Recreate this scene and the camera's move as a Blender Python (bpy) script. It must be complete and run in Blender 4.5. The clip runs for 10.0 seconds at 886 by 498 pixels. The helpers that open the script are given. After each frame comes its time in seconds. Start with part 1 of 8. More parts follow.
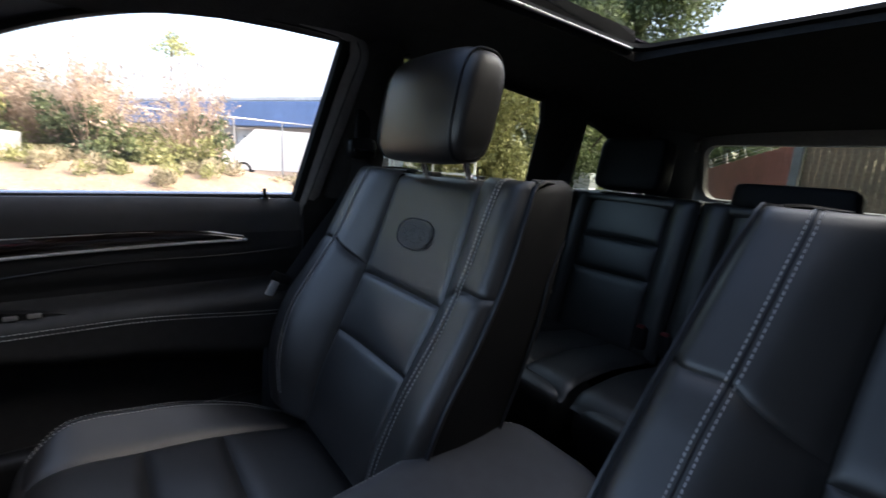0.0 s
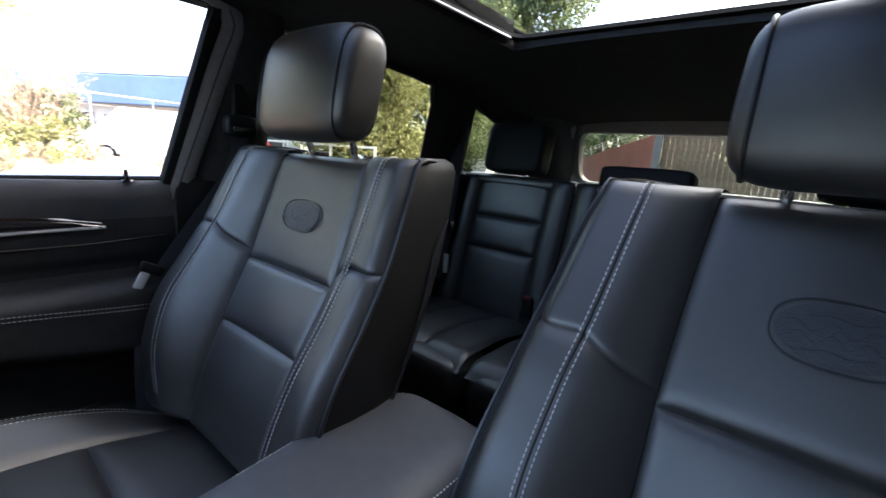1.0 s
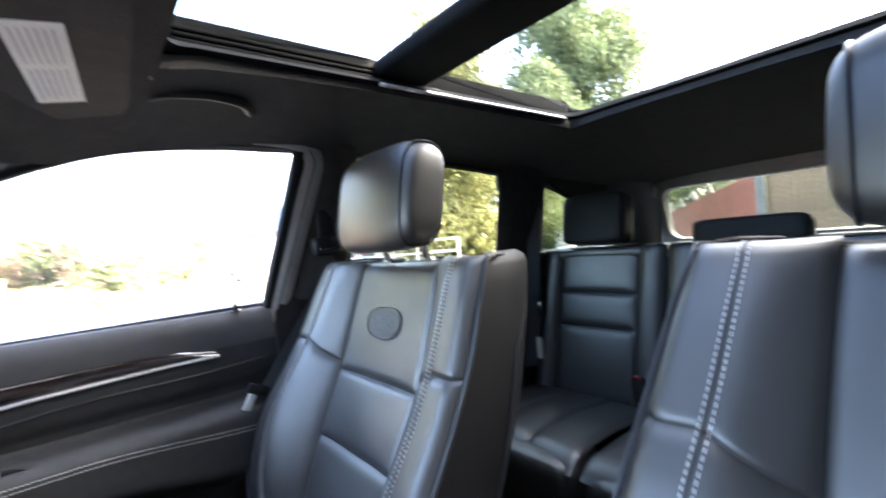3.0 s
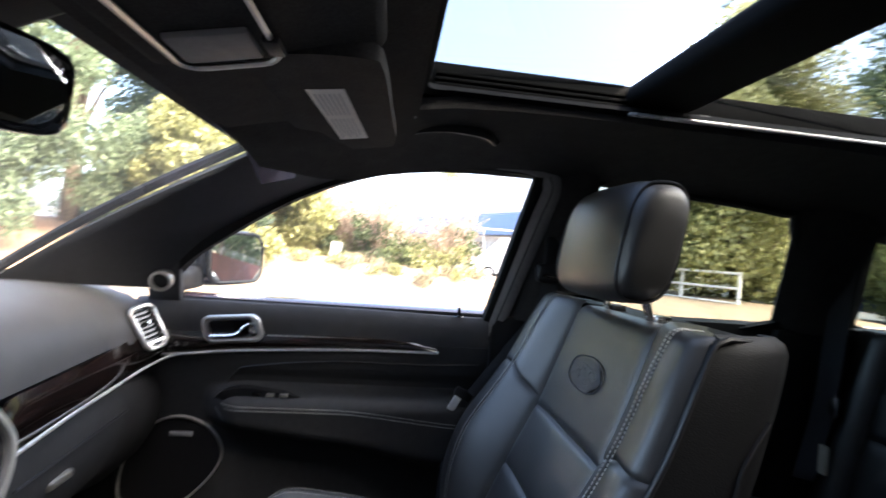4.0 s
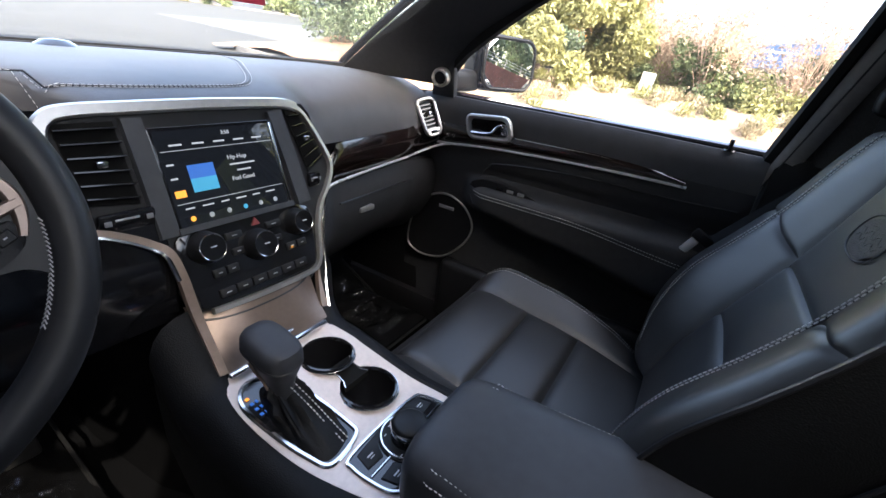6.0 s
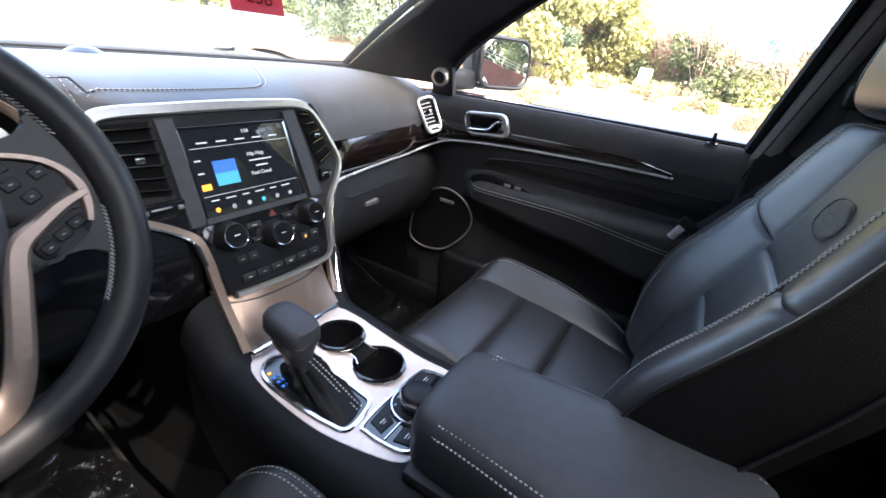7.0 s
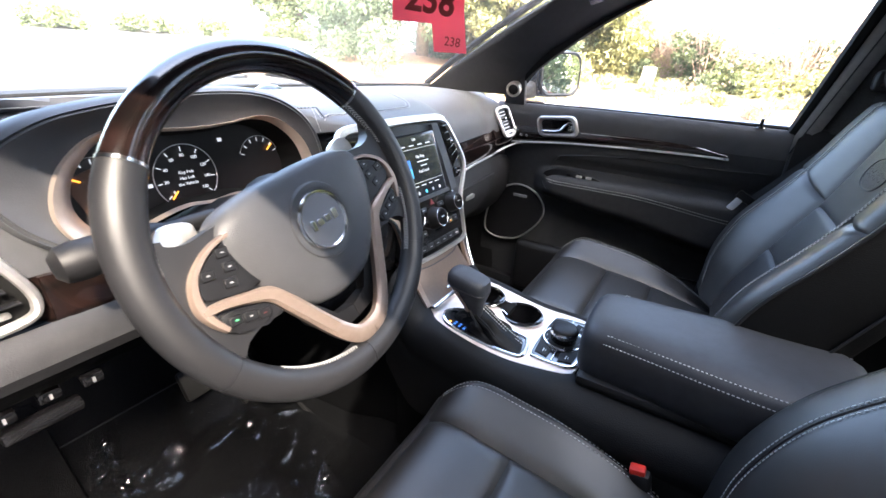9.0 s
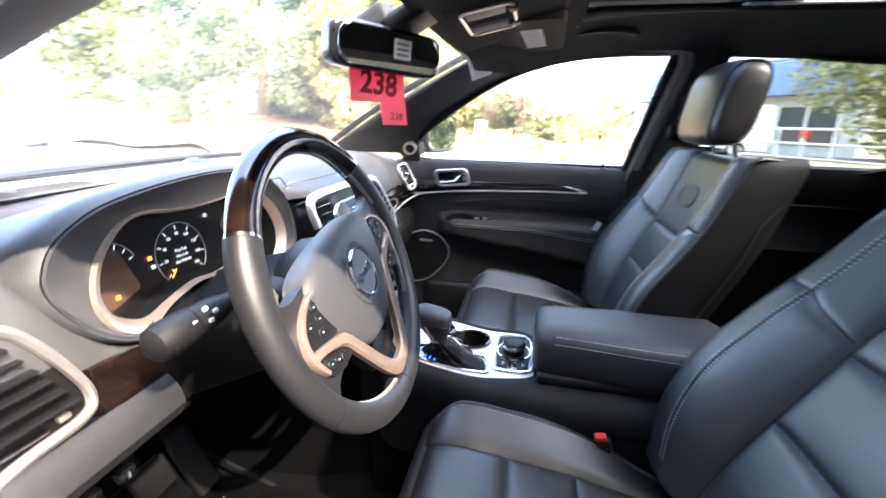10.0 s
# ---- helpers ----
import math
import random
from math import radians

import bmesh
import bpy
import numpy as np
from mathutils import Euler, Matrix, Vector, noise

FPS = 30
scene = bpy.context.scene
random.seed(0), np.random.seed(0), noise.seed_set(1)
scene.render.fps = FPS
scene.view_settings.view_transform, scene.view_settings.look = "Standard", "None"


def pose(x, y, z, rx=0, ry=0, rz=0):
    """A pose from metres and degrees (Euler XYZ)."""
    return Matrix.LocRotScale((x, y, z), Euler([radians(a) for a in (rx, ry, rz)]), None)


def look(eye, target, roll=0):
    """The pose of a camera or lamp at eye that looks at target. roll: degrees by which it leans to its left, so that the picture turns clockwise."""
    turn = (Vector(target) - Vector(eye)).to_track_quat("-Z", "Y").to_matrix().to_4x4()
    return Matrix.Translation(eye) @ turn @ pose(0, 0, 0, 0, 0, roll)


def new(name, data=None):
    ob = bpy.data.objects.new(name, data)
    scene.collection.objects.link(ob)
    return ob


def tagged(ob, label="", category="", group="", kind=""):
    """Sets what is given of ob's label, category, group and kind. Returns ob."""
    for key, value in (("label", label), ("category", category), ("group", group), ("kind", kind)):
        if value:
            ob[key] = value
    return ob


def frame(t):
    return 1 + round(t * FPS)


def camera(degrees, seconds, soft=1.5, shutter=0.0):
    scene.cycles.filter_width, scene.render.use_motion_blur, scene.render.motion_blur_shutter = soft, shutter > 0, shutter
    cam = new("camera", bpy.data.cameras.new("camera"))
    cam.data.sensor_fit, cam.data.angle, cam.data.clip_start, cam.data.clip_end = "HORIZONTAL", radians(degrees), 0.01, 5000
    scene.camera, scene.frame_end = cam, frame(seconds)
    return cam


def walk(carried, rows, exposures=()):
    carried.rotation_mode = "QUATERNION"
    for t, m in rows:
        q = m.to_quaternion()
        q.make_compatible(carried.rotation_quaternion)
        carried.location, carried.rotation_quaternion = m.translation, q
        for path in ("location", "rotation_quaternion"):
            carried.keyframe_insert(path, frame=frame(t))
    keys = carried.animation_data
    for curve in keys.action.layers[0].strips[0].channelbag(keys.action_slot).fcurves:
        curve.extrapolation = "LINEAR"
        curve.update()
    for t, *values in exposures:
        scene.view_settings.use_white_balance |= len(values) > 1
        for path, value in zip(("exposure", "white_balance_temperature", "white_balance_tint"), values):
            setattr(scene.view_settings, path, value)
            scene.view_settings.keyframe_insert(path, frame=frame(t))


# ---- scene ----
cam = camera(91.6, 10.0, shutter=0.4)
PATH = [
    (0, (-0.306, 0.392, 1.271), (1.233, -0.824, 0.881), 3.6),
    (0.5, (-0.322, 0.387, 1.265), (1.025, -1.032, 0.849), 4.4),
    (1, (-0.335, 0.384, 1.261), (0.886, -1.143, 0.84), 4.1),
    (1.5, (-0.352, 0.38, 1.262), (0.641, -1.306, 0.85), 3.4),
    (2, (-0.373, 0.378, 1.259), (0.439, -1.406, 0.864), 2.9),
    (2.5, (-0.358, 0.37, 1.262), (0.805, -1.233, 0.984), -2.0),
    (3, (-0.344, 0.357, 1.279), (1.199, -0.916, 1.243), -5.5),
    (3.2, (-0.346, 0.344, 1.277), (1.352, -0.711, 1.342), -5.4),
    (4.3, (-0.35, 0.266, 1.338), (1.642, 0.358, 1.188), 7.3),
    (4.5, (-0.343, 0.255, 1.321), (1.611, 0.578, 1.04), 8.0),
    (5, (-0.337, 0.222, 1.292), (1.439, 0.918, 0.69), 8.9),
    (5.5, (-0.339, 0.186, 1.285), (1.312, 1.003, 0.505), 9.3),
    (5.7, (-0.344, 0.17, 1.283), (1.254, 1.036, 0.449), 8.1),
    (7, (-0.403, 0.123, 1.29), (1.189, 0.991, 0.444), 7.2),
    (7.5, (-0.493, 0.151, 1.3), (1.086, 1.051, 0.466), 4.9),
    (8, (-0.564, 0.174, 1.296), (0.969, 1.125, 0.434), 3.4),
    (8.2, (-0.593, 0.184, 1.297), (0.958, 1.124, 0.453), 4.1),
    (8.5, (-0.639, 0.19, 1.294), (0.908, 1.151, 0.468), 3.4),
    (9, (-0.711, 0.222, 1.29), (0.876, 1.137, 0.485), 3.1),
    (9.5, (-0.786, 0.274, 1.294), (0.926, 1.038, 0.596), 3.9),
    (10, (-0.885, 0.357, 1.31), (0.998, 0.723, 0.743), 1.4),
]
EXPOSURES = [(0.0, 3.3), (1.0, 4.45), (2.0, 5.6), (2.5, 5.95), (3.2, 5.8), (4.3, 3.9), (5.5, 3.8), (7.0, 4.6), (9.0, 5.1), (10.0, 5.3)]
walk(cam, [(t, look(eye, target, roll)) for t, eye, target, roll in PATH], EXPOSURES)

# ---- world, sun and exposure ----
SUN_AZ, SUN_EL = radians(215), radians(42)
world = bpy.data.worlds.new("sky")
scene.world = world
world.use_nodes = True
wn = world.node_tree.nodes
sky = wn.new("ShaderNodeTexSky")
sky.sky_type, sky.sun_disc = "NISHITA", False
sky.sun_elevation, sky.sun_rotation = SUN_EL, SUN_AZ
sky.dust_density, sky.air_density, sky.ozone_density = 6.0, 0.85, 0.6
wn["Background"].inputs["Strength"].default_value = 0.15
world.node_tree.links.new(sky.outputs[0], wn["Background"].inputs[0])
sun = new("sun", bpy.data.lights.new("sun", "SUN"))
sun.data.energy, sun.data.angle, sun.data.color = 0.38, radians(1.0), (1.0, 0.90, 0.78)
sun_from = Vector((math.sin(SUN_AZ) * math.cos(SUN_EL), math.cos(SUN_AZ) * math.cos(SUN_EL), math.sin(SUN_EL)))
sun.matrix_world = look(sun_from * 30, (0, 0, 0))


# ---- materials ----
def material(name, color, rough=0.5, metal=0.0, grain=0.0, scale=40.0, bump=0.0, bump_scale=300.0,
             coat=0.0, emit=None, power=0.0, spec=0.5, stains=0.0, voronoi=False, per_piece=0.0):
    m = bpy.data.materials.new(name)
    m.use_nodes = True
    nt, b = m.node_tree, m.node_tree.nodes["Principled BSDF"]
    b.inputs["Base Color"].default_value = (*color, 1)
    b.inputs["Roughness"].default_value = rough
    b.inputs["Metallic"].default_value = metal
    b.inputs["Specular IOR Level"].default_value = spec
    b.inputs["Coat Weight"].default_value = coat
    b.inputs["Coat Roughness"].default_value = 0.05
    if emit:
        b.inputs["Emission Color"].default_value = (*emit, 1)
        b.inputs["Emission Strength"].default_value = power
    co = nt.nodes.new("ShaderNodeTexCoord")
    if grain or stains:
        n1 = nt.nodes.new("ShaderNodeTexNoise")
        n1.inputs["Scale"].default_value, n1.inputs["Detail"].default_value = scale, 6
        nt.links.new(co.outputs["Object"], n1.inputs["Vector"])
        n2 = nt.nodes.new("ShaderNodeTexNoise")
        n2.inputs["Scale"].default_value, n2.inputs["Detail"].default_value = scale / 9, 4
        nt.links.new(co.outputs["Object"], n2.inputs["Vector"])
        r1 = nt.nodes.new("ShaderNodeMapRange")
        r1.inputs["To Min"].default_value, r1.inputs["To Max"].default_value = 1 - grain, 1 + grain
        r1.inputs["From Min"].default_value, r1.inputs["From Max"].default_value = 0.3, 0.7
        nt.links.new(n1.outputs["Fac"], r1.inputs["Value"])
        r2 = nt.nodes.new("ShaderNodeMapRange")
        r2.inputs["To Min"].default_value, r2.inputs["To Max"].default_value = 1 - stains, 1 + stains
        r2.inputs["From Min"].default_value, r2.inputs["From Max"].default_value = 0.3, 0.7
        nt.links.new(n2.outputs["Fac"], r2.inputs["Value"])
        mul = nt.nodes.new("ShaderNodeMath")
        mul.operation = "MULTIPLY"
        nt.links.new(r1.outputs[0], mul.inputs[0])
        nt.links.new(r2.outputs[0], mul.inputs[1])
        last = mul.outputs[0]
        if per_piece:
            info = nt.nodes.new("ShaderNodeNewGeometry")
            r3 = nt.nodes.new("ShaderNodeMapRange")
            r3.inputs["To Min"].default_value, r3.inputs["To Max"].default_value = 1 - per_piece, 1 + per_piece
            nt.links.new(info.outputs["Random Per Island"], r3.inputs["Value"])
            m3 = nt.nodes.new("ShaderNodeMath")
            m3.operation = "MULTIPLY"
            nt.links.new(last, m3.inputs[0])
            nt.links.new(r3.outputs[0], m3.inputs[1])
            last = m3.outputs[0]
        mix = nt.nodes.new("ShaderNodeVectorMath")
        mix.operation = "SCALE"
        mix.inputs[0].default_value = color
        nt.links.new(last, mix.inputs["Scale"])
        nt.links.new(mix.outputs[0], b.inputs["Base Color"])
        r4 = nt.nodes.new("ShaderNodeMapRange")
        r4.inputs["To Min"].default_value, r4.inputs["To Max"].default_value = rough * 0.85, min(1, rough * 1.15)
        nt.links.new(n2.outputs["Fac"], r4.inputs["Value"])
        nt.links.new(r4.outputs[0], b.inputs["Roughness"])
    if bump:
        t = nt.nodes.new("ShaderNodeTexVoronoi" if voronoi else "ShaderNodeTexNoise")
        t.inputs["Scale"].default_value = bump_scale
        nt.links.new(co.outputs["Object"], t.inputs["Vector"])
        bp = nt.nodes.new("ShaderNodeBump")
        bp.inputs["Strength"].default_value, bp.inputs["Distance"].default_value = bump, 0.002
        nt.links.new(t.outputs[0], bp.inputs["Height"])
        nt.links.new(bp.outputs[0], b.inputs["Normal"])
    return m


def wood_material(name, dark, light):
    m = material(name, dark, 0.16, coat=0.8)
    nt, b = m.node_tree, m.node_tree.nodes["Principled BSDF"]
    co = nt.nodes.new("ShaderNodeTexCoord")
    mp = nt.nodes.new("ShaderNodeMapping")
    mp.inputs["Scale"].default_value = (12, 12, 90)
    n = nt.nodes.new("ShaderNodeTexNoise")
    n.inputs["Scale"].default_value, n.inputs["Detail"].default_value, n.inputs["Distortion"].default_value = 1.6, 8, 0.8
    ramp = nt.nodes.new("ShaderNodeValToRGB")
    ramp.color_ramp.elements[0].position, ramp.color_ramp.elements[1].position = 0.42, 0.68
    ramp.color_ramp.elements[0].color, ramp.color_ramp.elements[1].color = (*dark, 1), (*light, 1)
    nt.links.new(co.outputs["Object"], mp.inputs[0])
    nt.links.new(mp.outputs[0], n.inputs["Vector"])
    nt.links.new(n.outputs["Fac"], ramp.inputs[0])
    nt.links.new(ramp.outputs[0], b.inputs["Base Color"])
    return m


def glass_material(name, tint, gloss=1.0, veil=0.0):
    m = bpy.data.materials.new(name)
    m.use_nodes = True
    nt = m.node_tree
    out = nt.nodes["Material Output"]
    clear, shine, mix = nt.nodes.new("ShaderNodeBsdfTransparent"), nt.nodes.new("ShaderNodeBsdfGlossy"), nt.nodes.new("ShaderNodeMixShader")
    clear.inputs[0].default_value = (*tint, 1)
    shine.inputs["Roughness"].default_value = 0.02
    fr = nt.nodes.new("ShaderNodeLayerWeight")
    fr.inputs["Blend"].default_value = 0.5
    steep = nt.nodes.new("ShaderNodeMath")
    steep.operation = "POWER"
    steep.inputs[1].default_value = 4.5
    k = nt.nodes.new("ShaderNodeMath")
    k.operation, k.use_clamp = "MULTIPLY_ADD", True
    k.inputs[1].default_value, k.inputs[2].default_value = 0.75 * gloss, 0.022 * gloss
    nt.links.new(fr.outputs["Facing"], steep.inputs[0])
    nt.links.new(steep.outputs[0], k.inputs[0])
    nt.links.new(k.outputs[0], mix.inputs[0])
    nt.links.new(clear.outputs[0], mix.inputs[1])
    nt.links.new(shine.outputs[0], mix.inputs[2])
    last = mix
    # even white veil in the glass, standing in for glare over the view
    if veil:
        film, last = nt.nodes.new("ShaderNodeBsdfTranslucent"), nt.nodes.new("ShaderNodeMixShader")
        film.inputs[0].default_value = (0.8, 0.8, 0.8, 1)
        last.inputs[0].default_value = veil
        nt.links.new(mix.outputs[0], last.inputs[1])
        nt.links.new(film.outputs[0], last.inputs[2])
    nt.links.new(last.outputs[0], out.inputs[0])
    return m


def leaf_material(name, color, vary=0.35):
    m = material(name, color, 0.55, grain=0.2, stains=0.25, scale=6, per_piece=vary)
    b = m.node_tree.nodes["Principled BSDF"]
    nt = m.node_tree
    thin, mix = nt.nodes.new("ShaderNodeBsdfTranslucent"), nt.nodes.new("ShaderNodeMixShader")
    mix.inputs[0].default_value = 0.38
    nt.links.new(b.inputs["Base Color"].links[0].from_socket, thin.inputs[0])
    nt.links.new(b.outputs[0], mix.inputs[1])
    nt.links.new(thin.outputs[0], mix.inputs[2])
    nt.links.new(mix.outputs[0], nt.nodes["Material Output"].inputs[0])
    return m


LEATHER = material("black_leather", (0.0122, 0.0112, 0.0108), 0.44, spec=0.85, grain=0.12, scale=60, stains=0.12, bump=0.09, bump_scale=1200, voronoi=True)
RIM = material("smooth_rim_leather", (0.013, 0.013, 0.0145), 0.47, grain=0.08, scale=40, stains=0.1, bump=0.06, bump_scale=1800)
# darker than real vinyl: missing shade from the door side is in the colour
LEATHER_SIDE = material("shaded_black_vinyl", (0.0038, 0.0041, 0.0050), 0.60, spec=0.20, grain=0.12, scale=60, bump=0.2, bump_scale=600, voronoi=True)
DOOR_SKIN = material("black_door_vinyl", (0.0255, 0.0260, 0.0282), 0.60, spec=0.26, grain=0.12, scale=60, stains=0.1, bump=0.1, bump_scale=900, voronoi=True)
ARM_LEATHER = material("armrest_leather", (0.028, 0.0298, 0.0355), 0.50, spec=0.32, grain=0.12, scale=60, stains=0.12, bump=0.08, bump_scale=1200, voronoi=True)
PIPING = material("black_piping", (0.010, 0.010, 0.012), 0.4)
STITCH = material("pale_thread", (0.47, 0.465, 0.46), 0.8, grain=0.1, scale=200)
EMBOSS = material("embossed_leather", (0.014, 0.015, 0.020), 0.5, bump=0.3, bump_scale=500)
PLASTIC = material("black_plastic", (0.008, 0.008, 0.009), 0.48, spec=0.3, grain=0.1, scale=50, bump=0.15, bump_scale=900)
DASH = material("soft_dash_skin", (0.057, 0.058, 0.062), 0.50, spec=0.40, grain=0.1, scale=30, stains=0.1, bump=0.12, bump_scale=900, voronoi=True)
GLOSS = material("gloss_black", (0.008, 0.008, 0.009), 0.12, coat=0.5)
HEADLINER = material("black_headliner", (0.042, 0.0405, 0.0400), 0.95, grain=0.2, scale=300, stains=0.15, bump=0.3, bump_scale=900, spec=0.1)
PILLAR = material("pillar_trim", (0.030, 0.032, 0.036), 0.6, grain=0.12, scale=80, bump=0.15, bump_scale=900)
MATTE = material("matte_black", (0.006, 0.006, 0.006), 0.9, spec=0.1, grain=0.1, scale=80)
GREY_TRIM = material("grey_trim", (0.29, 0.28, 0.275), 0.6, grain=0.1, scale=80, bump=0.1, bump_scale=900)
CARPET = material("black_carpet", (0.0042, 0.0043, 0.0046), 0.95, grain=0.4, scale=400, bump=0.8, bump_scale=700, spec=0.03)
CHROME = material("chrome", (0.75, 0.75, 0.76), 0.17, 1.0, grain=0.04, scale=90)
# chrome with a pale diffuse base that stands in for reflected sky
STRIP = material("bright_strip", (0.80, 0.80, 0.80), 0.28, 0.55, grain=0.04, scale=120)
SATIN = material("satin_silver", (0.62, 0.60, 0.57), 0.32, 0.85, grain=0.05, scale=120, bump=0.05, bump_scale=1500)
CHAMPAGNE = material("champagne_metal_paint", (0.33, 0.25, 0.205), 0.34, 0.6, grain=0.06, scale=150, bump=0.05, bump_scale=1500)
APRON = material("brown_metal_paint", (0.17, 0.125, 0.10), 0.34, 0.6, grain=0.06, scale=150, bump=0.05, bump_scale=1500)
BRONZE = material("bronze_metal", (0.62, 0.51, 0.43), 0.36, 0.75, grain=0.04, scale=120)
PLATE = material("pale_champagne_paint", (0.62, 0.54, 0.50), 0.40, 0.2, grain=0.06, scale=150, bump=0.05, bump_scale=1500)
WOOD = wood_material("dark_gloss_wood", (0.005, 0.0035, 0.003), (0.018, 0.009, 0.0075))
RUBBER = material("black_rubber", (0.008, 0.008, 0.008), 0.75, spec=0.25)
WHITE_MARK = material("white_marking", (0.65, 0.65, 0.65), 0.6)
SCREEN = material("screen_glass", (0.006, 0.007, 0.010), 0.03, emit=(0.10, 0.12, 0.15), power=0.005)
LIT_WHITE = material("lit_white", (0.3, 0.3, 0.3), 0.5, emit=(0.75, 0.8, 0.9), power=0.035)
LIT_BLUE = material("lit_blue", (0.02, 0.1, 0.3), 0.5, emit=(0.05, 0.2, 0.8), power=0.035)
LIT_CYAN = material("lit_cyan", (0.05, 0.3, 0.4), 0.5, emit=(0.06, 0.4, 0.75), power=0.035)
LIT_ORANGE = material("lit_orange", (0.4, 0.15, 0.02), 0.5, emit=(1.0, 0.35, 0.04), power=0.10)
LIT_GREEN = material("lit_green", (0.05, 0.3, 0.1), 0.5, emit=(0.1, 0.7, 0.25), power=0.10)
RED = material("red_plastic", (0.62, 0.03, 0.02), 0.4, grain=0.08, scale=90)
RED_DIM = material("dim_red", (0.13, 0.02, 0.02), 0.5)
DIAL = material("dial_face", (0.010, 0.008, 0.008), 0.3)
DIAL_WARM = material("dial_warm_glow", (0.085, 0.043, 0.027), 0.45, grain=0.1, scale=80)
PAPER = material("white_paper", (0.74, 0.73, 0.70), 0.8, grain=0.05, scale=60)
THIN_PAPER = leaf_material("thin_white_paper", (0.78, 0.77, 0.74), 0.0)
PRINT = material("printed_grey", (0.20, 0.20, 0.21), 0.8)
PRINT_PALE = material("printed_pale_grey", (0.48, 0.48, 0.49), 0.8)
TAG = leaf_material("pink_tag_card", (0.88, 0.19, 0.25), 0.0)
TAG_INK = material("dark_red_ink", (0.22, 0.02, 0.02), 0.7)
BEIGE = material("beige_plastic", (0.55, 0.52, 0.42), 0.5, grain=0.06, scale=90)
WEB = material("belt_webbing", (0.034, 0.036, 0.042), 0.75, grain=0.15, scale=500, bump=0.4, bump_scale=900)
MIRROR = material("mirror_glass", (0.85, 0.86, 0.86), 0.01, 1.0)
PAINT = material("dark_car_paint", (0.05, 0.035, 0.05), 0.25, 0.3, coat=0.8, grain=0.05, scale=300)
# last value: strength of the painted glare veil
GLASS = glass_material("clear_glass", (0.94, 0.945, 0.93), 0.6, 0.006)
TINTED = glass_material("privacy_glass", (0.63, 0.66, 0.62), 0.5)
ROOF_GLASS = glass_material("roof_glass", (0.53, 0.555, 0.57), 0.5)
FILM = glass_material("clear_film", (0.93, 0.93, 0.94), 1.6)


# ---- mesh helpers ----
def finish(bm, name, mat, sharp=38):
    bmesh.ops.recalc_face_normals(bm, faces=bm.faces)
    me = bpy.data.meshes.new(name)
    bm.to_mesh(me)
    bm.free()
    for p in me.polygons:
        p.use_smooth = True
    me.set_sharp_from_angle(angle=radians(sharp))
    me.materials.append(mat)
    return me


def part(name, bm, mat, parent=None, label="", sharp=38):
    """Links a bmesh as one mesh object under its thing."""
    ob = new(name, finish(bm, name, mat, sharp))
    if parent:
        ob.parent = parent
    if label:
        tagged(ob, label)
    return ob


def thing(name, label, category, group="", kind="", at=(0, 0, 0)):
    ob = new(name)
    ob.location = at
    ob.empty_display_size = 0.05
    return tagged(ob, label, category, group, kind)


def spline(pts, n=8, closed=False):
    """Catmull-Rom through the points."""
    p = [Vector(q) for q in pts]
    out, m = [], len(p)
    for i in range(m if closed else m - 1):
        a, b, c, d = (p[(i + k) % m] if closed else p[min(max(i + k, 0), m - 1)] for k in (-1, 0, 1, 2))
        for s in range(n):
            t = s / n
            out.append(0.5 * ((2 * b) + (c - a) * t + (2 * a - 5 * b + 4 * c - d) * t * t + (3 * b - a - 3 * c + d) * t ** 3))
    if not closed:
        out.append(p[-1])
    return out


def curve_of(pairs):
    """A smooth piecewise curve value(x) through sorted (x, value) pairs."""
    xs, vs = [a for a, _ in pairs], [b for _, b in pairs]

    def value(x):
        if x <= xs[0]:
            return vs[0]
        for k in range(len(xs) - 1):
            if x <= xs[k + 1]:
                t = (x - xs[k]) / (xs[k + 1] - xs[k])
                h = xs[k + 1] - xs[k]
                m0 = (vs[k + 1] - vs[k - 1]) / (xs[k + 1] - xs[k - 1]) if k else (vs[1] - vs[0]) / h
                m1 = (vs[k + 2] - vs[k]) / (xs[k + 2] - xs[k]) if k + 2 < len(xs) else (vs[k + 1] - vs[k]) / h
                return ((2 * t ** 3 - 3 * t * t + 1) * vs[k] + (t ** 3 - 2 * t * t + t) * h * m0
                        + (3 * t * t - 2 * t ** 3) * vs[k + 1] + (t ** 3 - t * t) * h * m1)
        return vs[-1]
    return value


def ramp01(a, b, x):
    t = min(max((x - a) / (b - a), 0), 1)
    return t * t * (3 - 2 * t)


def skin(rows, closed_u=False, closed_v=False, bm=None):
    """Quads over a table of points."""
    bm = bm or bmesh.new()
    v = [[bm.verts.new(p) for p in r] for r in rows]
    nu, nv = len(v), len(v[0])
    for i in range(nu if closed_u else nu - 1):
        for j in range(nv if closed_v else nv - 1):
            q = [v[i][j], v[(i + 1) % nu][j], v[(i + 1) % nu][(j + 1) % nv], v[i][(j + 1) % nv]]
            try:
                bm.faces.new(q)
            except ValueError:
                pass
    return bm


def thick(bm, d):
    """Gives a sheet a second face at the distance d behind it, and closes its edges."""
    bmesh.ops.recalc_face_normals(bm, faces=bm.faces)
    bm.normal_update()
    old, rim = bm.faces[:], [e for e in bm.edges if e.is_boundary]
    twin = {v: bm.verts.new(v.co - v.normal * d) for v in bm.verts[:]}
    for f in old:
        bm.faces.new([twin[v] for v in reversed(f.verts)])
    for e in rim:
        a, b = e.verts
        try:
            bm.faces.new((a, b, twin[b], twin[a]))
        except ValueError:
            pass
    return bm


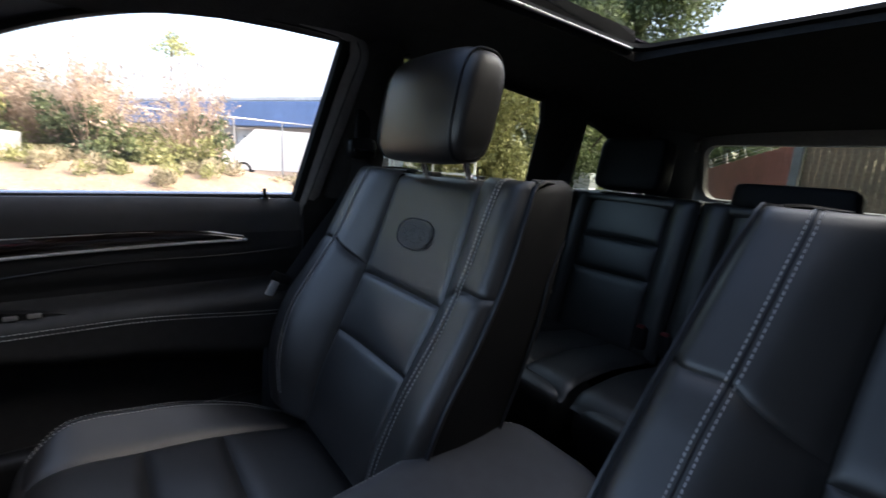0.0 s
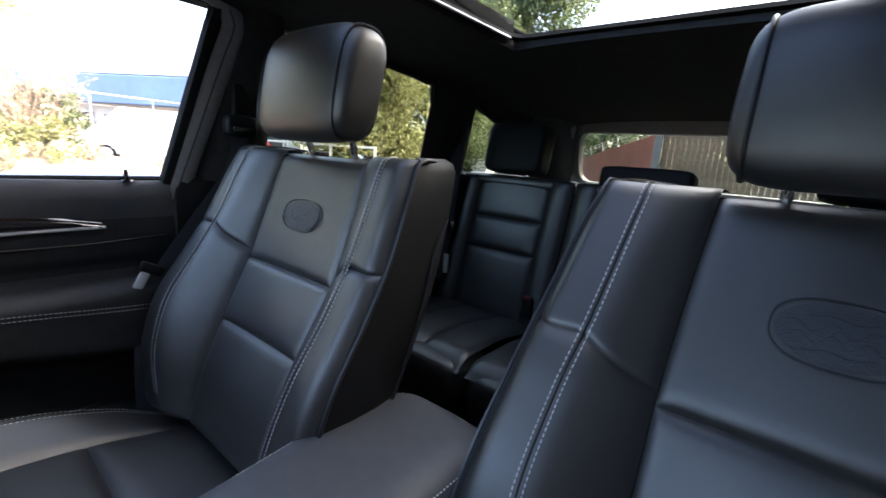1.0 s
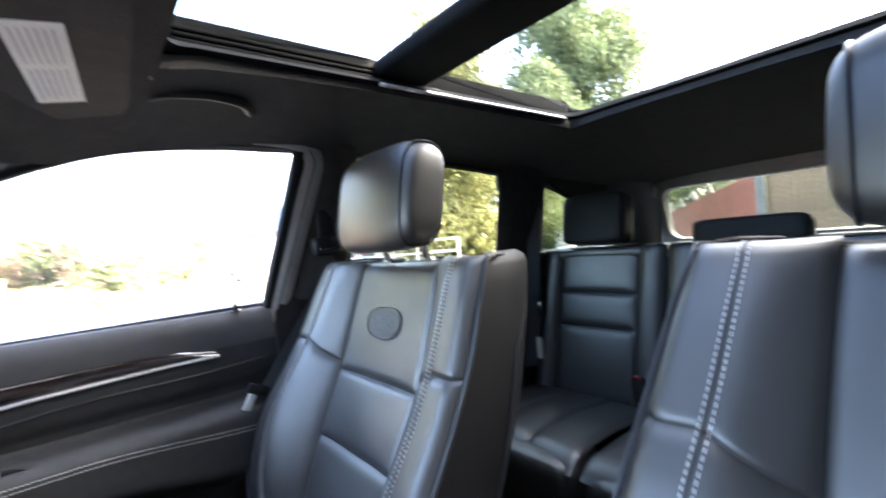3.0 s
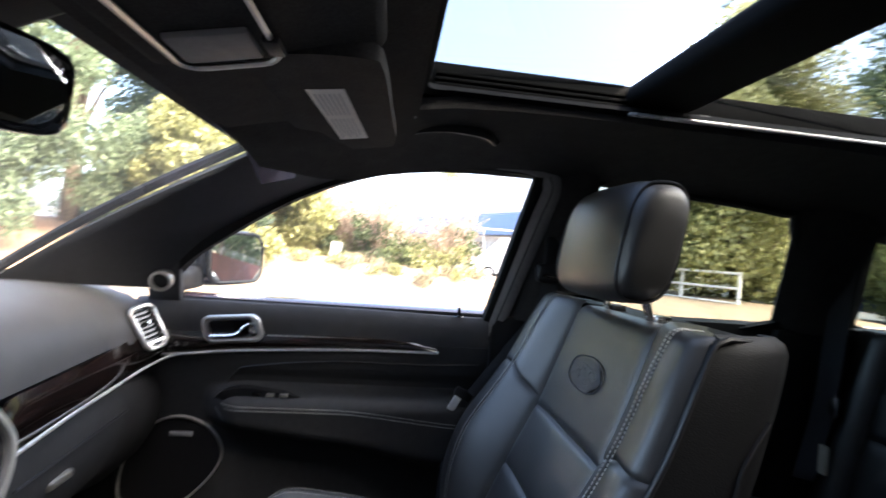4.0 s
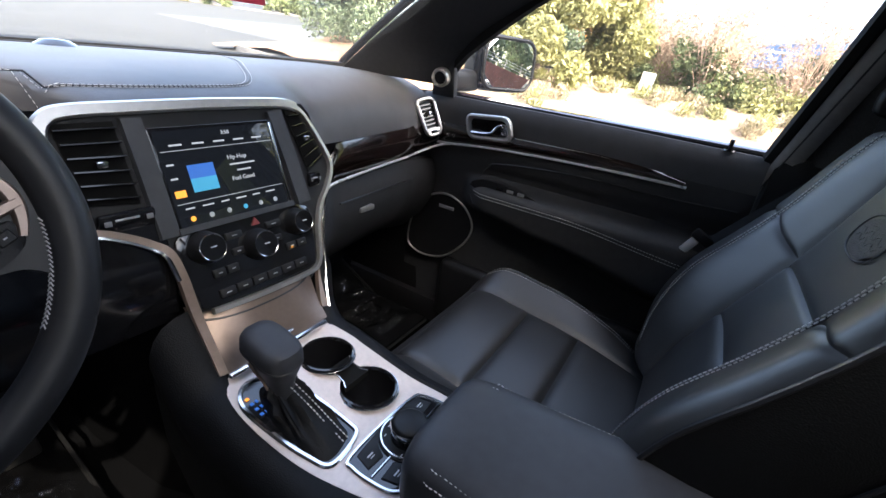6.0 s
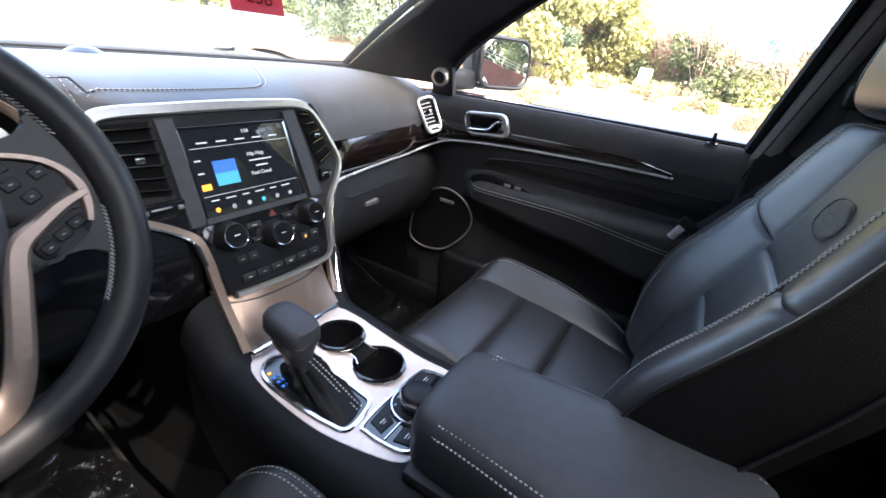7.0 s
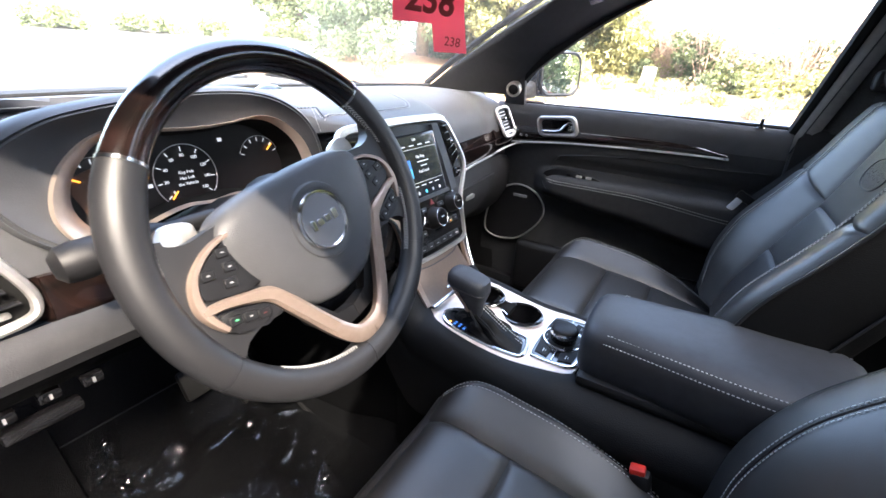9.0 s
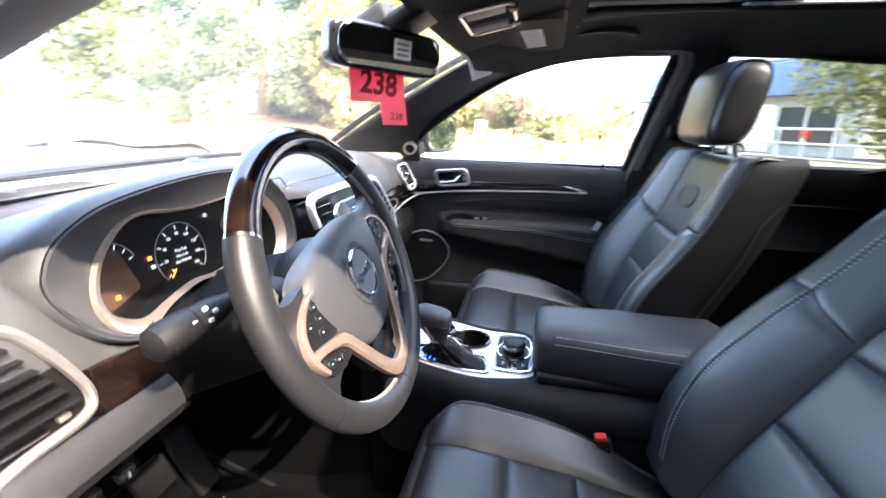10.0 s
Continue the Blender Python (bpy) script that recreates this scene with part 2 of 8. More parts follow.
def loft(rings):
    """A closed body through closed rings, with flat ends."""
    bm = bmesh.new()
    v = [[bm.verts.new(p) for p in r] for r in rings]
    n = len(v[0])
    for i in range(len(v) - 1):
        for j in range(n):
            bm.faces.new((v[i][j], v[i + 1][j], v[i + 1][(j + 1) % n], v[i][(j + 1) % n]))
    bm.faces.new(v[0])
    bm.faces.new(list(reversed(v[-1])))
    return bm


def join(*bms):
    out = bmesh.new()
    for b in bms:
        me = bpy.data.meshes.new("tmp")
        b.to_mesh(me)
        b.free()
        out.from_mesh(me)
        bpy.data.meshes.remove(me)
    return out


def moved(bm, m):
    bm.transform(m)
    return bm


def box(c, s, bevel=0.004, seg=2, m=None):
    bm = bmesh.new()
    bmesh.ops.create_cube(bm, size=1)
    bm.transform(Matrix.Diagonal((*s, 1)))
    if bevel:
        bmesh.ops.bevel(bm, geom=bm.edges[:], offset=min(bevel, 0.45 * min(s)), segments=seg, affect="EDGES", profile=0.5)
    if m:
        bm.transform(m)
    bm.transform(Matrix.Translation(c))
    return bm


def cushion(c, s, k=4.0, n=10, m=None):
    """A soft block: a rounded cube by a power norm."""
    bm = bmesh.new()
    bmesh.ops.create_cube(bm, size=2)
    bmesh.ops.subdivide_edges(bm, edges=bm.edges[:], cuts=n, use_grid_fill=True)
    for v in bm.verts:
        p = v.co
        q = Vector([math.sin(a * math.pi / 2) if abs(a) < 1 else a for a in p])
        r = (abs(q.x) ** k + abs(q.y) ** k + abs(q.z) ** k) ** (1 / k)
        v.co = Vector((q.x / r * s[0] / 2, q.y / r * s[1] / 2, q.z / r * s[2] / 2))
    if m:
        bm.transform(m)
    bm.transform(Matrix.Translation(c))
    return bm


def prism(outline, place, depth, bevel=0.0, seg=2):
    """A plate: a 2D outline raised by depth; place(u, v, w) puts its points."""
    bm = bmesh.new()
    lo = [bm.verts.new((u, v, 0)) for u, v in outline]
    hi = [bm.verts.new((u, v, depth)) for u, v in outline]
    n = len(lo)
    top = bm.faces.new(hi)
    bm.faces.new(list(reversed(lo)))
    for i in range(n):
        bm.faces.new((lo[i], lo[(i + 1) % n], hi[(i + 1) % n], hi[i]))
    if bevel:
        bmesh.ops.bevel(bm, geom=list(top.edges), offset=bevel, segments=seg, affect="EDGES", profile=0.5)
    bmesh.ops.triangulate(bm, faces=[f for f in bm.faces if len(f.verts) > 4])
    for v in bm.verts:
        v.co = place(*v.co)
    return bm


def plate_with_holes(outer, holes, place, depth):
    bm = bmesh.new()
    edges = []
    for loop in [outer] + holes:
        v = [bm.verts.new((a, b, 0)) for a, b in loop]
        edges += [bm.edges.new((v[i], v[(i + 1) % len(v)])) for i in range(len(v))]
    bmesh.ops.triangle_fill(bm, use_beauty=True, use_dissolve=False, edges=edges)
    ext = bmesh.ops.extrude_face_region(bm, geom=bm.faces[:])
    for v in [g for g in ext["geom"] if isinstance(g, bmesh.types.BMVert)]:
        v.co.z = depth
    for v in bm.verts:
        v.co = place(*v.co)
    return bm


def rounded(w, h, r, n=5, cx=0.0, cy=0.0):
    """Outline of a rectangle with round corners."""
    out = []
    for sx, sy, a0 in ((1, 1, 0), (-1, 1, 90), (-1, -1, 180), (1, -1, 270)):
        for k in range(n + 1):
            a = radians(a0 + 90 * k / n)
            out.append((cx + sx * (w / 2 - r) + r * math.cos(a), cy + sy * (h / 2 - r) + r * math.sin(a)))
    return out


def sweep(path, section, closed=False, up=(0, 0, 1)):
    """A 2D section (side, up) drawn along a path."""
    path, up, rings = [Vector(p) for p in path], Vector(up), []
    n = len(path)
    for i, p in enumerate(path):
        a, b = (path[i - 1], path[(i + 1) % n]) if closed else (path[max(i - 1, 0)], path[min(i + 1, n - 1)])
        t = (b - a).normalized()
        s = t.cross(up)
        s = s.normalized() if s.length > 1e-6 else Vector((1, 0, 0))
        w = s.cross(t).normalized()
        rings.append([p + s * x + w * y for x, y in section])
    bm = skin(rings, closed_u=closed, closed_v=True)
    if not closed:
        bm.verts.ensure_lookup_table()
        k = len(section)
        try:
            bm.faces.new(bm.verts[:k])
            bm.faces.new(bm.verts[-k:])
        except ValueError:
            pass
    return bm


def circle(r, n=10, rx=None):
    return [((rx or r) * math.cos(2 * math.pi * k / n), r * math.sin(2 * math.pi * k / n)) for k in range(n)]


def tube(path, r, n=8, closed=False, up=(0, 0, 1)):
    return sweep(path, circle(r, n), closed, up)


def lathe(profile, m=None, n=28):
    rows = [[Vector((r * math.cos(2 * math.pi * k / n), r * math.sin(2 * math.pi * k / n), z)) for k in range(n)] for r, z in profile]
    bm = skin(rows, closed_v=True)
    bmesh.ops.remove_doubles(bm, verts=bm.verts[:], dist=1e-6)
    if m:
        bm.transform(m)
    return bm


def dashes(path, on=0.0055, off=0.0028, r=0.0007):
    """Stitches along a path: short raised threads."""
    path = [Vector(p) for p in path]
    bm, pos, nxt = bmesh.new(), 0.0, 0.0
    for a, b in zip(path, path[1:]):
        length = (b - a).length
        if length < 1e-7:
            continue
        t = (b - a) / length
        side = t.orthogonal().normalized()
        other = t.cross(side)
        while nxt < pos + length:
            s = a + t * (nxt - pos)
            e = s + t * on
            ring = [[bm.verts.new(q + side * (r * f * math.cos(k * math.pi / 2)) + other * (r * f * math.sin(k * math.pi / 2))) for k in range(4)]
                    for q, f in ((s, 0.5), (s + t * on * 0.3, 1.0), (s + t * on * 0.7, 1.0), (e, 0.5))]
            for i in range(3):
                for k in range(4):
                    bm.faces.new((ring[i][k], ring[i + 1][k], ring[i + 1][(k + 1) % 4], ring[i][(k + 1) % 4]))
            nxt += on + off
        pos += length
    return bm


def lettering(text, size, m, name, mat, parent, bold=0.0):
    """Writing as a flat mesh, with the built-in font."""
    cu = bpy.data.curves.new(name, "FONT")
    cu.body, cu.size, cu.align_x, cu.align_y, cu.extrude, cu.resolution_u, cu.offset = text, size, "CENTER", "CENTER", 0.0003, 3, bold
    tmp = bpy.data.objects.new("tmp", cu)
    scene.collection.objects.link(tmp)
    bpy.context.view_layer.update()
    me = bpy.data.meshes.new_from_object(tmp.evaluated_get(bpy.context.evaluated_depsgraph_get()))
    bpy.data.objects.remove(tmp)
    me.transform(m)
    me.name = name
    me.materials.clear()
    me.materials.append(mat)
    ob = new(name, me)
    ob.parent = parent
    return ob


def basis(origin, u, v):
    """A matrix with x along u, y along v, z out of them."""
    u, v = Vector(u).normalized(), Vector(v).normalized()
    w = u.cross(v).normalized()
    v = w.cross(u)
    m = Matrix((u, v, w)).transposed().to_4x4()
    m.translation = Vector(origin)
    return m


def on(m):
    return lambda u, v, w: m @ Vector((u, v, w))


# ---- the vehicle's shell ----
def side_x(z):
    """Inner face of the side glass at a height."""
    return 0.742 - (z - 1.171) * 0.25


WIN = [(0.044, 1.172), (-0.036, 1.533), (0.08, 1.535), (0.20, 1.527), (0.32, 1.506), (0.42, 1.474), (0.507, 1.435),
       (0.588, 1.388), (0.661, 1.339), (0.735, 1.285), (0.772, 1.250), (0.775, 1.166), (0.42, 1.168)]
REAR_WIN = [(-0.165, 1.19), (-0.19, 1.52), (-0.45, 1.515), (-0.70, 1.495), (-0.745, 1.47), (-0.775, 1.20)]
QUARTER = [(-1.01, 1.205), (-0.992, 1.452), (-1.10, 1.432), (-1.22, 1.39), (-1.42, 1.28), (-1.45, 1.21)]
EDGE = curve_of([(-1.75, 1.455), (-1.3, 1.49), (-0.8, 1.525), (-0.2, 1.545), (0.05, 1.547), (0.2, 1.54), (0.32, 1.518), (0.42, 1.488), (0.545, 1.49)])
ROOF = curve_of([(-1.75, 1.47), (-1.3, 1.55), (-0.75, 1.592), (-0.2, 1.602), (0.15, 1.597), (0.27, 1.582), (0.42, 1.535), (0.545, 1.502)])
ROOF_W = curve_of([(-1.75, 0.60), (-1.2, 0.65), (-0.2, 0.66), (0.2, 0.655), (0.36, 0.62), (0.545, 0.49)])


def headliner():
    """The roof lining with its large opening, and the lip round it."""
    ys = [0.545, 0.50, 0.45, 0.40, 0.36, 0.32, 0.29, 0.262, 0.20, 0.1, 0.0, -0.1, -0.2, -0.3, -0.4, -0.5, -0.6, -0.68, -0.742, -0.78, -0.85, -1.0, -1.15, -1.3, -1.45, -1.6, -1.75]
    us = [-1, -0.97, -0.93, -0.87, -0.8, -0.7, -0.6] + ["a", -0.3, -0.15, 0, 0.15, 0.3, "b"] + [0.6, 0.7, 0.8, 0.87, 0.93, 0.97, 1]
    bm = bmesh.new()

    def at(y, u):
        w = ROOF_W(y)
        x = -0.362 if u == "a" else 0.362 if u == "b" else u * w if abs(u) > 0.5 else u / 0.45 * 0.362
        f = min(abs(x) / w, 1)
        return Vector((x, y, ROOF(y) - (ROOF(y) - EDGE(y)) * f ** 5 - 0.012 * f * f))
    grid = [[bm.verts.new(at(y, u)) for u in us] for y in ys]
    for i in range(len(ys) - 1):
        for j in range(len(us) - 1):
            hole = -0.742 <= ys[i + 1] and ys[i] <= 0.262 and us[j] in ("a", -0.3, -0.15, 0, 0.15, 0.3)
            if not hole:
                bm.faces.new((grid[i][j], grid[i + 1][j], grid[i + 1][j + 1], grid[i][j + 1]))
    return thick(bm, 0.02)


tagged(part("ceiling", headliner(), HEADLINER), "black fabric roof lining with a panoramic opening", "ceiling", kind="structure")


def roof_skin():
    bm = bmesh.new()
    ys, xs = [0.56, 0.3, 0.285, -0.96, -1.2, -1.8], [-0.70, -0.42, -0.385, 0.385, 0.42, 0.70]
    top = curve_of([(-1.8, 1.53), (-1.2, 1.63), (-0.2, 1.668), (0.3, 1.645), (0.56, 1.54)])
    g = [[bm.verts.new((x * (0.8 if y > 0.5 else 1), y, top(y) - 0.10 * abs(x / 0.7) ** 4)) for x in xs] for y in ys]
    for i in range(5):
        for j in range(5):
            if not (ys[i] <= 0.285 and ys[i + 1] >= -0.96 and j == 2):
                bm.faces.new((g[i][j], g[i + 1][j], g[i + 1][j + 1], g[i][j + 1]))
    return thick(bm, 0.006)


tagged(part("roof", roof_skin(), PAINT), "dark painted metal roof skin above the lining", "roof", kind="structure")


def sunroof():
    t = thing("sunroof", "panoramic glass sunroof with a black cross bar", "sunroof", kind="structure")
    for n, (a, b, za, zb) in (("front_glass", (0.275, -0.10, 1.632, 1.650)), ("rear_glass", (-0.235, -0.765, 1.648, 1.606))):
        rows = [[(x, a + (b - a) * k / 6, za + (zb - za) * k / 6 + 0.012 * (1 - (x / 0.37) ** 2)) for x in (-0.38, -0.2, 0, 0.2, 0.38)] for k in range(7)]
        part(n, thick(skin(rows), 0.005), ROOF_GLASS, t, "grey tinted roof glass")
    part("cross_bar", box((0, -0.168, 1.628), (0.76, 0.128, 0.036), 0.012, 3), MATTE, t, "black cross bar between two roof panes")
    frame_path = [(x, y, ROOF(y) + 0.002) for x, y in rounded(0.724, 1.004, 0.05, 6, 0, -0.24)]
    part("opening_lip", sweep(frame_path, [(-0.012, -0.002), (-0.004, -0.007), (0.006, -0.007), (0.009, 0.0), (0.008, 0.012), (0.004, 0.012)], True), MATTE, t, "black moulded lip round the opening")
    for s in (-1, 1):
        for k in range(3):
            part("guide_rail", box((s * (0.368 + 0.004 * k), -0.02 + 0.085, 1.606 + 0.011 * k), (0.010, 0.34, 0.006), 0.002), MATTE, t)
        part("side_rail", box((s * 0.366, -0.48, 1.598), (0.006, 0.50, 0.010), 0.003), MATTE, t, "black guide rail")
        part("rail_bracket", box((s * 0.37, -0.25, 1.600), (0.016, 0.025, 0.016), 0.004), PLASTIC, t)
    part("rear_seal", box((0, -0.756, 1.600), (0.72, 0.012, 0.010), 0.003), MATTE, t)
    for s in (-1, 1):
        part("side_seal", box((s * 0.383, -0.24, 1.622), (0.006, 1.05, 0.056), 0.002), MATTE, t)
    part("front_seal", box((0, 0.283, 1.612), (0.77, 0.006, 0.05), 0.002), MATTE, t)
    part("bright_strip", box((0.350, -0.40, 1.588), (0.010, 0.60, 0.006), 0.002, 2), STRIP, t, "thin bright metal strip")
    part("wind_deflector", box((0, 0.255, 1.612), (0.68, 0.02, 0.03), 0.006), MATTE, t)


sunroof()


def strip_between(curve_a, curve_b, n, bulge, inward, m=6):
    """A moulded strip between two edges, swelling inwards."""
    rows = []
    for i in range(n + 1):
        a, b = Vector(curve_a(i / n)), Vector(curve_b(i / n))
        rows.append([a.lerp(b, j / m) + Vector(inward) * (bulge * math.sin(math.pi * j / m) ** 0.7) for j in range(m + 1)])
    return thick(skin(rows), 0.008)


def poly_curve(pts):
    p = spline(pts, 8)
    return lambda t: p[min(int(t * (len(p) - 1) + 0.5), len(p) - 1)]


def pillars(s):
    """Pillar trims of one side; s is +1 for the passenger's side."""
    side = "right" if s > 0 else "left"
    a = poly_curve([(s * 0.645, 1.10, 1.20), (s * 0.60, 0.93, 1.305), (s * 0.545, 0.74, 1.405), (s * 0.482, 0.533, 1.500)])
    b = poly_curve([(s * 0.735, 0.80, 1.195), (s * 0.712, 0.70, 1.315), (s * 0.688, 0.60, 1.385), (s * 0.672, 0.47, 1.455), (s * 0.655, 0.35, 1.505)])
    t = thing("front_pillar_" + side, "dark grey moulded windscreen pillar trim", "pillar", kind="structure")
    part("trim", strip_between(a, b, 20, 0.022, (-s, -0.4, 0.1)), PILLAR, t)
    edge = [(s * 0.652, 1.112, 1.212), (s * 0.607, 0.94, 1.318), (s * 0.552, 0.75, 1.418), (s * 0.492, 0.545, 1.512)]
    part("windscreen_seal", tube(spline(edge, 6), 0.010), RUBBER, t)
    # the corner panel by the mirror
    sail = [(0.835, 1.165), (0.835, 1.20), (0.79, 1.25), (0.765, 1.262), (0.765, 1.165)]
    if s > 0:
        part("corner_panel", prism(sail, lambda u, v, w: Vector((s * (0.722 - (v - 1.171) * 0.2 + 0.012 - w), u, v)), 0.018, 0.004), PILLAR, t)
        tw = basis((0.689, 0.797, 1.212), (0.15, -1, 0), (-0.2, 0, 1))
        part("tweeter_ring", lathe([(0.0155, -0.004), (0.0165, 0.004), (0.0190, 0.007), (0.0225, 0.006), (0.0245, 0.0), (0.0245, -0.03)], tw), SATIN, t, "satin silver speaker ring")
        part("tweeter_grille", lathe([(0.0, 0.003), (0.010, 0.002), (0.0165, 0.0)], tw), PLASTIC, t, "small round black speaker grille")
    # middle pillar
    m = thing("middle_pillar_" + side, "black pillar trim with a grey door seal", "pillar", kind="structure")
    mid = lambda t: Vector((s * (side_x(1.17 + 0.37 * t) - 0.012), -0.025 - 0.080 * t, 1.17 + 0.37 * t))
    rear = lambda t: Vector((s * (side_x(1.17 + 0.37 * t) - 0.012), -0.175 - 0.02 * t, 1.17 + 0.37 * t))
    part("upper_trim", strip_between(mid, rear, 10, 0.03, (-s, 0, 0)), HEADLINER, m)
    part("lower_trim", box((s * 0.735, -0.075, 0.84), (0.05, 0.20, 0.68), 0.015), PLASTIC, m)
    frame_rows = [[(s * (side_x(z) - 0.010 - d), 0.040 - (z - 1.172) * 0.225 - q, z) for q, d in ((0.0, 0.0), (0.004, 0.010), (0.012, 0.012), (0.018, 0.006), (0.035, 0.004), (0.065, 0.002))] for z in np.linspace(0.9, 1.535, 14)]
    part("door_frame", thick(skin(frame_rows), 0.006), RUBBER, m, "black rubber edge of the door frame")
    seal = [(s * (side_x(z) - 0.020), 0.006 - (z - 1.172) * 0.275, z) for z in (0.88, 1.0, 1.1, 1.172, 1.25, 1.35, 1.43, 1.49)] + [(s * 0.640, -0.072, 1.522), (s * 0.632, -0.050, 1.541), (s * 0.628, -0.01, 1.549), (s * 0.628, 0.06, 1.551)]
    part("door_seal", sweep(spline(seal, 6), [(-0.023, -0.006), (-0.012, -0.013), (0.012, -0.013), (0.024, -0.004), (0.024, 0.010), (-0.023, 0.010)], up=(s, 0, 0)), GREY_TRIM, m, "soft grey rubber door seal")
    part("seal_groove", tube([Vector(p) + Vector((-s * 0.0128, 0.004, 0)) for p in spline(seal[:9], 6)], 0.0018, 5, up=(1, 0, 0)), PILLAR, m)
    # rear pillars
    r = thing("rear_pillar_" + side, "black trim between the rear door and the quarter window", "pillar", kind="structure")
    c0 = lambda t: Vector((s * (side_x(1.18 + 0.33 * t) - 0.006), -0.765 + 0.02 * t, 1.18 + 0.33 * t))
    c1 = lambda t: Vector((s * (side_x(1.18 + 0.33 * t) - 0.006), -1.02 + 0.03 * t, 1.18 + 0.33 * t))
    part("upper_trim", strip_between(c0, c1, 8, 0.03, (-s, 0, 0)), HEADLINER, r)
    part("lower_trim", box((s * 0.735, -0.90, 0.84), (0.07, 0.28, 0.70), 0.02), PLASTIC, r)
    d = thing("tail_pillar_" + side, "dark trim with a pale edge beside the tailgate window", "pillar", kind="structure")
    d0 = lambda t: Vector((s * (0.70 - 0.08 * t), -1.44 + 0.10 * (t - 0.5), 1.19 + 0.27 * t))
    d1 = lambda t: Vector((s * (0.56 - 0.02 * t), -1.70, 1.17 + 0.28 * t))
    part("trim", strip_between(d0, d1, 8, 0.03, (-s, 0.6, 0)), PILLAR, d)
    part("edge_trim", tube(spline([(s * 0.585, -1.655, 1.175), (s * 0.575, -1.66, 1.26), (s * 0.560, -1.64, 1.36), (s * 0.53, -1.60, 1.435)], 6), 0.016, 10), GREY_TRIM, d, "pale grey trim edge")
    part("upper_quarter_trim", strip_between(poly_curve([(s * 0.685, -0.98, 1.462), (s * 0.688, -1.2, 1.40), (s * 0.70, -1.45, 1.28)]),
                                             poly_curve([(s * 0.655, -0.98, 1.52), (s * 0.65, -1.3, 1.485), (s * 0.62, -1.62, 1.455)]), 10, 0.012, (-s, 0, 0)), HEADLINER, d)
    part("cargo_side", box((s * 0.70, -1.36, 0.90), (0.08, 0.72, 0.60), 0.03), PLASTIC, d)
    part("quarter_sill", box((s * 0.715, -1.22, 1.185), (0.06, 0.46, 0.035), 0.012), PILLAR, d)


pillars(1)
pillars(-1)


def pane(name, outline, place, mat, label, parent=None, shadow=False):
    ob = part(name, prism(outline, place, 0.004), mat, parent, "" if not parent else label)
    if not parent:
        tagged(ob, label, "window", kind="structure")
    ob.visible_shadow = shadow or mat is TINTED
    return ob


def windscreen():
    rows = []
    for i in range(9):
        t = i / 8
        y0, z0, w = 1.20 - t * 0.625, 1.208 + t * 0.305, 0.655 - 0.165 * t
        rows.append([(w * u, y0 - (0.10 - 0.05 * t) * u * u, z0 - 0.010 * u * u) for u in (-1, -0.75, -0.5, -0.25, 0, 0.25, 0.5, 0.75, 1)])
    ob = tagged(part("window_1", thick(skin(rows), 0.005), GLASS), "wide curved clear windscreen", "windscreen", kind="structure")
    ob.visible_shadow = False
    base = [(x, 1.215 - 0.24 * x * x, 1.206) for x in np.linspace(-0.66, 0.66, 15)]
    tagged(part("windscreen_band", sweep(base, [(-0.03, -0.004), (0.03, -0.004), (0.03, 0.004), (-0.03, 0.004)]), RUBBER), "black band along the foot of the windscreen", "trim", kind="structure")
    head = [(x, 0.556 - 0.06 * x * x, 1.508 - 0.02 * x * x) for x in np.linspace(-0.5, 0.5, 11)]
    tagged(part("windscreen_header", sweep(head, [(-0.03, -0.012), (0.03, -0.012), (0.03, 0.02), (-0.03, 0.02)]), HEADLINER), "dark header trim above the windscreen", "trim", kind="structure")


windscreen()


def rear_end():
    t = thing("tailgate", "tailgate with grey trim round a tinted window", "tailgate", kind="structure")
    outer = rounded(1.30, 0.42, 0.10, 6, 0, 1.30)
    inner = rounded(1.06, 0.245, 0.06, 6, 0, 1.302)
    y = lambda v: -1.735 + (v - 1.3) * 0.30
    rows = [[(u, y(v) + 0.02, v) for u, v in outer], [(u * 1.03, y(v) + 0.035, 1.3 + (v - 1.3) * 1.15) for u, v in inner],
            [(u, y(v) + 0.03, v) for u, v in inner], [(u * 0.995, y(v), v) for u, v in inner]]
    part("window_surround", thick(skin(rows, closed_v=True), 0.01), GREY_TRIM, t, "grey moulded window surround")
    pane("rear_glass", inner, lambda u, v, w: Vector((u, y(v) - w, v)), TINTED, "tinted rear window", t)
    part("seal", tube([(u, y(v) + 0.012, v) for u, v in inner], 0.010, 6, True), RUBBER, t)
    part("lower_panel", box((0, -1.76, 0.85), (1.36, 0.05, 0.62), 0.02), PLASTIC, t)
    part("wiper_motor_cover", box((0, -1.70, 1.155), (1.25, 0.09, 0.04), 0.015), PLASTIC, t)


rear_end()


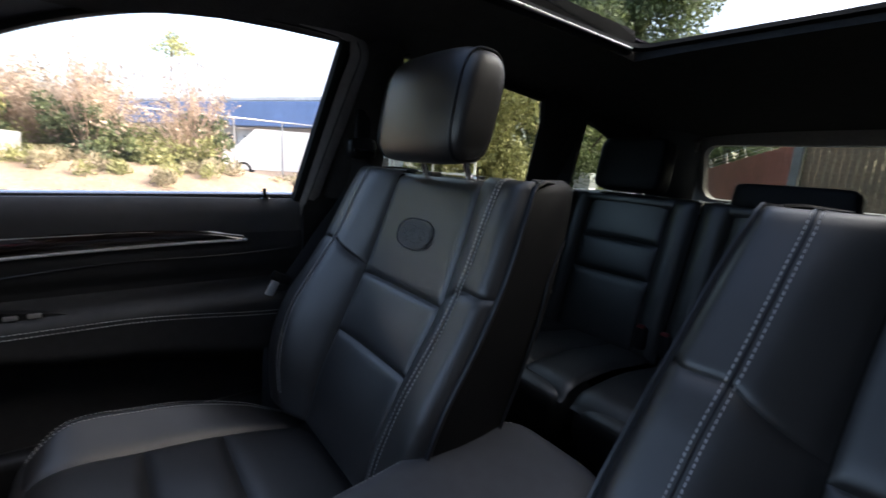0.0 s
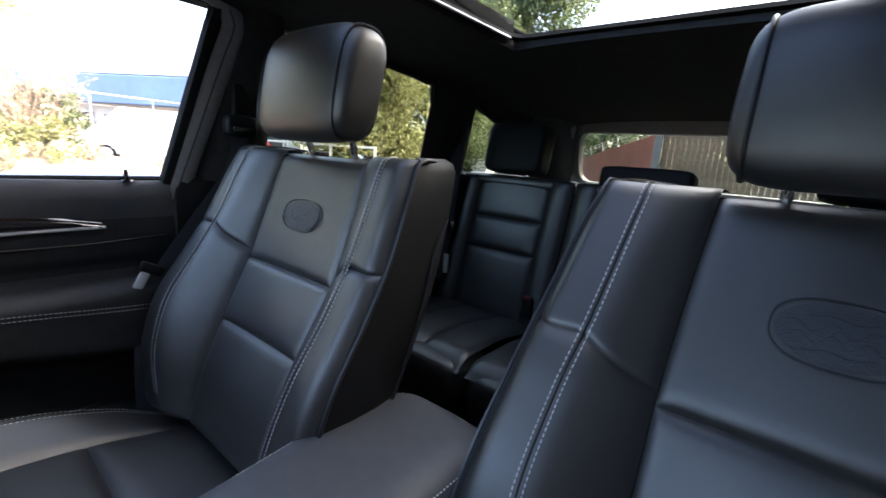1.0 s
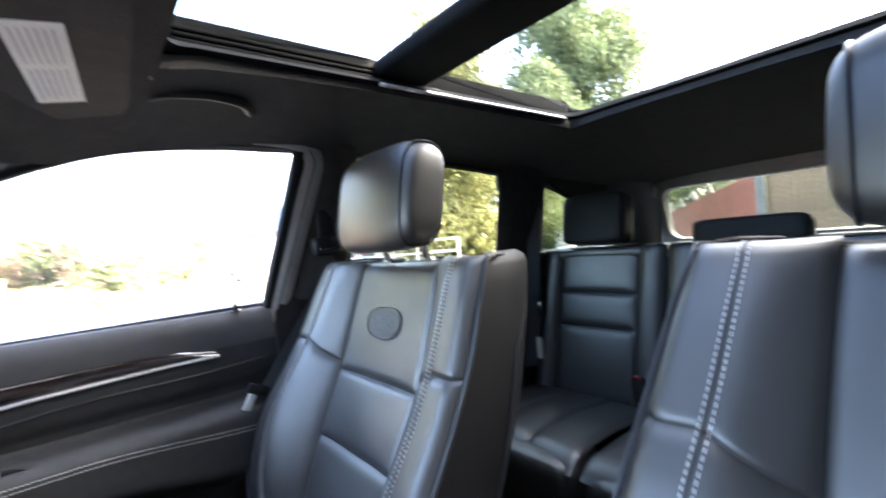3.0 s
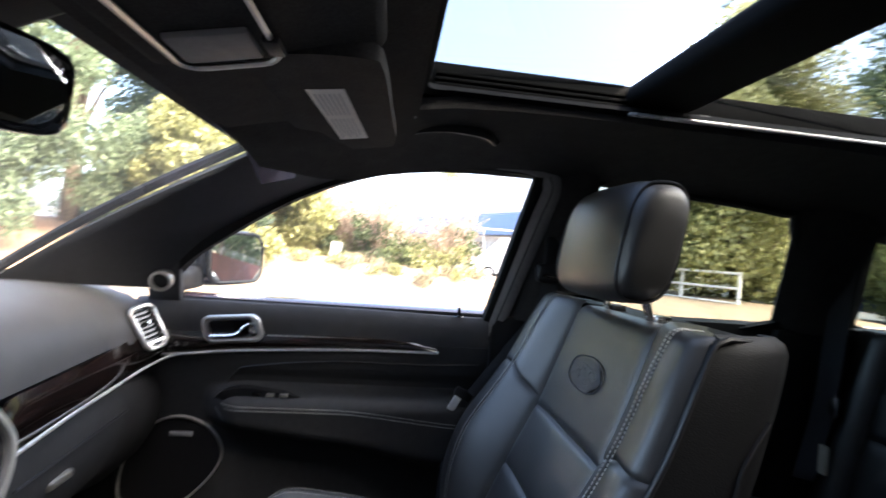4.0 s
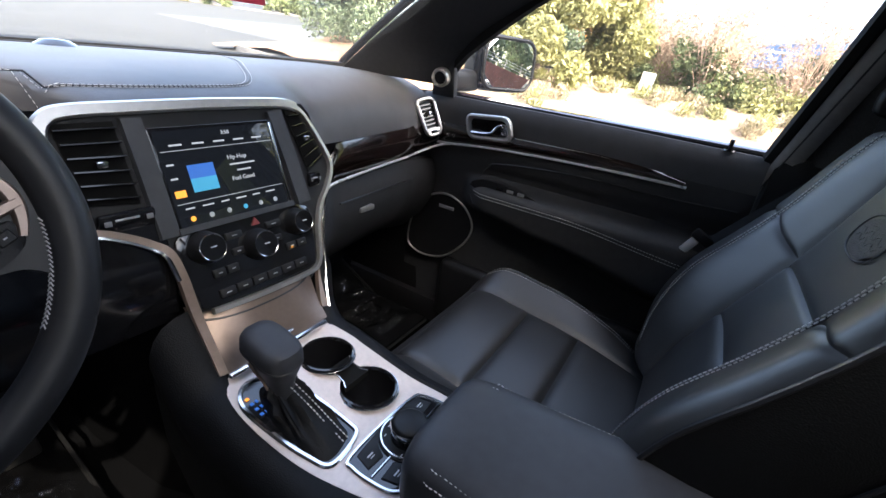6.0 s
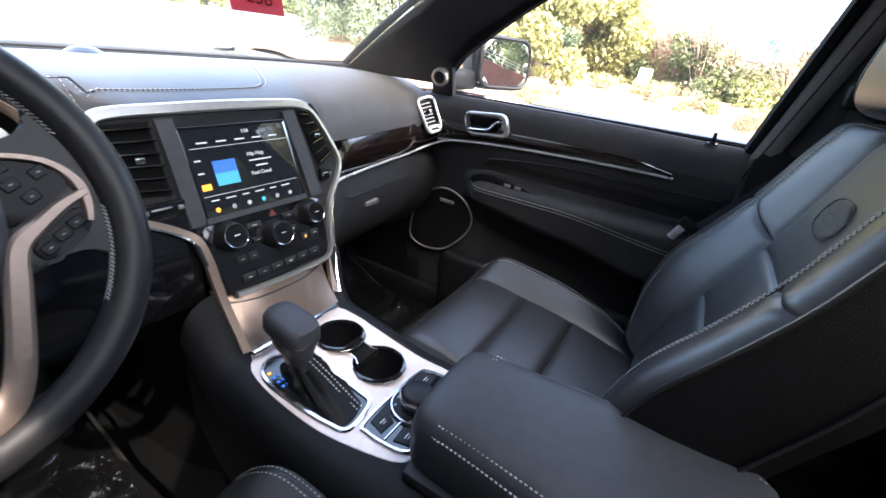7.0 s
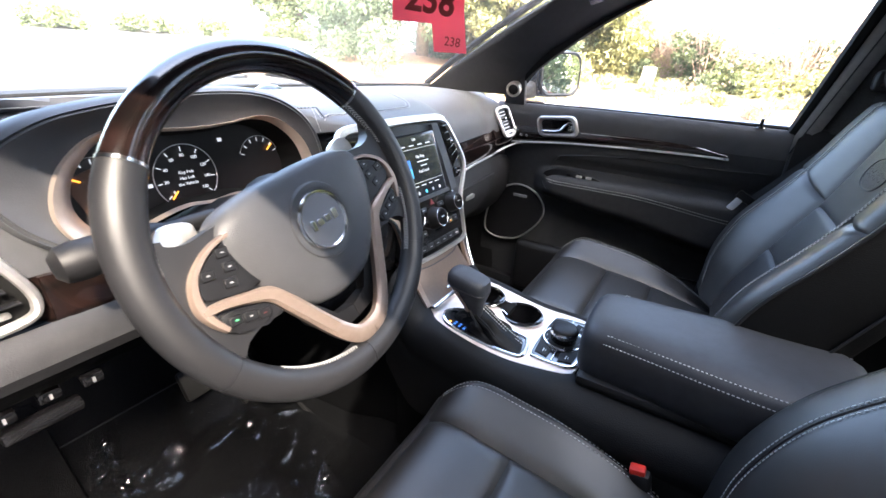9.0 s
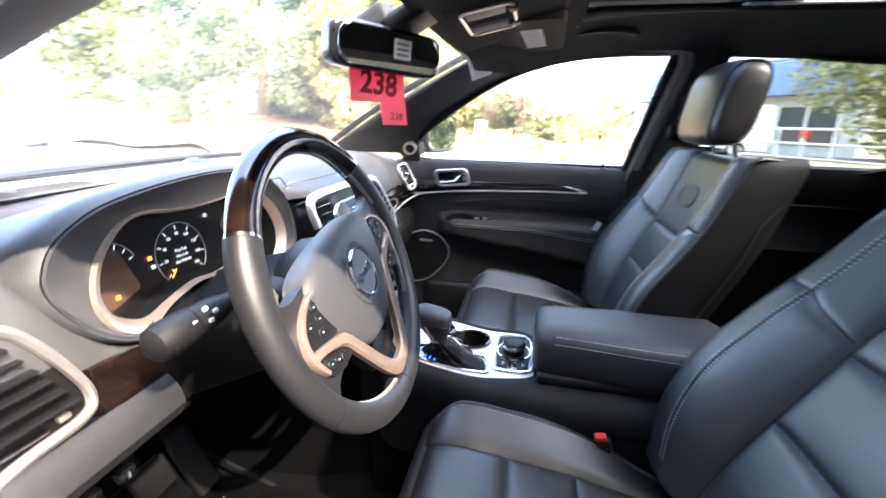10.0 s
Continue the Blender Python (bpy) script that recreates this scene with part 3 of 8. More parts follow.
def rear_side(s):
    side = "right" if s > 0 else "left"
    t = thing("rear_door_" + side, "closed rear door with tinted window and black trim", "car door", kind="structure")
    put = lambda u, v, w: Vector((s * (side_x(v) + w), u, v))
    pane("glass", REAR_WIN, put, TINTED, "tinted door window", t)
    path = spline([(s * (side_x(v) - 0.010), u, v) for u, v in REAR_WIN], 4, True)
    part("window_seal", tube(path, 0.013, 6, True, up=(s, 0, 0)), RUBBER, t)
    prof = [(0.745, 1.20), (0.725, 1.192), (0.712, 1.16), (0.706, 1.09), (0.715, 1.04), (0.69, 0.97), (0.67, 0.93), (0.70, 0.85), (0.72, 0.5)]
    part("inner_panel", thick(skin([[(s * x, y, z) for x, z in prof] for y in np.linspace(-0.16, -0.78, 12)]), 0.01), LEATHER_SIDE, t)
    part("chrome_strip", tube([(s * 0.708, y, 1.075) for y in np.linspace(-0.20, -0.70, 8)], 0.004, 6), CHROME, t, "thin chrome strip")
    part("door_pull", box((s * 0.69, -0.35, 1.11), (0.02, 0.10, 0.035), 0.008), SATIN, t, "silver door handle bezel")
    q = thing("window_quarter_" + side, "small tinted fixed rear side window", "window", kind="structure")
    pane("glass", QUARTER, lambda u, v, w: Vector((s * (side_x(v) + 0.004 + w), u, v)), TINTED, "tinted fixed window", q)
    part("seal", tube(spline([(s * (side_x(v) - 0.004), u, v) for u, v in QUARTER], 4, True), 0.010, 6, True, up=(s, 0, 0)), RUBBER, q)


rear_side(1)
rear_side(-1)


def floors():
    bm = bmesh.new()
    rows = [[(x, y, 0.46 + (0.05 * math.exp(-(x / 0.14) ** 2) if y > -0.6 else 0) + (0.25 * ramp01(1.0, 1.30, y)) + (0.22 if y < -1.05 else 0)) for x in np.linspace(-0.78, 0.78, 27)]
            for y in (1.32, 1.22, 1.12, 1.02, 0.9, 0.7, 0.4, 0.1, -0.2, -0.5, -0.8, -1.04, -1.06, -1.4, -1.78)]
    tagged(part("floor", thick(skin(rows, bm=bm), 0.03), CARPET), "black carpeted car floor", "floor", kind="structure")
    tagged(part("bulkhead", box((0, 1.28, 0.86), (1.56, 0.04, 0.66), 0.01), CARPET), "black lined bulkhead behind the pedals", "wall", kind="structure")
    for s in (-1, 1):
        tagged(part("sill", box((s * 0.755, 0.25, 0.49), (0.10, 2.1, 0.10), 0.02), PLASTIC), "black plastic door sill", "sill", kind="structure")
        tagged(part("side_body", box((s * 0.86, -0.55 if s < 0 else -0.2, 0.80), (0.10, 1.1 if s < 0 else 2.2, 0.74), 0.04, 3), PAINT), "dark painted outer body side", "car body", kind="structure")
        tagged(part("kick_panel", box((s * 0.745, 1.05, 0.80), (0.04, 0.46, 0.62), 0.01), PLASTIC), "black kick panel beside the footwell", "trim", kind="structure")


floors()


# ---- passenger's door ----
def front_door():
    t = thing("front_door_right", "closed front door trimmed in black with gloss wood", "car door", kind="structure")
    pane("glass", WIN, lambda u, v, w: Vector((side_x(v) + w, u, v)), GLASS, "clear door window", t)
    frame_path = [(side_x(v) - 0.010, u, v) for u, v in spline2(WIN[1:11])]
    part("window_seal", sweep(frame_path, [(-0.012, -0.010), (0.012, -0.010), (0.014, 0.008), (-0.010, 0.012)], up=(1, 0, 0)), RUBBER, t)
    part("sill_wiper", tube([(0.738, y, 1.170) for y in np.linspace(0.80, 0.03, 12)], 0.006, 6), RUBBER, t)
    # upper roll
    ys = np.linspace(0.86, 0.03, 24)
    up = [(0.742, 1.160), (0.735, 1.171), (0.724, 1.170), (0.714, 1.158), (0.708, 1.135), (0.706, 1.110), (0.706, 1.088), (0.712, 1.070)]
    part("upper_panel", thick(skin([[(x, y, z - 0.004 * ramp01(0.4, 0.05, y)) for x, z in up] for y in ys]), 0.01), DASH, t, "soft black upper door roll")
    # wood band that tapers rearwards
    rows = []
    low_z = curve_of([(0.16, 1.0795), (0.273, 1.0785), (0.407, 1.0745), (0.53, 1.0685), (0.651, 1.060), (0.742, 1.050), (0.80, 1.047)])
    high_z = curve_of([(0.16, 1.083), (0.19, 1.090), (0.25, 1.098), (0.36, 1.103), (0.45, 1.102), (0.56, 1.100), (0.80, 1.099)])
    for y in np.linspace(0.80, 0.16, 30):
        lo, hi = low_z(y) + 0.002, high_z(y)
        rows.append([(0.7035 - 0.006 * math.sin(math.pi * k / 6), y, lo + (hi - lo) * k / 6) for k in range(7)])
    part("wood_trim", thick(skin(rows), 0.006), WOOD, t, "dark gloss wood trim strip")
    lower = [(0.6935 if y < 0.7 else 0.692, y, low_z(y)) for y in (0.80, 0.742, 0.651, 0.53, 0.407, 0.273, 0.155)]
    part("chrome_strip", tube(spline(lower, 6), 0.0032, 8), STRIP, t, "bright chrome strip")
    upper = [(0.6975, y, high_z(y)) for y in (0.56, 0.45, 0.36, 0.28, 0.20)]
    part("upper_strip", tube(spline(upper, 5), 0.0013, 6), SATIN, t)
    # main panel with the armrest swelling out of it
    def px(y, z):
        base = curve_of([(0.48, 0.742), (0.62, 0.735), (0.75, 0.728), (0.86, 0.724), (0.96, 0.718), (1.03, 0.712), (1.055, 0.708), (1.066, 0.709), (1.092, 0.713)])(z)
        arm = ramp01(0.70, 0.60, y) * ramp01(0.985, 0.945, z) * ramp01(0.785 + 0.055 * ramp01(0.12, 0.42, y) + 0.04 * ramp01(0.4, 0.65, y), 0.84 + 0.045 * ramp01(0.12, 0.42, y) + 0.03 * ramp01(0.4, 0.65, y), z)
        ledge = 0.010 * ramp01(1.03, 1.0, z) * ramp01(0.66, 0.60, y)
        return base - 0.058 * arm + ledge * (1 - arm)
    zs = [0.49, 0.55, 0.62, 0.70, 0.75, 0.79] + list(np.linspace(0.81, 1.055, 36)) + [1.066, 1.078, 1.092]
    part("main_panel", thick(skin([[(px(y, z), y, z) for z in zs] for y in list(np.linspace(0.88, 0.72, 6)) + list(np.linspace(0.70, 0.58, 14)) + list(np.linspace(0.55, 0.03, 18))]), 0.01), DOOR_SKIN, t, "black padded door panel and armrest")
    for dz in (0.0, -0.008):
        path = [(px(y, 0.948 - 0.028 * ramp01(0.4, 0.05, y) + dz) - 0.0118, y, 0.948 - 0.028 * ramp01(0.4, 0.05, y) + dz) for y in np.linspace(0.64, 0.08, 40)]
        part("stitching", dashes(path, 0.0045, 0.0022, 0.0008), STITCH, t, "pale double stitching")
    seam = [(px(y, z) - 0.0108, y, z) for y, z in spline2([(0.645, 0.975), (0.625, 1.008), (0.59, 1.026), (0.40, 1.046), (0.2, 1.047), (0.05, 1.054)])]
    part("panel_seam", tube(seam, 0.0022, 5), PIPING, t)
    crease = [(px(y, z) - 0.0108, y, z) for y, z in spline2([(0.655, 0.935), (0.60, 0.885), (0.52, 0.862), (0.41, 0.848), (0.27, 0.825), (0.14, 0.800), (0.05, 0.790)])]
    part("lower_crease", tube(crease, 0.003, 5), PIPING, t)
    # speaker
    sp = spline2([(0.778, 0.893), (0.727, 0.900), (0.673, 0.876), (0.643, 0.827), (0.659, 0.773), (0.714, 0.712), (0.766, 0.690), (0.823, 0.689), (0.860, 0.715), (0.855, 0.790), (0.824, 0.859)], True)
    grille = part("speaker_grille", prism(sp, lambda u, v, w: Vector((0.722 - w, u, v)), 0.014, 0.004), PLASTIC, t, "black perforated speaker grille")
    part("speaker_ring", tube([(0.707, u, v) for u, v in sp], 0.0032, 6, True, up=(1, 0, 0)), SATIN, grille, "thin silver ring")
    part("brand_plate", box((0.706, 0.735, 0.862), (0.004, 0.05, 0.010), 0.001), PRINT, grille)
    # inner handle
    def hp(a, b, w):
        # the bezel leans forward and climbs a little rearwards
        return Vector((0.703 - w, 0.636 - a + 0.32 * b, 1.112 + 0.09 * a + b))
    bez = rounded(0.128, 0.062, 0.018, 6)
    hb = part("handle_bezel", plate_with_holes(bez, [rounded(0.104, 0.040, 0.013, 5)], hp, 0.010), SATIN, t, "satin silver handle bezel")
    part("bezel_edge", tube([hp(a, b, 0.010) for a, b in rounded(0.118, 0.052, 0.015, 6)], 0.0058, 8, True, up=(1, 0, 0)), SATIN, hb)
    part("recess", prism(rounded(0.106, 0.042, 0.012, 4), hp, 0.003), GLOSS, hb, "dark recess behind the handle")
    lever = [hp(*p) for p in ((-0.050, -0.013, 0.012), (-0.01, -0.013, 0.015), (0.012, -0.009, 0.016), (0.028, 0.004, 0.017), (0.040, 0.010, 0.016), (0.050, 0.006, 0.014))]
    part("lever", sweep(spline(lever, 5), circle(0.0080, 8, 0.0045), up=(1, 0, 0)), CHROME, hb, "chrome door lever")
    part("lever_tab", prism(rounded(0.020, 0.030, 0.006, 3, 0.044, -0.002), hp, 0.012, 0.003), CHROME, hb)
    knobs = thing("lock_buttons", "", "")
    knobs.parent = t
    for k in (0, 1):
        part("lock_button", lathe([(0, 0.010), (0.005, 0.009), (0.006, 0.0)], basis((0.699, 0.752 - 0.018 * k, 1.073), (0, -1, 0), (0, 0, 1)), 12), CHROME, knobs)
    # switch pod
    pod = part("switch_panel", prism(spline2([(0.655, 0.962), (0.60, 0.985), (0.47, 0.968), (0.46, 0.955), (0.60, 0.952)], True), lambda u, v, w: Vector((0.690 - w, u, v)), 0.020, 0.004), PLASTIC, t, "black window switch panel")
    for y in (0.565, 0.535, 0.505):
        part("switch", box((0.6685, y, 0.971), (0.004, 0.018, 0.008), 0.001), SATIN if y < 0.55 else GLOSS, pod)
    part("lock_pin", join(lathe([(0.0, 0.026), (0.0045, 0.025), (0.005, 0.0)], Matrix.Translation((0.7305, 0.105, 1.164)), 12),
                          lathe([(0.0, 0.003), (0.011, 0.003), (0.013, 0.0)], Matrix.Translation((0.7285, 0.105, 1.166)), 16)), GLOSS, t, "black lock pin in a round collar")
    part("map_pocket", box((0.715, 0.42, 0.60), (0.05, 0.62, 0.20), 0.03, 3), PLASTIC, t)
    part("outer_skin", box((0.86, 0.44, 0.83), (0.09, 0.84, 0.66), 0.04, 3), PAINT, t, "dark painted outer door skin")
    # mirror on the outside
    m = thing("door_mirror", "dark door mirror with a rounded square glass", "mirror")
    mm = basis((0.985, 0.745, 1.262), (0.90, -0.435, 0), (0, 0.05, 1))
    shell = part("housing", moved(cushion((0, 0, 0), (0.225, 0.165, 0.10), 5, 10), mm @ pose(0, 0, -0.040)), GLOSS, m, "dark glossy mirror housing")
    part("glass", prism(rounded(0.185, 0.132, 0.035, 6), on(mm @ pose(0, 0, 0.0095)), 0.004, 0.002), MIRROR, shell, "mirror glass")
    part("glass_rim", tube([mm @ Vector((u, v, 0.010)) for u, v in rounded(0.197, 0.144, 0.04, 6)], 0.006, 6, True), PLASTIC, shell)
    part("arm", box((0.845, 0.83, 1.205), (0.17, 0.075, 0.06), 0.02, 3), PLASTIC, m)


def spline2(pts, closed=False):
    return [(p.x, p.y) for p in spline([(u, v, 0) for u, v in pts], 6, closed)]


front_door()


def open_door():
    """The driver's door, swung wide on its hinges."""
    t = thing("front_door_left", "driver's door standing wide open, trimmed in black", "car door", kind="structure", at=(-0.80, 0.86, 0))
    t.rotation_euler = (0, 0, radians(-62))
    part("outer_skin", box((-0.055, -0.52, 0.78), (0.06, 1.02, 0.80), 0.03, 3), PAINT, t, "dark painted door skin")
    part("inner_panel", box((0.0, -0.50, 0.80), (0.05, 0.94, 0.74), 0.02, 3), LEATHER_SIDE, t)
    part("armrest", box((0.045, -0.55, 0.92), (0.06, 0.50, 0.07), 0.02, 3), LEATHER_SIDE, t)
    outline = [(-0.06, 1.17), (-0.98, 1.17), (-1.0, 1.50), (-0.60, 1.50), (-0.36, 1.42)]
    pane("glass", outline, lambda u, v, w: Vector((-0.03 + (v - 1.17) * 0.2 + w, u, v)), GLASS, "clear door window", t)
    part("window_frame", tube([(-0.03 + (v - 1.17) * 0.2, u, v) for u, v in outline], 0.014, 8, True, up=(1, 0, 0)), RUBBER, t)


open_door()


# ---- front seats ----
BACK_Y = curve_of([(0.70, 0.125), (0.76, 0.102), (0.84, 0.074), (0.92, 0.036), (1.046, -0.027), (1.15, -0.066), (1.247, -0.100), (1.30, -0.120)])
PANEL_W = curve_of([(0.70, 0.118), (0.80, 0.124), (0.92, 0.129), (1.046, 0.134), (1.15, 0.133), (1.25, 0.128)])
RIDGE_W = curve_of([(0.70, 0.172), (0.80, 0.192), (0.88, 0.209), (0.96, 0.219), (1.04, 0.219), (1.12, 0.212), (1.20, 0.206), (1.26, 0.202)])
OUTER_W = curve_of([(0.70, 0.250), (0.80, 0.278), (0.88, 0.285), (0.96, 0.285), (1.04, 0.281), (1.12, 0.275), (1.20, 0.266), (1.245, 0.256), (1.262, 0.246)])
BOLSTER = curve_of([(0.70, 0.015), (0.78, 0.040), (0.88, 0.070), (0.96, 0.080), (1.04, 0.067), (1.12, 0.050), (1.20, 0.041), (1.26, 0.030)])


def spread(n):
    """Numbers from 0 to 1, closer together near both ends."""
    return [0.5 - 0.5 * math.cos(math.pi * k / n) for k in range(n + 1)]


def patch(point, u0, u1, v0, v1, su, sv, n=16, m=16, dip=0.010, w=0.006, crown=0.0, normal=(0, 1, 0)):
    """A padded patch whose edges sink into the seams. su, sv: its size in metres."""
    normal, rows = Vector(normal), []
    for a in spread(n):
        row = []
        for b in spread(m):
            d = min(a, 1 - a) * su, min(b, 1 - b) * sv
            sink = max(math.exp(-(x / w) ** 1.3) for x in d)
            puff = crown * (1 - (2 * a - 1) ** 2) * (1 - (2 * b - 1) ** 2)
            row.append(Vector(point(u0 + (u1 - u0) * a, v0 + (v1 - v0) * b)) + normal * (puff - dip * sink))
        rows.append(row)
    return skin(rows)


def back_front(x, z):
    """Front face of the backrest, x from the seat's middle: panel, steep inner bolster, ridge, flat outer face."""
    ax, pw, rw, ow = abs(x), PANEL_W(z), RIDGE_W(z), OUTER_W(z)
    if ax <= pw:
        rise = 0.06 * (ax / pw) ** 4
    elif ax <= rw:
        g = (ax - pw) / (rw - pw)
        rise = 0.06 + 0.94 * (0.35 * g + 0.65 * math.sin(g * math.pi / 2) ** 1.15)
    else:
        rise = 1.0
    out = max(ax - rw, 0) / (ow - rw)
    return Vector((x, BACK_Y(z) + BOLSTER(z) * rise + 0.004 * ramp01(0, 0.5, out) - 0.016 * ramp01(0.62, 1.0, out) ** 1.6, z))


def shell_ring(z, grow=0.0):
    """A level ring round the backrest's hard back and sides."""
    ow = OUTER_W(min(z, 1.255)) - 0.008 + grow
    yf, yb = BACK_Y(z) - 0.022, BACK_Y(z) - 0.105 - 0.03 * ramp01(1.2, 0.8, z)
    pts = []
    for k in range(28):
        a = 2 * math.pi * k / 28
        c, s = math.cos(a), math.sin(a)
        wide = 1.0 - 0.16 * ramp01(0.2, -1.0, s)
        pts.append(Vector((ow * wide * math.copysign(abs(c) ** 0.35, c), (yf + yb) / 2 + (yf - yb) / 2 * math.copysign(abs(s) ** 0.5, s), z)))
    return pts


CUSH_Z = curve_of([(0.02, 0.700), (0.12, 0.716), (0.25, 0.742), (0.373, 0.756), (0.46, 0.766), (0.50, 0.762), (0.535, 0.740)])


def cush_top(x, y):
    ax = abs(x)
    pw, ow = 0.158 + 0.010 * ramp01(0.1, 0.4, y), 0.262 - 0.030 * ramp01(0.40, 0.53, y) ** 2
    hi = 0.036 * ramp01(0.10, 0.36, y) * ramp01(0.56, 0.46, y) + 0.008 - 0.028 * ramp01(0.20, 0.06, y)
    if ax <= pw:
        rise = 0.12 * (ax / pw) ** 4 * hi
    else:
        f = (ax - pw) / (ow - pw)
        rise = hi * (0.12 + 0.88 * min(f / 0.78, 1)) - 0.080 * ramp01(0.72, 1.0, f) ** 1.4
    return Vector((x, y, CUSH_Z(y) + rise))


def front_seat(raise_head, tilt_head, lean=(0.0, 0.0, 0.0), slide=0.0):
    def reclined(z):
        return -lean[0] * (z - 1.04) - lean[1] * max(z - 1.06, 0)
    t = thing("car_seat", "black leather bucket seat with pale double stitching", "car seat", "front seats")
    pw = PANEL_W
    back = thing("backrest", "", "")
    back.parent = t
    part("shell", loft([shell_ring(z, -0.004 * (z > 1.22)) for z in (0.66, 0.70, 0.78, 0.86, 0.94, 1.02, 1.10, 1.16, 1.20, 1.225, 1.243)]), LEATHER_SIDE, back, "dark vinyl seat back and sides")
    # middle panels, from the top down
    def over(p, e, r, flat_max, x_to):
        """Carries a point of the front face on over the rounded top edge."""
        t0 = 0.30
        th = min(e / r, math.pi / 2 - t0)
        flat = min(max(e - r * (math.pi / 2 - t0), 0), flat_max)
        x = p.x + (x_to - p.x) * min(flat / 0.055, 1.0)
        return Vector((x, p.y - r * (math.cos(t0) - math.cos(t0 + th)) - flat, p.z + r * (math.sin(t0 + th) - math.sin(t0)) - 0.10 * flat))

    def mid(u, z):
        p = back_front(u * (pw(min(z, 1.226)) - 0.001), min(z, 1.226))
        return p if z <= 1.226 else over(p, z - 1.226, 0.026, 0.055, p.x)
    for name, z0, z1, crown in (("upper_panel", 1.040, 1.312, 0.002), ("middle_panel", 0.925, 1.040, 0.006), ("lower_panel", 0.74, 0.925, 0.006)):
        part(name, patch(mid, -1, 1, z0, z1, 0.27, z1 - z0, 22, 26, 0.007, 0.005, crown, (0, 0.93, 0.37)), LEATHER, back)
    for s in (-1, 1):
        def bol(f, z):
            zz = min(z, 1.236)
            w0, w1, w2 = pw(zz), RIDGE_W(zz), OUTER_W(zz)
            x = w0 + (w1 - w0) * f / 0.475 if f < 0.475 else w1 + (w2 - w1) * (f - 0.475) / 0.525
            p = back_front(s * x, zz)
            return p if z <= 1.236 else over(p, z - 1.236, 0.025, 0.055 * (1 - 0.35 * f), s * (0.125 + 0.115 * f))

        def climb(f):
            # the cross seam climbs from the panel to the ridge
            return -0.006 + 0.044 * min(f / 0.475, 1.0)
        for z0, z1 in ((1.058, 1.325), (0.74, 1.058)):
            def tilted(f, z, a=z0, b=z1):
                return bol(f, z + climb(f) * (ramp01(1.22, a, z) if b > 1.2 else ramp01(a, b, z)))
            part("bolster", patch(tilted, 0, 1, z0, z1, 0.14, z1 - z0, 22, 34, 0.006, 0.0045, 0.0, (0, 1, 0.1)), LEATHER, back)
        for f in (0.440, 0.508):
            path = [bol(f, z) + Vector((0, 0.0012, 0.0006)) for z in np.linspace(0.78, 1.300, 90)]
            part("stitching", dashes(path, 0.0046, 0.0015, 0.0007), STITCH, back, "pale double stitching")
        part("ridge_seam", tube([bol(0.475, z) + Vector((0, -0.0006, 0)) for z in np.linspace(0.76, 1.300, 50)], 0.0017, 5), PIPING, back)
        edge = [bol(1.0, z) + Vector((s * 0.002, -0.002, 0)) for z in np.linspace(0.72, 1.236, 32)] + [bol(1.0, z) + Vector((s * 0.001, -0.003, 0)) for z in (1.25, 1.265, 1.285, 1.30, 1.312)]
        part("piping", tube(edge, 0.0032, 6), PIPING, back, "black piped edge")
        rows = []
        for z in list(np.linspace(0.74, 1.236, 24)) + [1.250, 1.262]:
            zz = min(z, 1.236)
            p, ow, by = bol(1.0, zz if z <= 1.236 else 1.236 + 0.022 * (z - 1.236) / 0.026), OUTER_W(zz), BACK_Y(zz)
            cut = 0.020 * (z > 1.255) + 0.006 * (1.24 < z < 1.255)
            rows.append([p] + [Vector((s * (ow + q - cut), p.y + (by - 0.082 - p.y) * g, z - cut * 0.3)) for g, q in ((0.08, 0.001), (0.35, 0.005), (0.65, 0.004), (0.9, -0.002))]
                        + [Vector((s * (ow - 0.016 - cut), by - 0.094, z - cut * 0.4)), Vector((s * (ow - 0.045 - cut), by - 0.100, z - cut * 0.5))])
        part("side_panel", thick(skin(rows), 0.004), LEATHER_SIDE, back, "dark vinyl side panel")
        seam = [Vector((s * (OUTER_W(z) + 0.0035), BACK_Y(z) - 0.052 - 0.03 * ramp01(1.2, 0.9, z) * 0.3, z)) for z in np.linspace(0.78, 1.12, 16)] + [Vector((s * (OUTER_W(1.16) - 0.002), BACK_Y(1.16) - 0.076, 1.165))]
        part("back_panel_seam", tube(spline(seam, 2), 0.0022, 6), PIPING, back)
    # embossed mark on the upper panel
    em = [back_front(0.056 * math.copysign(abs(math.cos(a)) ** 0.8, math.cos(a)), 1.137 + 0.028 * math.copysign(abs(math.sin(a)) ** 0.8, math.sin(a))) + Vector((0, 0.0042, 0.0014)) for a in np.linspace(0, 2 * math.pi, 40, endpoint=False)]
    mark = part("embossed_badge", tube(em, 0.0012, 5, True, up=(0, 1, 0)), EMBOSS, back, "oval badge pressed into the leather")
    face = [back_front(0.052 * math.cos(a) * f, 1.137 + 0.025 * math.sin(a) * f) + Vector((0, 0.0048, 0.0012)) for f in (1.0, 0.5) for a in np.linspace(0, 2 * math.pi, 24, endpoint=False)]
    part("badge_field", skin([face[:24], face[24:], [back_front(0, 1.137) + Vector((0, 0.0052, 0.0012))] * 24], closed_v=True), EMBOSS, mark)
    for dz, wd, amp, k in ((0.013, 0.026, 0.0016, 170), (0.004, 0.043, 0.0048, 210), (-0.005, 0.041, 0.0042, 250), (-0.014, 0.027, 0.0014, 190)):
        part("relief_line", tube([back_front(x, 1.137 + dz + amp * math.sin(k * x) * math.cos(23 * x + 9 * dz)) + Vector((0, 0.0050, 0.001)) for x in np.linspace(-wd, wd, 60)], 0.00045, 4), EMBOSS, mark)
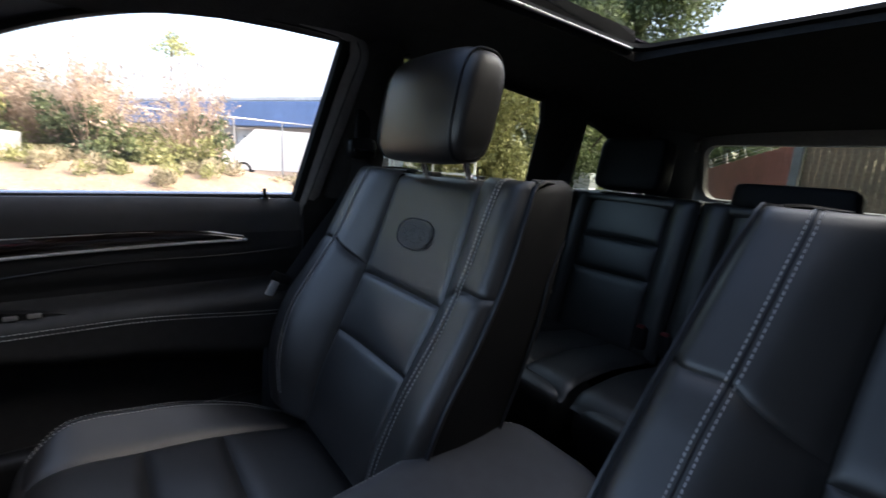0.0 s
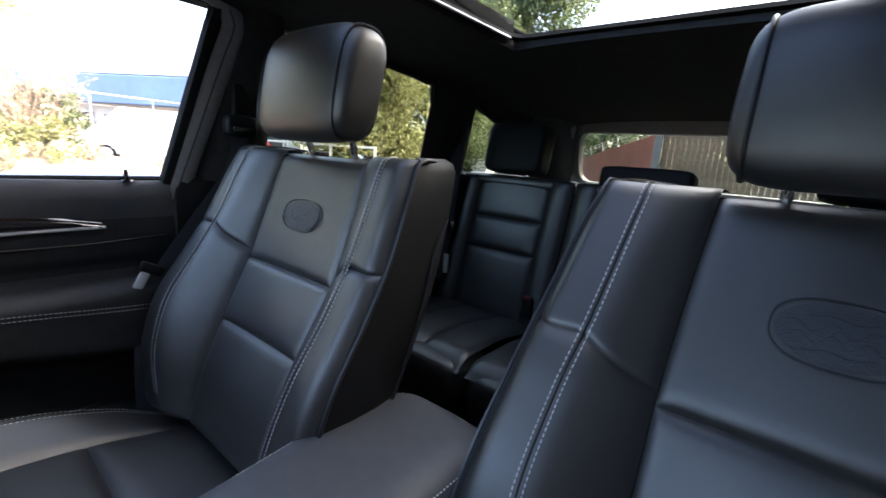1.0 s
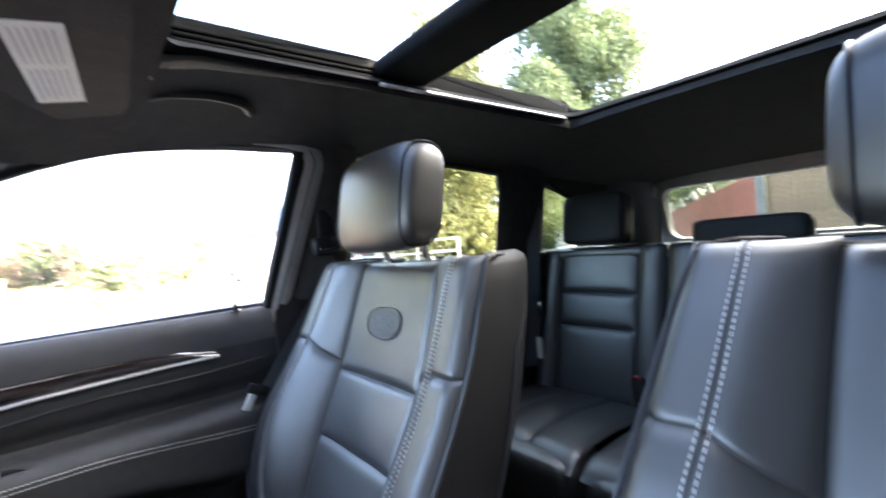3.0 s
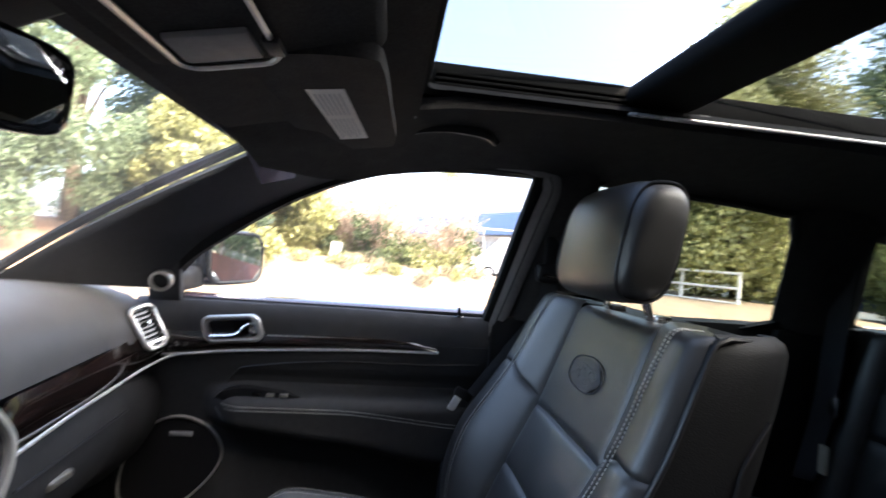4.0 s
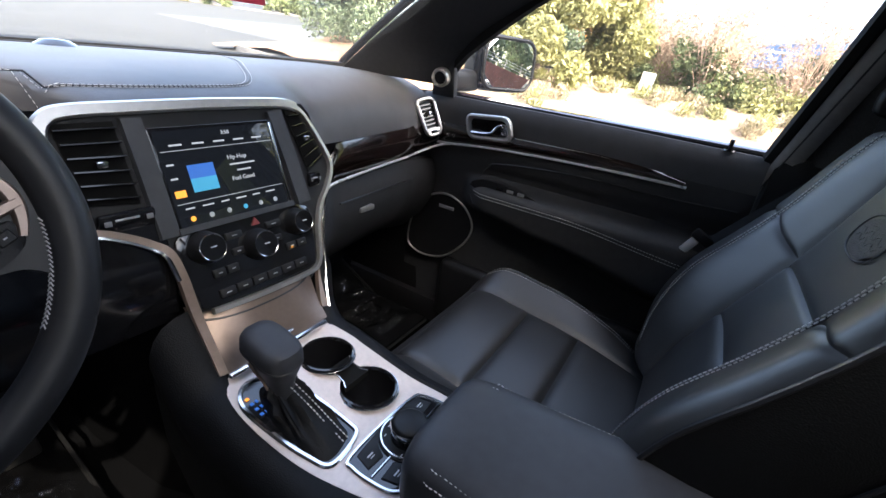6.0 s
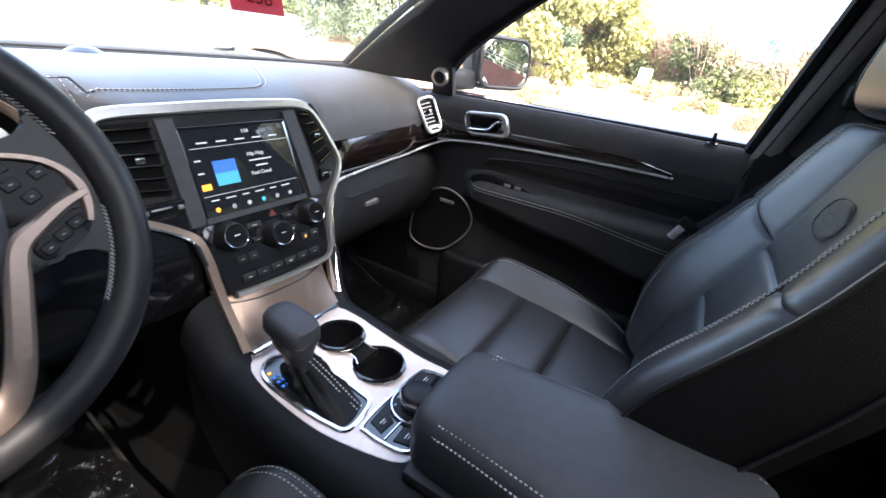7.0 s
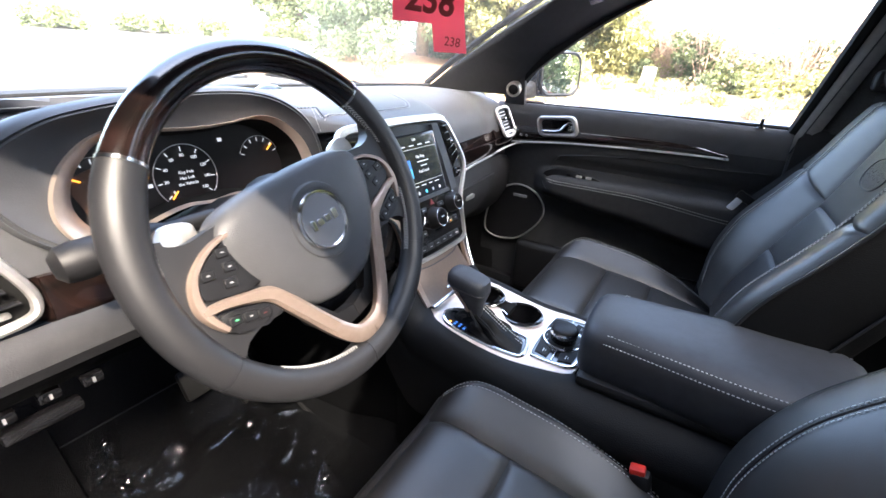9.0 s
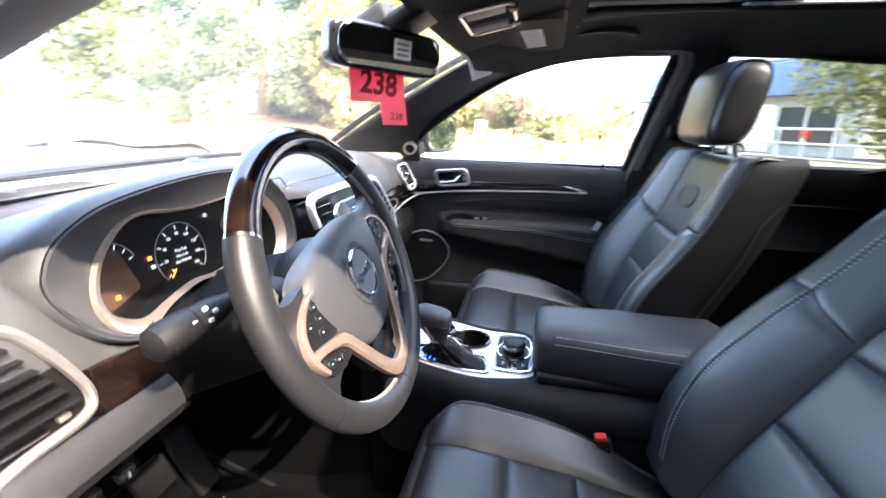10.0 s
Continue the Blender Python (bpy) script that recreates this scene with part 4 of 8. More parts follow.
    # head restraint
    dz, hy = raise_head, BACK_Y(1.235) + tilt_head
    post_y = BACK_Y(1.235) - 0.045 + reclined(1.235)
    head = thing("head_restraint", "", "")
    head.parent = t
    hz = 1.345 + dz
    def hbody(x0, x1, n):
        rings = []
        for k in range(n + 1):
            x = x0 + (x1 - x0) * k / n
            f = abs(x) / 0.130
            sc = (1 - f ** 6) ** (1 / 3) if f < 1 else 0.0
            sc = max(sc, 0.06)
            ring = []
            for j in range(32):
                a = 2 * math.pi * j / 32
                c, s = math.cos(a), math.sin(a)
                yy = 0.048 * math.copysign(abs(c) ** 0.7, c) - 0.012 * f * f
                zz = 0.096 * math.copysign(abs(s) ** 0.55, s)
                lean = -0.16 * zz
                ring.append(Vector((x, hy - 0.028 + yy * (0.45 + 0.55 * sc) + lean, hz + zz * (0.35 + 0.65 * sc) )))
            rings.append(ring)
        return loft(rings)
    part("front_cover", hbody(-0.110, 0.110, 22), LEATHER, head, "smooth black leather head pad")
    for s in (-1, 1):
        part("side_cover", hbody(s * 0.1105, s * 0.130, 8), LEATHER, head)
        ring = [Vector((s * 0.1105, hy - 0.028 + 0.0495 * math.copysign(abs(math.cos(a)) ** 0.7, math.cos(a)) * 0.93 - 0.009 - 0.16 * 0.098 * math.copysign(abs(math.sin(a)) ** 0.55, math.sin(a)),
                        hz + 0.0965 * 0.925 * math.copysign(abs(math.sin(a)) ** 0.55, math.sin(a)))) for a in np.linspace(0, 2 * math.pi, 48, endpoint=False)]
        part("piping", tube(ring, 0.0028, 6, True, up=(1, 0, 0)), PIPING, head)
        part("post", tube([(s * 0.066, post_y, 1.20), (s * 0.066, hy - 0.046, 1.30 + dz)], 0.0065, 10, up=(1, 0, 0)), CHROME, head, "polished steel post")
        part("post_collar", box((s * 0.066, post_y, 1.247), (0.030, 0.026, 0.012), 0.003), PLASTIC if s > 0 else CHROME, head)
    # cushion
    cu = thing("cushion", "", "")
    cu.parent = t
    for name, y0, y1 in (("rear_panel", 0.03, 0.250), ("middle_panel", 0.250, 0.373), ("front_panel", 0.373, 0.525)):
        part(name, patch(lambda u, v: cush_top(u * 0.160, v), -1, 1, y0, y1, 0.32, y1 - y0, 20, 16, 0.009, 0.007, 0.006, (0, 0, 1)), LEATHER, cu)
    rows = []
    for x in np.linspace(-0.235, 0.235, 24):
        p = cush_top(x * 0.98, 0.522)
        ow = 1 - 0.30 * (abs(x) / 0.235) ** 6
        rows.append([Vector((x, 0.520 + 0.032 * math.sin(a) * ow, 0.64 + (p.z - 0.005 - 0.64) * (0.5 + 0.5 * math.cos(a)))) for a in np.linspace(0, math.pi, 10)])
    part("front_roll", thick(skin(rows), 0.006), LEATHER, cu)
    for s in (-1, 1):
        side = lambda f, y: cush_top(s * ((0.160) + (0.262 - 0.030 * ramp01(0.40, 0.53, y) ** 2 - 0.160) * f), y)
        part("bolster", patch(side, 0, 1, 0.03, 0.532, 0.10, 0.5, 14, 30, 0.008, 0.006, 0.0, (0, 0, 1)), LEATHER, cu)
        for f in (0.66, 0.74):
            part("stitching", dashes([side(f, y) + Vector((0, 0, 0.0012)) for y in np.linspace(0.08, 0.525, 60)], 0.0042, 0.0026, 0.00062), STITCH, cu, "pale double stitching")
        part("ridge_seam", tube([side(0.70, y) + Vector((0, 0, -0.0005)) for y in np.linspace(0.05, 0.528, 30)], 0.0017, 5), PIPING, cu)
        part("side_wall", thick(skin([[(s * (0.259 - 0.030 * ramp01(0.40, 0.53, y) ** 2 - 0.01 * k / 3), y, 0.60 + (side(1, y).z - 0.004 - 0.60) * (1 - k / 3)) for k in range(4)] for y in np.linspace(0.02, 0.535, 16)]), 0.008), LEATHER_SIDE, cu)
    part("seat_base", box((0, 0.25, 0.605), (0.45, 0.52, 0.09), 0.02), PLASTIC, t, "black plastic seat base")
    for s in (-1, 1):
        part("rail", box((s * 0.19, 0.22, 0.53), (0.05, 0.60, 0.10), 0.008), PLASTIC, t, "black seat rail")
    # the backrest leans, its upper part a little more; the cushion slides
    for ob in [*back.children, *mark.children]:
        for v in ob.data.vertices:
            v.co.y, v.co.z = v.co.y + reclined(v.co.z), v.co.z + lean[2] * max(v.co.z - 1.06, 0)
    cu.location.y = slide
    return t


seat = front_seat(0.024, -0.033, (0.10, 0.22, 0.08), 0.052)
seat.location = (-0.392, -0.067, -0.023)
pass_seat = front_seat(0.020, 0.042)
pass_seat.location = (0.352, 0, 0)


# ---- rear bench ----
def rear_seat(name, x0, x1, heads, label):
    t = thing(name, label, "car seat", "rear seats")
    yb = lambda z: -0.86 - (z - 0.72) * 0.28
    edges = {"a": (x0, x0 + 0.085), "b": (x1 - 0.085, x1)}
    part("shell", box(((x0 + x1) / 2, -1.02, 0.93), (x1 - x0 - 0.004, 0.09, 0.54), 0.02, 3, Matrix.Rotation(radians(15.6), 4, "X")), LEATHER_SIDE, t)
    pt = lambda u, v: Vector((u, yb(v) + 0.0, v))
    for a, b in edges.values():
        part("bolster", patch(lambda u, v: pt(u, v) + Vector((0, 0.018 * math.sin(math.pi * min(max((u - a) / (b - a), 0), 1)), 0)), a, b, 0.72, 1.205, 0.085, 0.48, 10, 20, 0.007, 0.006, 0.0, (0, 1, 0.2)), LEATHER, t)
    for z0, z1 in ((1.058, 1.205), (0.945, 1.058), (0.72, 0.945)):
        part("back_panel", patch(pt, x0 + 0.085, x1 - 0.085, z0, z1, x1 - x0 - 0.17, z1 - z0, 18, 12, 0.009, 0.006, 0.004, (0, 1, 0.2)), LEATHER, t)
    part("top_roll", box(((x0 + x1) / 2, -1.03, 1.185), (x1 - x0 - 0.01, 0.09, 0.045), 0.02, 3), LEATHER, t)
    w = (x1 - x0 - 0.02) / 3
    for k in range(3):
        a = x0 + 0.01 + w * k
        part("cushion_panel", patch(lambda u, v: Vector((u, v, 0.765 - 0.03 * ramp01(-0.6, -0.87, v) - 0.03 * ramp01(-0.49, -0.43, v) ** 2)), a, a + w, -0.87, -0.43, w, 0.44, 12, 18, 0.008, 0.007, 0.006, (0, 0, 1)), LEATHER, t)
    part("cushion_front", cushion(((x0 + x1) / 2, -0.50, 0.675), (x1 - x0 - 0.01, 0.19, 0.16), 5, 8), LEATHER, t)
    part("seat_base", box(((x0 + x1) / 2, -0.70, 0.60), (x1 - x0 - 0.02, 0.40, 0.16), 0.02), PLASTIC, t)
    part("seat_foot", box(((x0 + x1) / 2, -0.70, 0.50), (x1 - x0 - 0.12, 0.30, 0.10), 0.01), PLASTIC, t)
    for hx, z, w, h in heads:
        part("head_restraint", cushion((hx, -1.045, z), (w, 0.10, h), 7, 9, Matrix.Rotation(radians(10), 4, "X")), LEATHER_SIDE, t, "black head pad")
        for s in (-1, 1):
            part("post", tube([(hx + s * 0.05, -1.035, 1.17), (hx + s * 0.05, -1.04, z)], 0.006, 8, up=(1, 0, 0)), CHROME, t)
    return t


rear_seat("car_seat", 0.235, 0.685, [(0.485, 1.303, 0.235, 0.180)], "narrow part of the black leather rear bench")
rear_seat("car_seat", -0.685, 0.230, [(-0.485, 1.303, 0.235, 0.180), (0.03, 1.226, 0.27, 0.075)], "wide part of the black leather rear bench")


# ---- centre console ----
CUPS = ((0.045, 0.546, 0.040), (0.046, 0.461, 0.042))


def top_z(y):
    return 0.800 + 0.030 * ramp01(0.40, 0.61, y)


def console():
    t = thing("center_console", "black centre console with a champagne top plate", "console")
    rings = []
    for y in (0.335, 0.28, 0.20, 0.10, 0.0, -0.08, -0.12):
        z = top_z(y) + 0.004 * ramp01(0.31, 0.2, y) - 0.010
        w = 0.122
        rings.append([Vector((x, y, zz)) for x, zz in ((-w + 0.02, z), (-w, z - 0.012), (-w - 0.011, z - 0.04), (-w - 0.011, 0.60), (w + 0.011, 0.60), (w + 0.011, z - 0.04), (w, z - 0.012), (w - 0.02, z))])
    part("storage_box", loft(rings), LEATHER_SIDE, t, "black storage box under the armrest")
    # padded shoulders beside the top plate, climbing to the stack in front
    left_edge = curve_of([(-0.12, 0.050), (0.24, 0.050), (0.318, 0.070), (0.335, 0.081), (0.40, 0.097), (0.46, 0.107), (0.53, 0.111), (0.575, 0.104), (0.604, 0.086), (0.66, 0.084)])
    right_edge = curve_of([(-0.12, 0.050), (0.24, 0.050), (0.318, 0.075), (0.335, 0.108), (0.43, 0.111), (0.53, 0.107), (0.607, 0.101), (0.622, 0.112), (0.645, 0.127), (0.668, 0.144)])
    rise = curve_of([(0.600, 0.0), (0.622, 0.018), (0.645, 0.052), (0.668, 0.090)])
    section = ((0.0, -0.003), (0.14, 0.0), (0.45, -0.002), (0.72, -0.010), (0.90, -0.024), (1.0, -0.044), (1.0, -0.060), (0.965, -0.066), (0.985, -0.074), (0.98, -0.10), (0.94, -0.20))
    for s, edge_x in ((-1, left_edge), (1, right_edge)):
        rows, seam = [], []
        for y in list(np.linspace(-0.12, 0.30, 12)) + list(np.linspace(0.318, 0.668, 24)):
            e, zt = edge_x(y), top_z(y) + rise(y)
            wide = max(0.144, e + 0.024)
            rows.append([(s * (e + (wide - e) * g), y, zt + dz) for g, dz in section])
            seam.append((s * (e + (wide - e) * 0.968), y, zt - 0.066))
        part("padded_shoulder", thick(skin(rows), 0.005), LEATHER_SIDE, t, "soft black padded console side")
        part("shoulder_seam", tube(seam, 0.0014, 5), PIPING, t)
    part("lower_side", box((0, 0.27, 0.59), (0.25, 0.78, 0.24), 0.01), CARPET, t, "black carpeted lower console side")
    put = lambda u, v, w: Vector((u, v, top_z(v) + w))
    outer = spline2([(-0.084, 0.604), (0.0, 0.612), (0.100, 0.607), (0.106, 0.53), (0.110, 0.43), (0.108, 0.335), (0.06, 0.318), (-0.055, 0.318), (-0.080, 0.335), (-0.096, 0.40), (-0.106, 0.46), (-0.110, 0.53), (-0.103, 0.575)], True)
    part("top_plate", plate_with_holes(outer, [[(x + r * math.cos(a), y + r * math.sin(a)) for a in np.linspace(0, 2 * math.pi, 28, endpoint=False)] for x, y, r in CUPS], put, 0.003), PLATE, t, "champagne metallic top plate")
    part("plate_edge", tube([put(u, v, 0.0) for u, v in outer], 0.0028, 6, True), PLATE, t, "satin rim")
    part("front_ledge", box((0.004, 0.598, 0.8405), (0.178, 0.011, 0.010), 0.004), CHROME, t, "bright ledge at the tray")
    part("ledge_tab", box((0.010, 0.6095, 0.852), (0.048, 0.006, 0.004), 0.0015), CHROME, t)
    neck = [(0.020, 0.482), (0.026, 0.492), (0.0275, 0.503), (0.026, 0.514), (0.020, 0.522), (0.070, 0.522), (0.064, 0.514), (0.0625, 0.503), (0.064, 0.492), (0.070, 0.482)]
    part("cup_bridge", prism(neck, lambda u, v, w: put(u, v, w - 0.006), 0.0105), MATTE, t, "gloss black bridge between the cup holders")
    for side in (neck[:5], neck[5:]):
        part("bridge_edge", tube([put(u, v, 0.0045) for u, v in side], 0.0012, 5), CHROME, t)
    for x, y, r in CUPS:
        c = Matrix.Translation((x, y, top_z(y)))
        cup = part("cup_holder", lathe([(r, 0.004), (r - 0.001, -0.02), (r * 0.93, -0.068), (r * 0.85, -0.072), (0.0, -0.072)], c), GLOSS, t, "deep black cup holder")
        part("rim", lathe([(r - 0.003, 0.004), (r - 0.001, 0.008), (r + 0.002, 0.007), (r + 0.004, 0.003)], c), GLOSS, cup, "gloss black rim")
        part("rim_edge", tube([c @ Vector(((r + 0.004) * math.cos(a), (r + 0.004) * math.sin(a), 0.0035)) for a in np.linspace(0, 2 * math.pi, 32, endpoint=False)], 0.0009, 5, True), CHROME, cup, "thin chrome edge")
        part("grip_tab", box((x + 0.006, y + 0.004, top_z(y) - 0.070), (0.004, 0.012, 0.003), 0.0008, 1, Matrix.Rotation(0.4, 4, "Z")), PRINT_PALE, cup)
    # shifter
    sh = thing("gear_selector", "black leather gear lever with a stitched boot", "gear lever")
    bz = spline2([(-0.058, 0.574), (-0.034, 0.545), (-0.023, 0.50), (-0.020, 0.44), (-0.028, 0.418), (-0.078, 0.411), (-0.090, 0.44), (-0.099, 0.50), (-0.100, 0.55), (-0.084, 0.574)], True)
    part("bezel", tube([put(u, v, 0.004) for u, v in bz], 0.004, 6, True), CHROME, sh, "chrome gate surround")
    part("gate", prism([(u, v) for u, v in bz], put, 0.0042), GLOSS, sh)
    top = Vector((-0.062, 0.522, 0.868))
    boot = []
    inner = spline2([(-0.062, 0.560), (-0.036, 0.53), (-0.030, 0.45), (-0.036, 0.424), (-0.078, 0.418), (-0.086, 0.45), (-0.088, 0.50), (-0.080, 0.54)], True)
    for k in range(15):
        f = k / 14
        ring = []
        for i, (u, v) in enumerate(inner):
            a = 2 * math.pi * i / len(inner)
            p = put(u, v, 0.004).lerp(top - Vector((0.017 * math.cos(a + 1.7), 0.017 * math.sin(a + 1.7), 0)), f ** 0.85)
            fold = math.sin(math.pi * f) * (0.0055 * math.sin(7 * a + 2.5 * f) + 0.003 * math.sin(13 * a + 1.0) + 0.004 * math.sin(5 * math.pi * f + 2 * a))
            out = Vector((u + 0.060, v - 0.485, 0.012)).normalized()
            ring.append(p + out * fold)
        boot.append(ring)
    part("boot", loft(boot), LEATHER_SIDE, sh, "gathered leather boot")
    for dx in (-0.004, 0.004):
        part("stitching", dashes(spline([(-0.060 + dx, 0.506, 0.868), (-0.050 + dx, 0.478, 0.842), (-0.044 + dx, 0.45, 0.820), (-0.042 + dx, 0.425, 0.808)], 8), 0.004, 0.002, 0.0009), STITCH, sh)
    part("collar", lathe([(0.014, 0), (0.018, 0.004), (0.016, 0.035), (0.012, 0.05)], Matrix.Translation((-0.062, 0.522, 0.853)) @ pose(0, 0, 0, -6), 16), CHAMPAGNE, sh, "champagne metal collar")
    def sup(a, e):
        return math.copysign(abs(math.cos(a)) ** e, math.cos(a)), math.copysign(abs(math.sin(a)) ** e, math.sin(a))
    # the head is broad and square-shouldered, with a tapering neck below it
    kn = []
    for z, rx, ry, oy, e in ((0.842, 0.013, 0.015, -0.008, 1.0), (0.856, 0.015, 0.019, -0.006, 0.9), (0.872, 0.0185, 0.026, 0.0, 0.8), (0.886, 0.0225, 0.033, 0.004, 0.72), (0.897, 0.0265, 0.0385, 0.006, 0.66),
                             (0.907, 0.0285, 0.0405, 0.007, 0.62), (0.917, 0.0280, 0.0400, 0.007, 0.62), (0.924, 0.0255, 0.0370, 0.006, 0.64), (0.928, 0.0210, 0.0310, 0.006, 0.68), (0.930, 0.012, 0.018, 0.005, 0.8)):
        ring = []
        for a in np.linspace(0, 2 * math.pi, 32, endpoint=False):
            c, d = sup(a, e)
            ring.append(Vector((-0.063 + rx * c, 0.528 + oy + ry * d, z + 0.006 * d)))
        kn.append(ring)
    part("knob", loft(kn), ARM_LEATHER, sh, "square-shouldered black leather knob")
    part("knob_seam", tube([Vector((-0.063 + 0.0282 * sup(a, 0.64)[0], 0.535 + 0.0402 * sup(a, 0.64)[1], 0.902 + 0.006 * sup(a, 0.64)[1])) for a in np.linspace(0, 2 * math.pi, 40, endpoint=False)], 0.0011, 5, True), PIPING, sh)
    part("knob_spine", tube(spline([(-0.0895, 0.545, 0.897), (-0.0855, 0.540, 0.884), (-0.0805, 0.530, 0.868), (-0.0770, 0.522, 0.848)], 4), 0.0024, 8), CHAMPAGNE, sh, "champagne metal edge")
    part("knob_button", box((-0.084, 0.535, 0.893), (0.006, 0.018, 0.012), 0.002), PLASTIC, sh)
    for k, (mat, dy) in enumerate(((LIT_ORANGE, 0.020), (LIT_BLUE, 0.010), (LIT_BLUE, 0.0), (LIT_BLUE, -0.010))):
        y = 0.535 + dy
        part("gear_light", box((-0.090, y, top_z(y) + 0.0052), (0.0045, 0.0045, 0.001), 0), mat, sh)
        if k:
            part("gear_mark", box((-0.083, y, top_z(y) + 0.0052), (0.003, 0.005, 0.001), 0), LIT_BLUE, sh)
    # terrain dial and its four buttons
    d = thing("drive_mode_dial", "round drive mode dial in a chrome framed pad", "control dial")
    pad = spline2([(-0.060, 0.400), (0.0, 0.403), (0.072, 0.399), (0.088, 0.388), (0.094, 0.350), (0.088, 0.328), (0.04, 0.320), (-0.04, 0.320), (-0.062, 0.330), (-0.068, 0.362), (-0.067, 0.388)], True)
    part("pad", prism(pad, put, 0.0055, 0.002), GLOSS, d, "gloss black button pad")
    part("frame", tube([put(u, v, 0.005) for u, v in pad], 0.0030, 6, True), CHROME, d, "bright pad frame")
    cx, cy = 0.013, 0.361
    m = basis((cx, cy, 0.8065), (1, 0, 0), (0, 1, 0))
    part("dial_disc", lathe([(0.0, 0.0012), (0.040, 0.001), (0.041, 0.0)], m, 32), PLASTIC, d)
    part("dial_ring", lathe([(0.0355, 0.0012), (0.0362, 0.0036), (0.0382, 0.0036), (0.0390, 0.0012)], m, 40), CHROME, d, "thin chrome ring")
    for sx in (-1, 1):
        for sy in (-1, 1):
            quad = [(cx + sx * 0.0015, cy + sy * 0.0395), (cx + sx * 0.064, cy + sy * 0.034), (cx + sx * 0.070, cy + sy * 0.010), (cx + sx * 0.044, cy + sy * 0.008), (cx + sx * 0.036, cy + sy * 0.024), (cx + sx * 0.016, cy + sy * 0.0385)]
            key = part("mode_button", prism(quad, put, 0.0078, 0.001), PLASTIC, d)
            bx, by = cx + sx * 0.054, cy + sy * 0.021
            part("button_mark", box((bx, by, top_z(by) + 0.0081), (0.010, 0.0016, 0.0008), 0), WHITE_MARK, key)
            part("button_mark", box((bx, by - 0.004, top_z(by) + 0.0081), (0.007, 0.0012, 0.0008), 0), PRINT_PALE, key)
    for sx in (-1, 1):
        part("divider", tube([put(cx + sx * 0.0385, cy, 0.0068), put(cx + sx * 0.076, cy, 0.0068)], 0.0011, 6), CHROME, d)
    part("dial", lathe([(0.0, 0.030), (0.019, 0.030), (0.0235, 0.0275), (0.025, 0.024)], m, 32), PLASTIC, d, "black rubber dial top")
    part("dial_band", lathe([(0.0252, 0.0245), (0.0265, 0.022), (0.0265, 0.016), (0.0255, 0.014)], m, 32), CHROME, d, "chrome band")
    part("dial_skirt", lathe([(0.0255, 0.014), (0.024, 0.001)], m, 32), GLOSS, d)
    for a in (35, 65, 95, 125, 200, 235, 270):
        part("dial_mark", box(m @ Vector((0.032 * math.cos(radians(a)), 0.031 * math.sin(radians(a)), 0.0015)), (0.0042, 0.0011, 0.0006), 0), WHITE_MARK, d)
    # armrest
    ar = thing("console_armrest", "padded black leather armrest with pale double stitching", "armrest")
    rings = []
    def arm_w(y):
        return 0.086 + 0.020 * ramp01(0.30, 0.05, y) - 0.016 * ramp01(-0.02, -0.07, y)
    NA, HA = 4.0, 0.0560

    def arm_x(dz):
        return 1.03 * (1 - min(abs((HA - dz) / HA), 1.0) ** NA) ** (1 / NA)

    def arm_ring(y, f):
        pts = []
        for a in np.linspace(0, 2 * math.pi, 40, endpoint=False):
            c, d = math.cos(a), math.sin(a)
            pts.append(Vector((arm_w(y) * 1.03 * f * math.copysign(abs(c) ** (2 / NA), c), y, 0.8560 + 0.002 * (d > 0) * (1 - c * c) + HA * f ** 1.2 * math.copysign(abs(d) ** (2 / NA), d))))
        return pts
    for y, f in ((0.3195, 0.60), (0.3185, 0.72), (0.315, 0.83), (0.308, 0.915), (0.298, 0.965), (0.284, 0.99), (0.26, 1.0), (0.20, 1.0), (0.10, 1.0), (0.0, 1.0), (-0.04, 0.99), (-0.06, 0.92), (-0.07, 0.75)):
        rings.append(arm_ring(y, f))
    part("pad", loft(rings), ARM_LEATHER, ar, sharp=60)
    for s in (-1, 1):
        for dz in (0.0105, 0.0225) if s < 0 else (0.0030, 0.0090):
            path = [(s * 0.04 * g, 0.3200 - 0.003 * max(g - 0.6, 0), 0.890 - dz) for g in (0.2, 0.6, 1.0, 1.3)] + [(s * (arm_w(y) * arm_x(dz) + 0.0004), y, 0.912 - dz) for y in np.linspace(0.278, -0.05, 30)]
            part("stitching", dashes(spline(path, 3), 0.0036, 0.0022, 0.00075), STITCH, ar, "pale double stitching")
    part("lid_base", box((0, 0.12, 0.812), (0.196, 0.38, 0.022), 0.008), PLASTIC, ar)


console()


# ---- seat belts and buckles ----
def ribbon(path, w, across, thickness=0.0016):
    rows = [[Vector(p) - Vector(across) * w / 2, Vector(p) + Vector(across) * w / 2] for p in path]
    return thick(skin(rows), thickness)


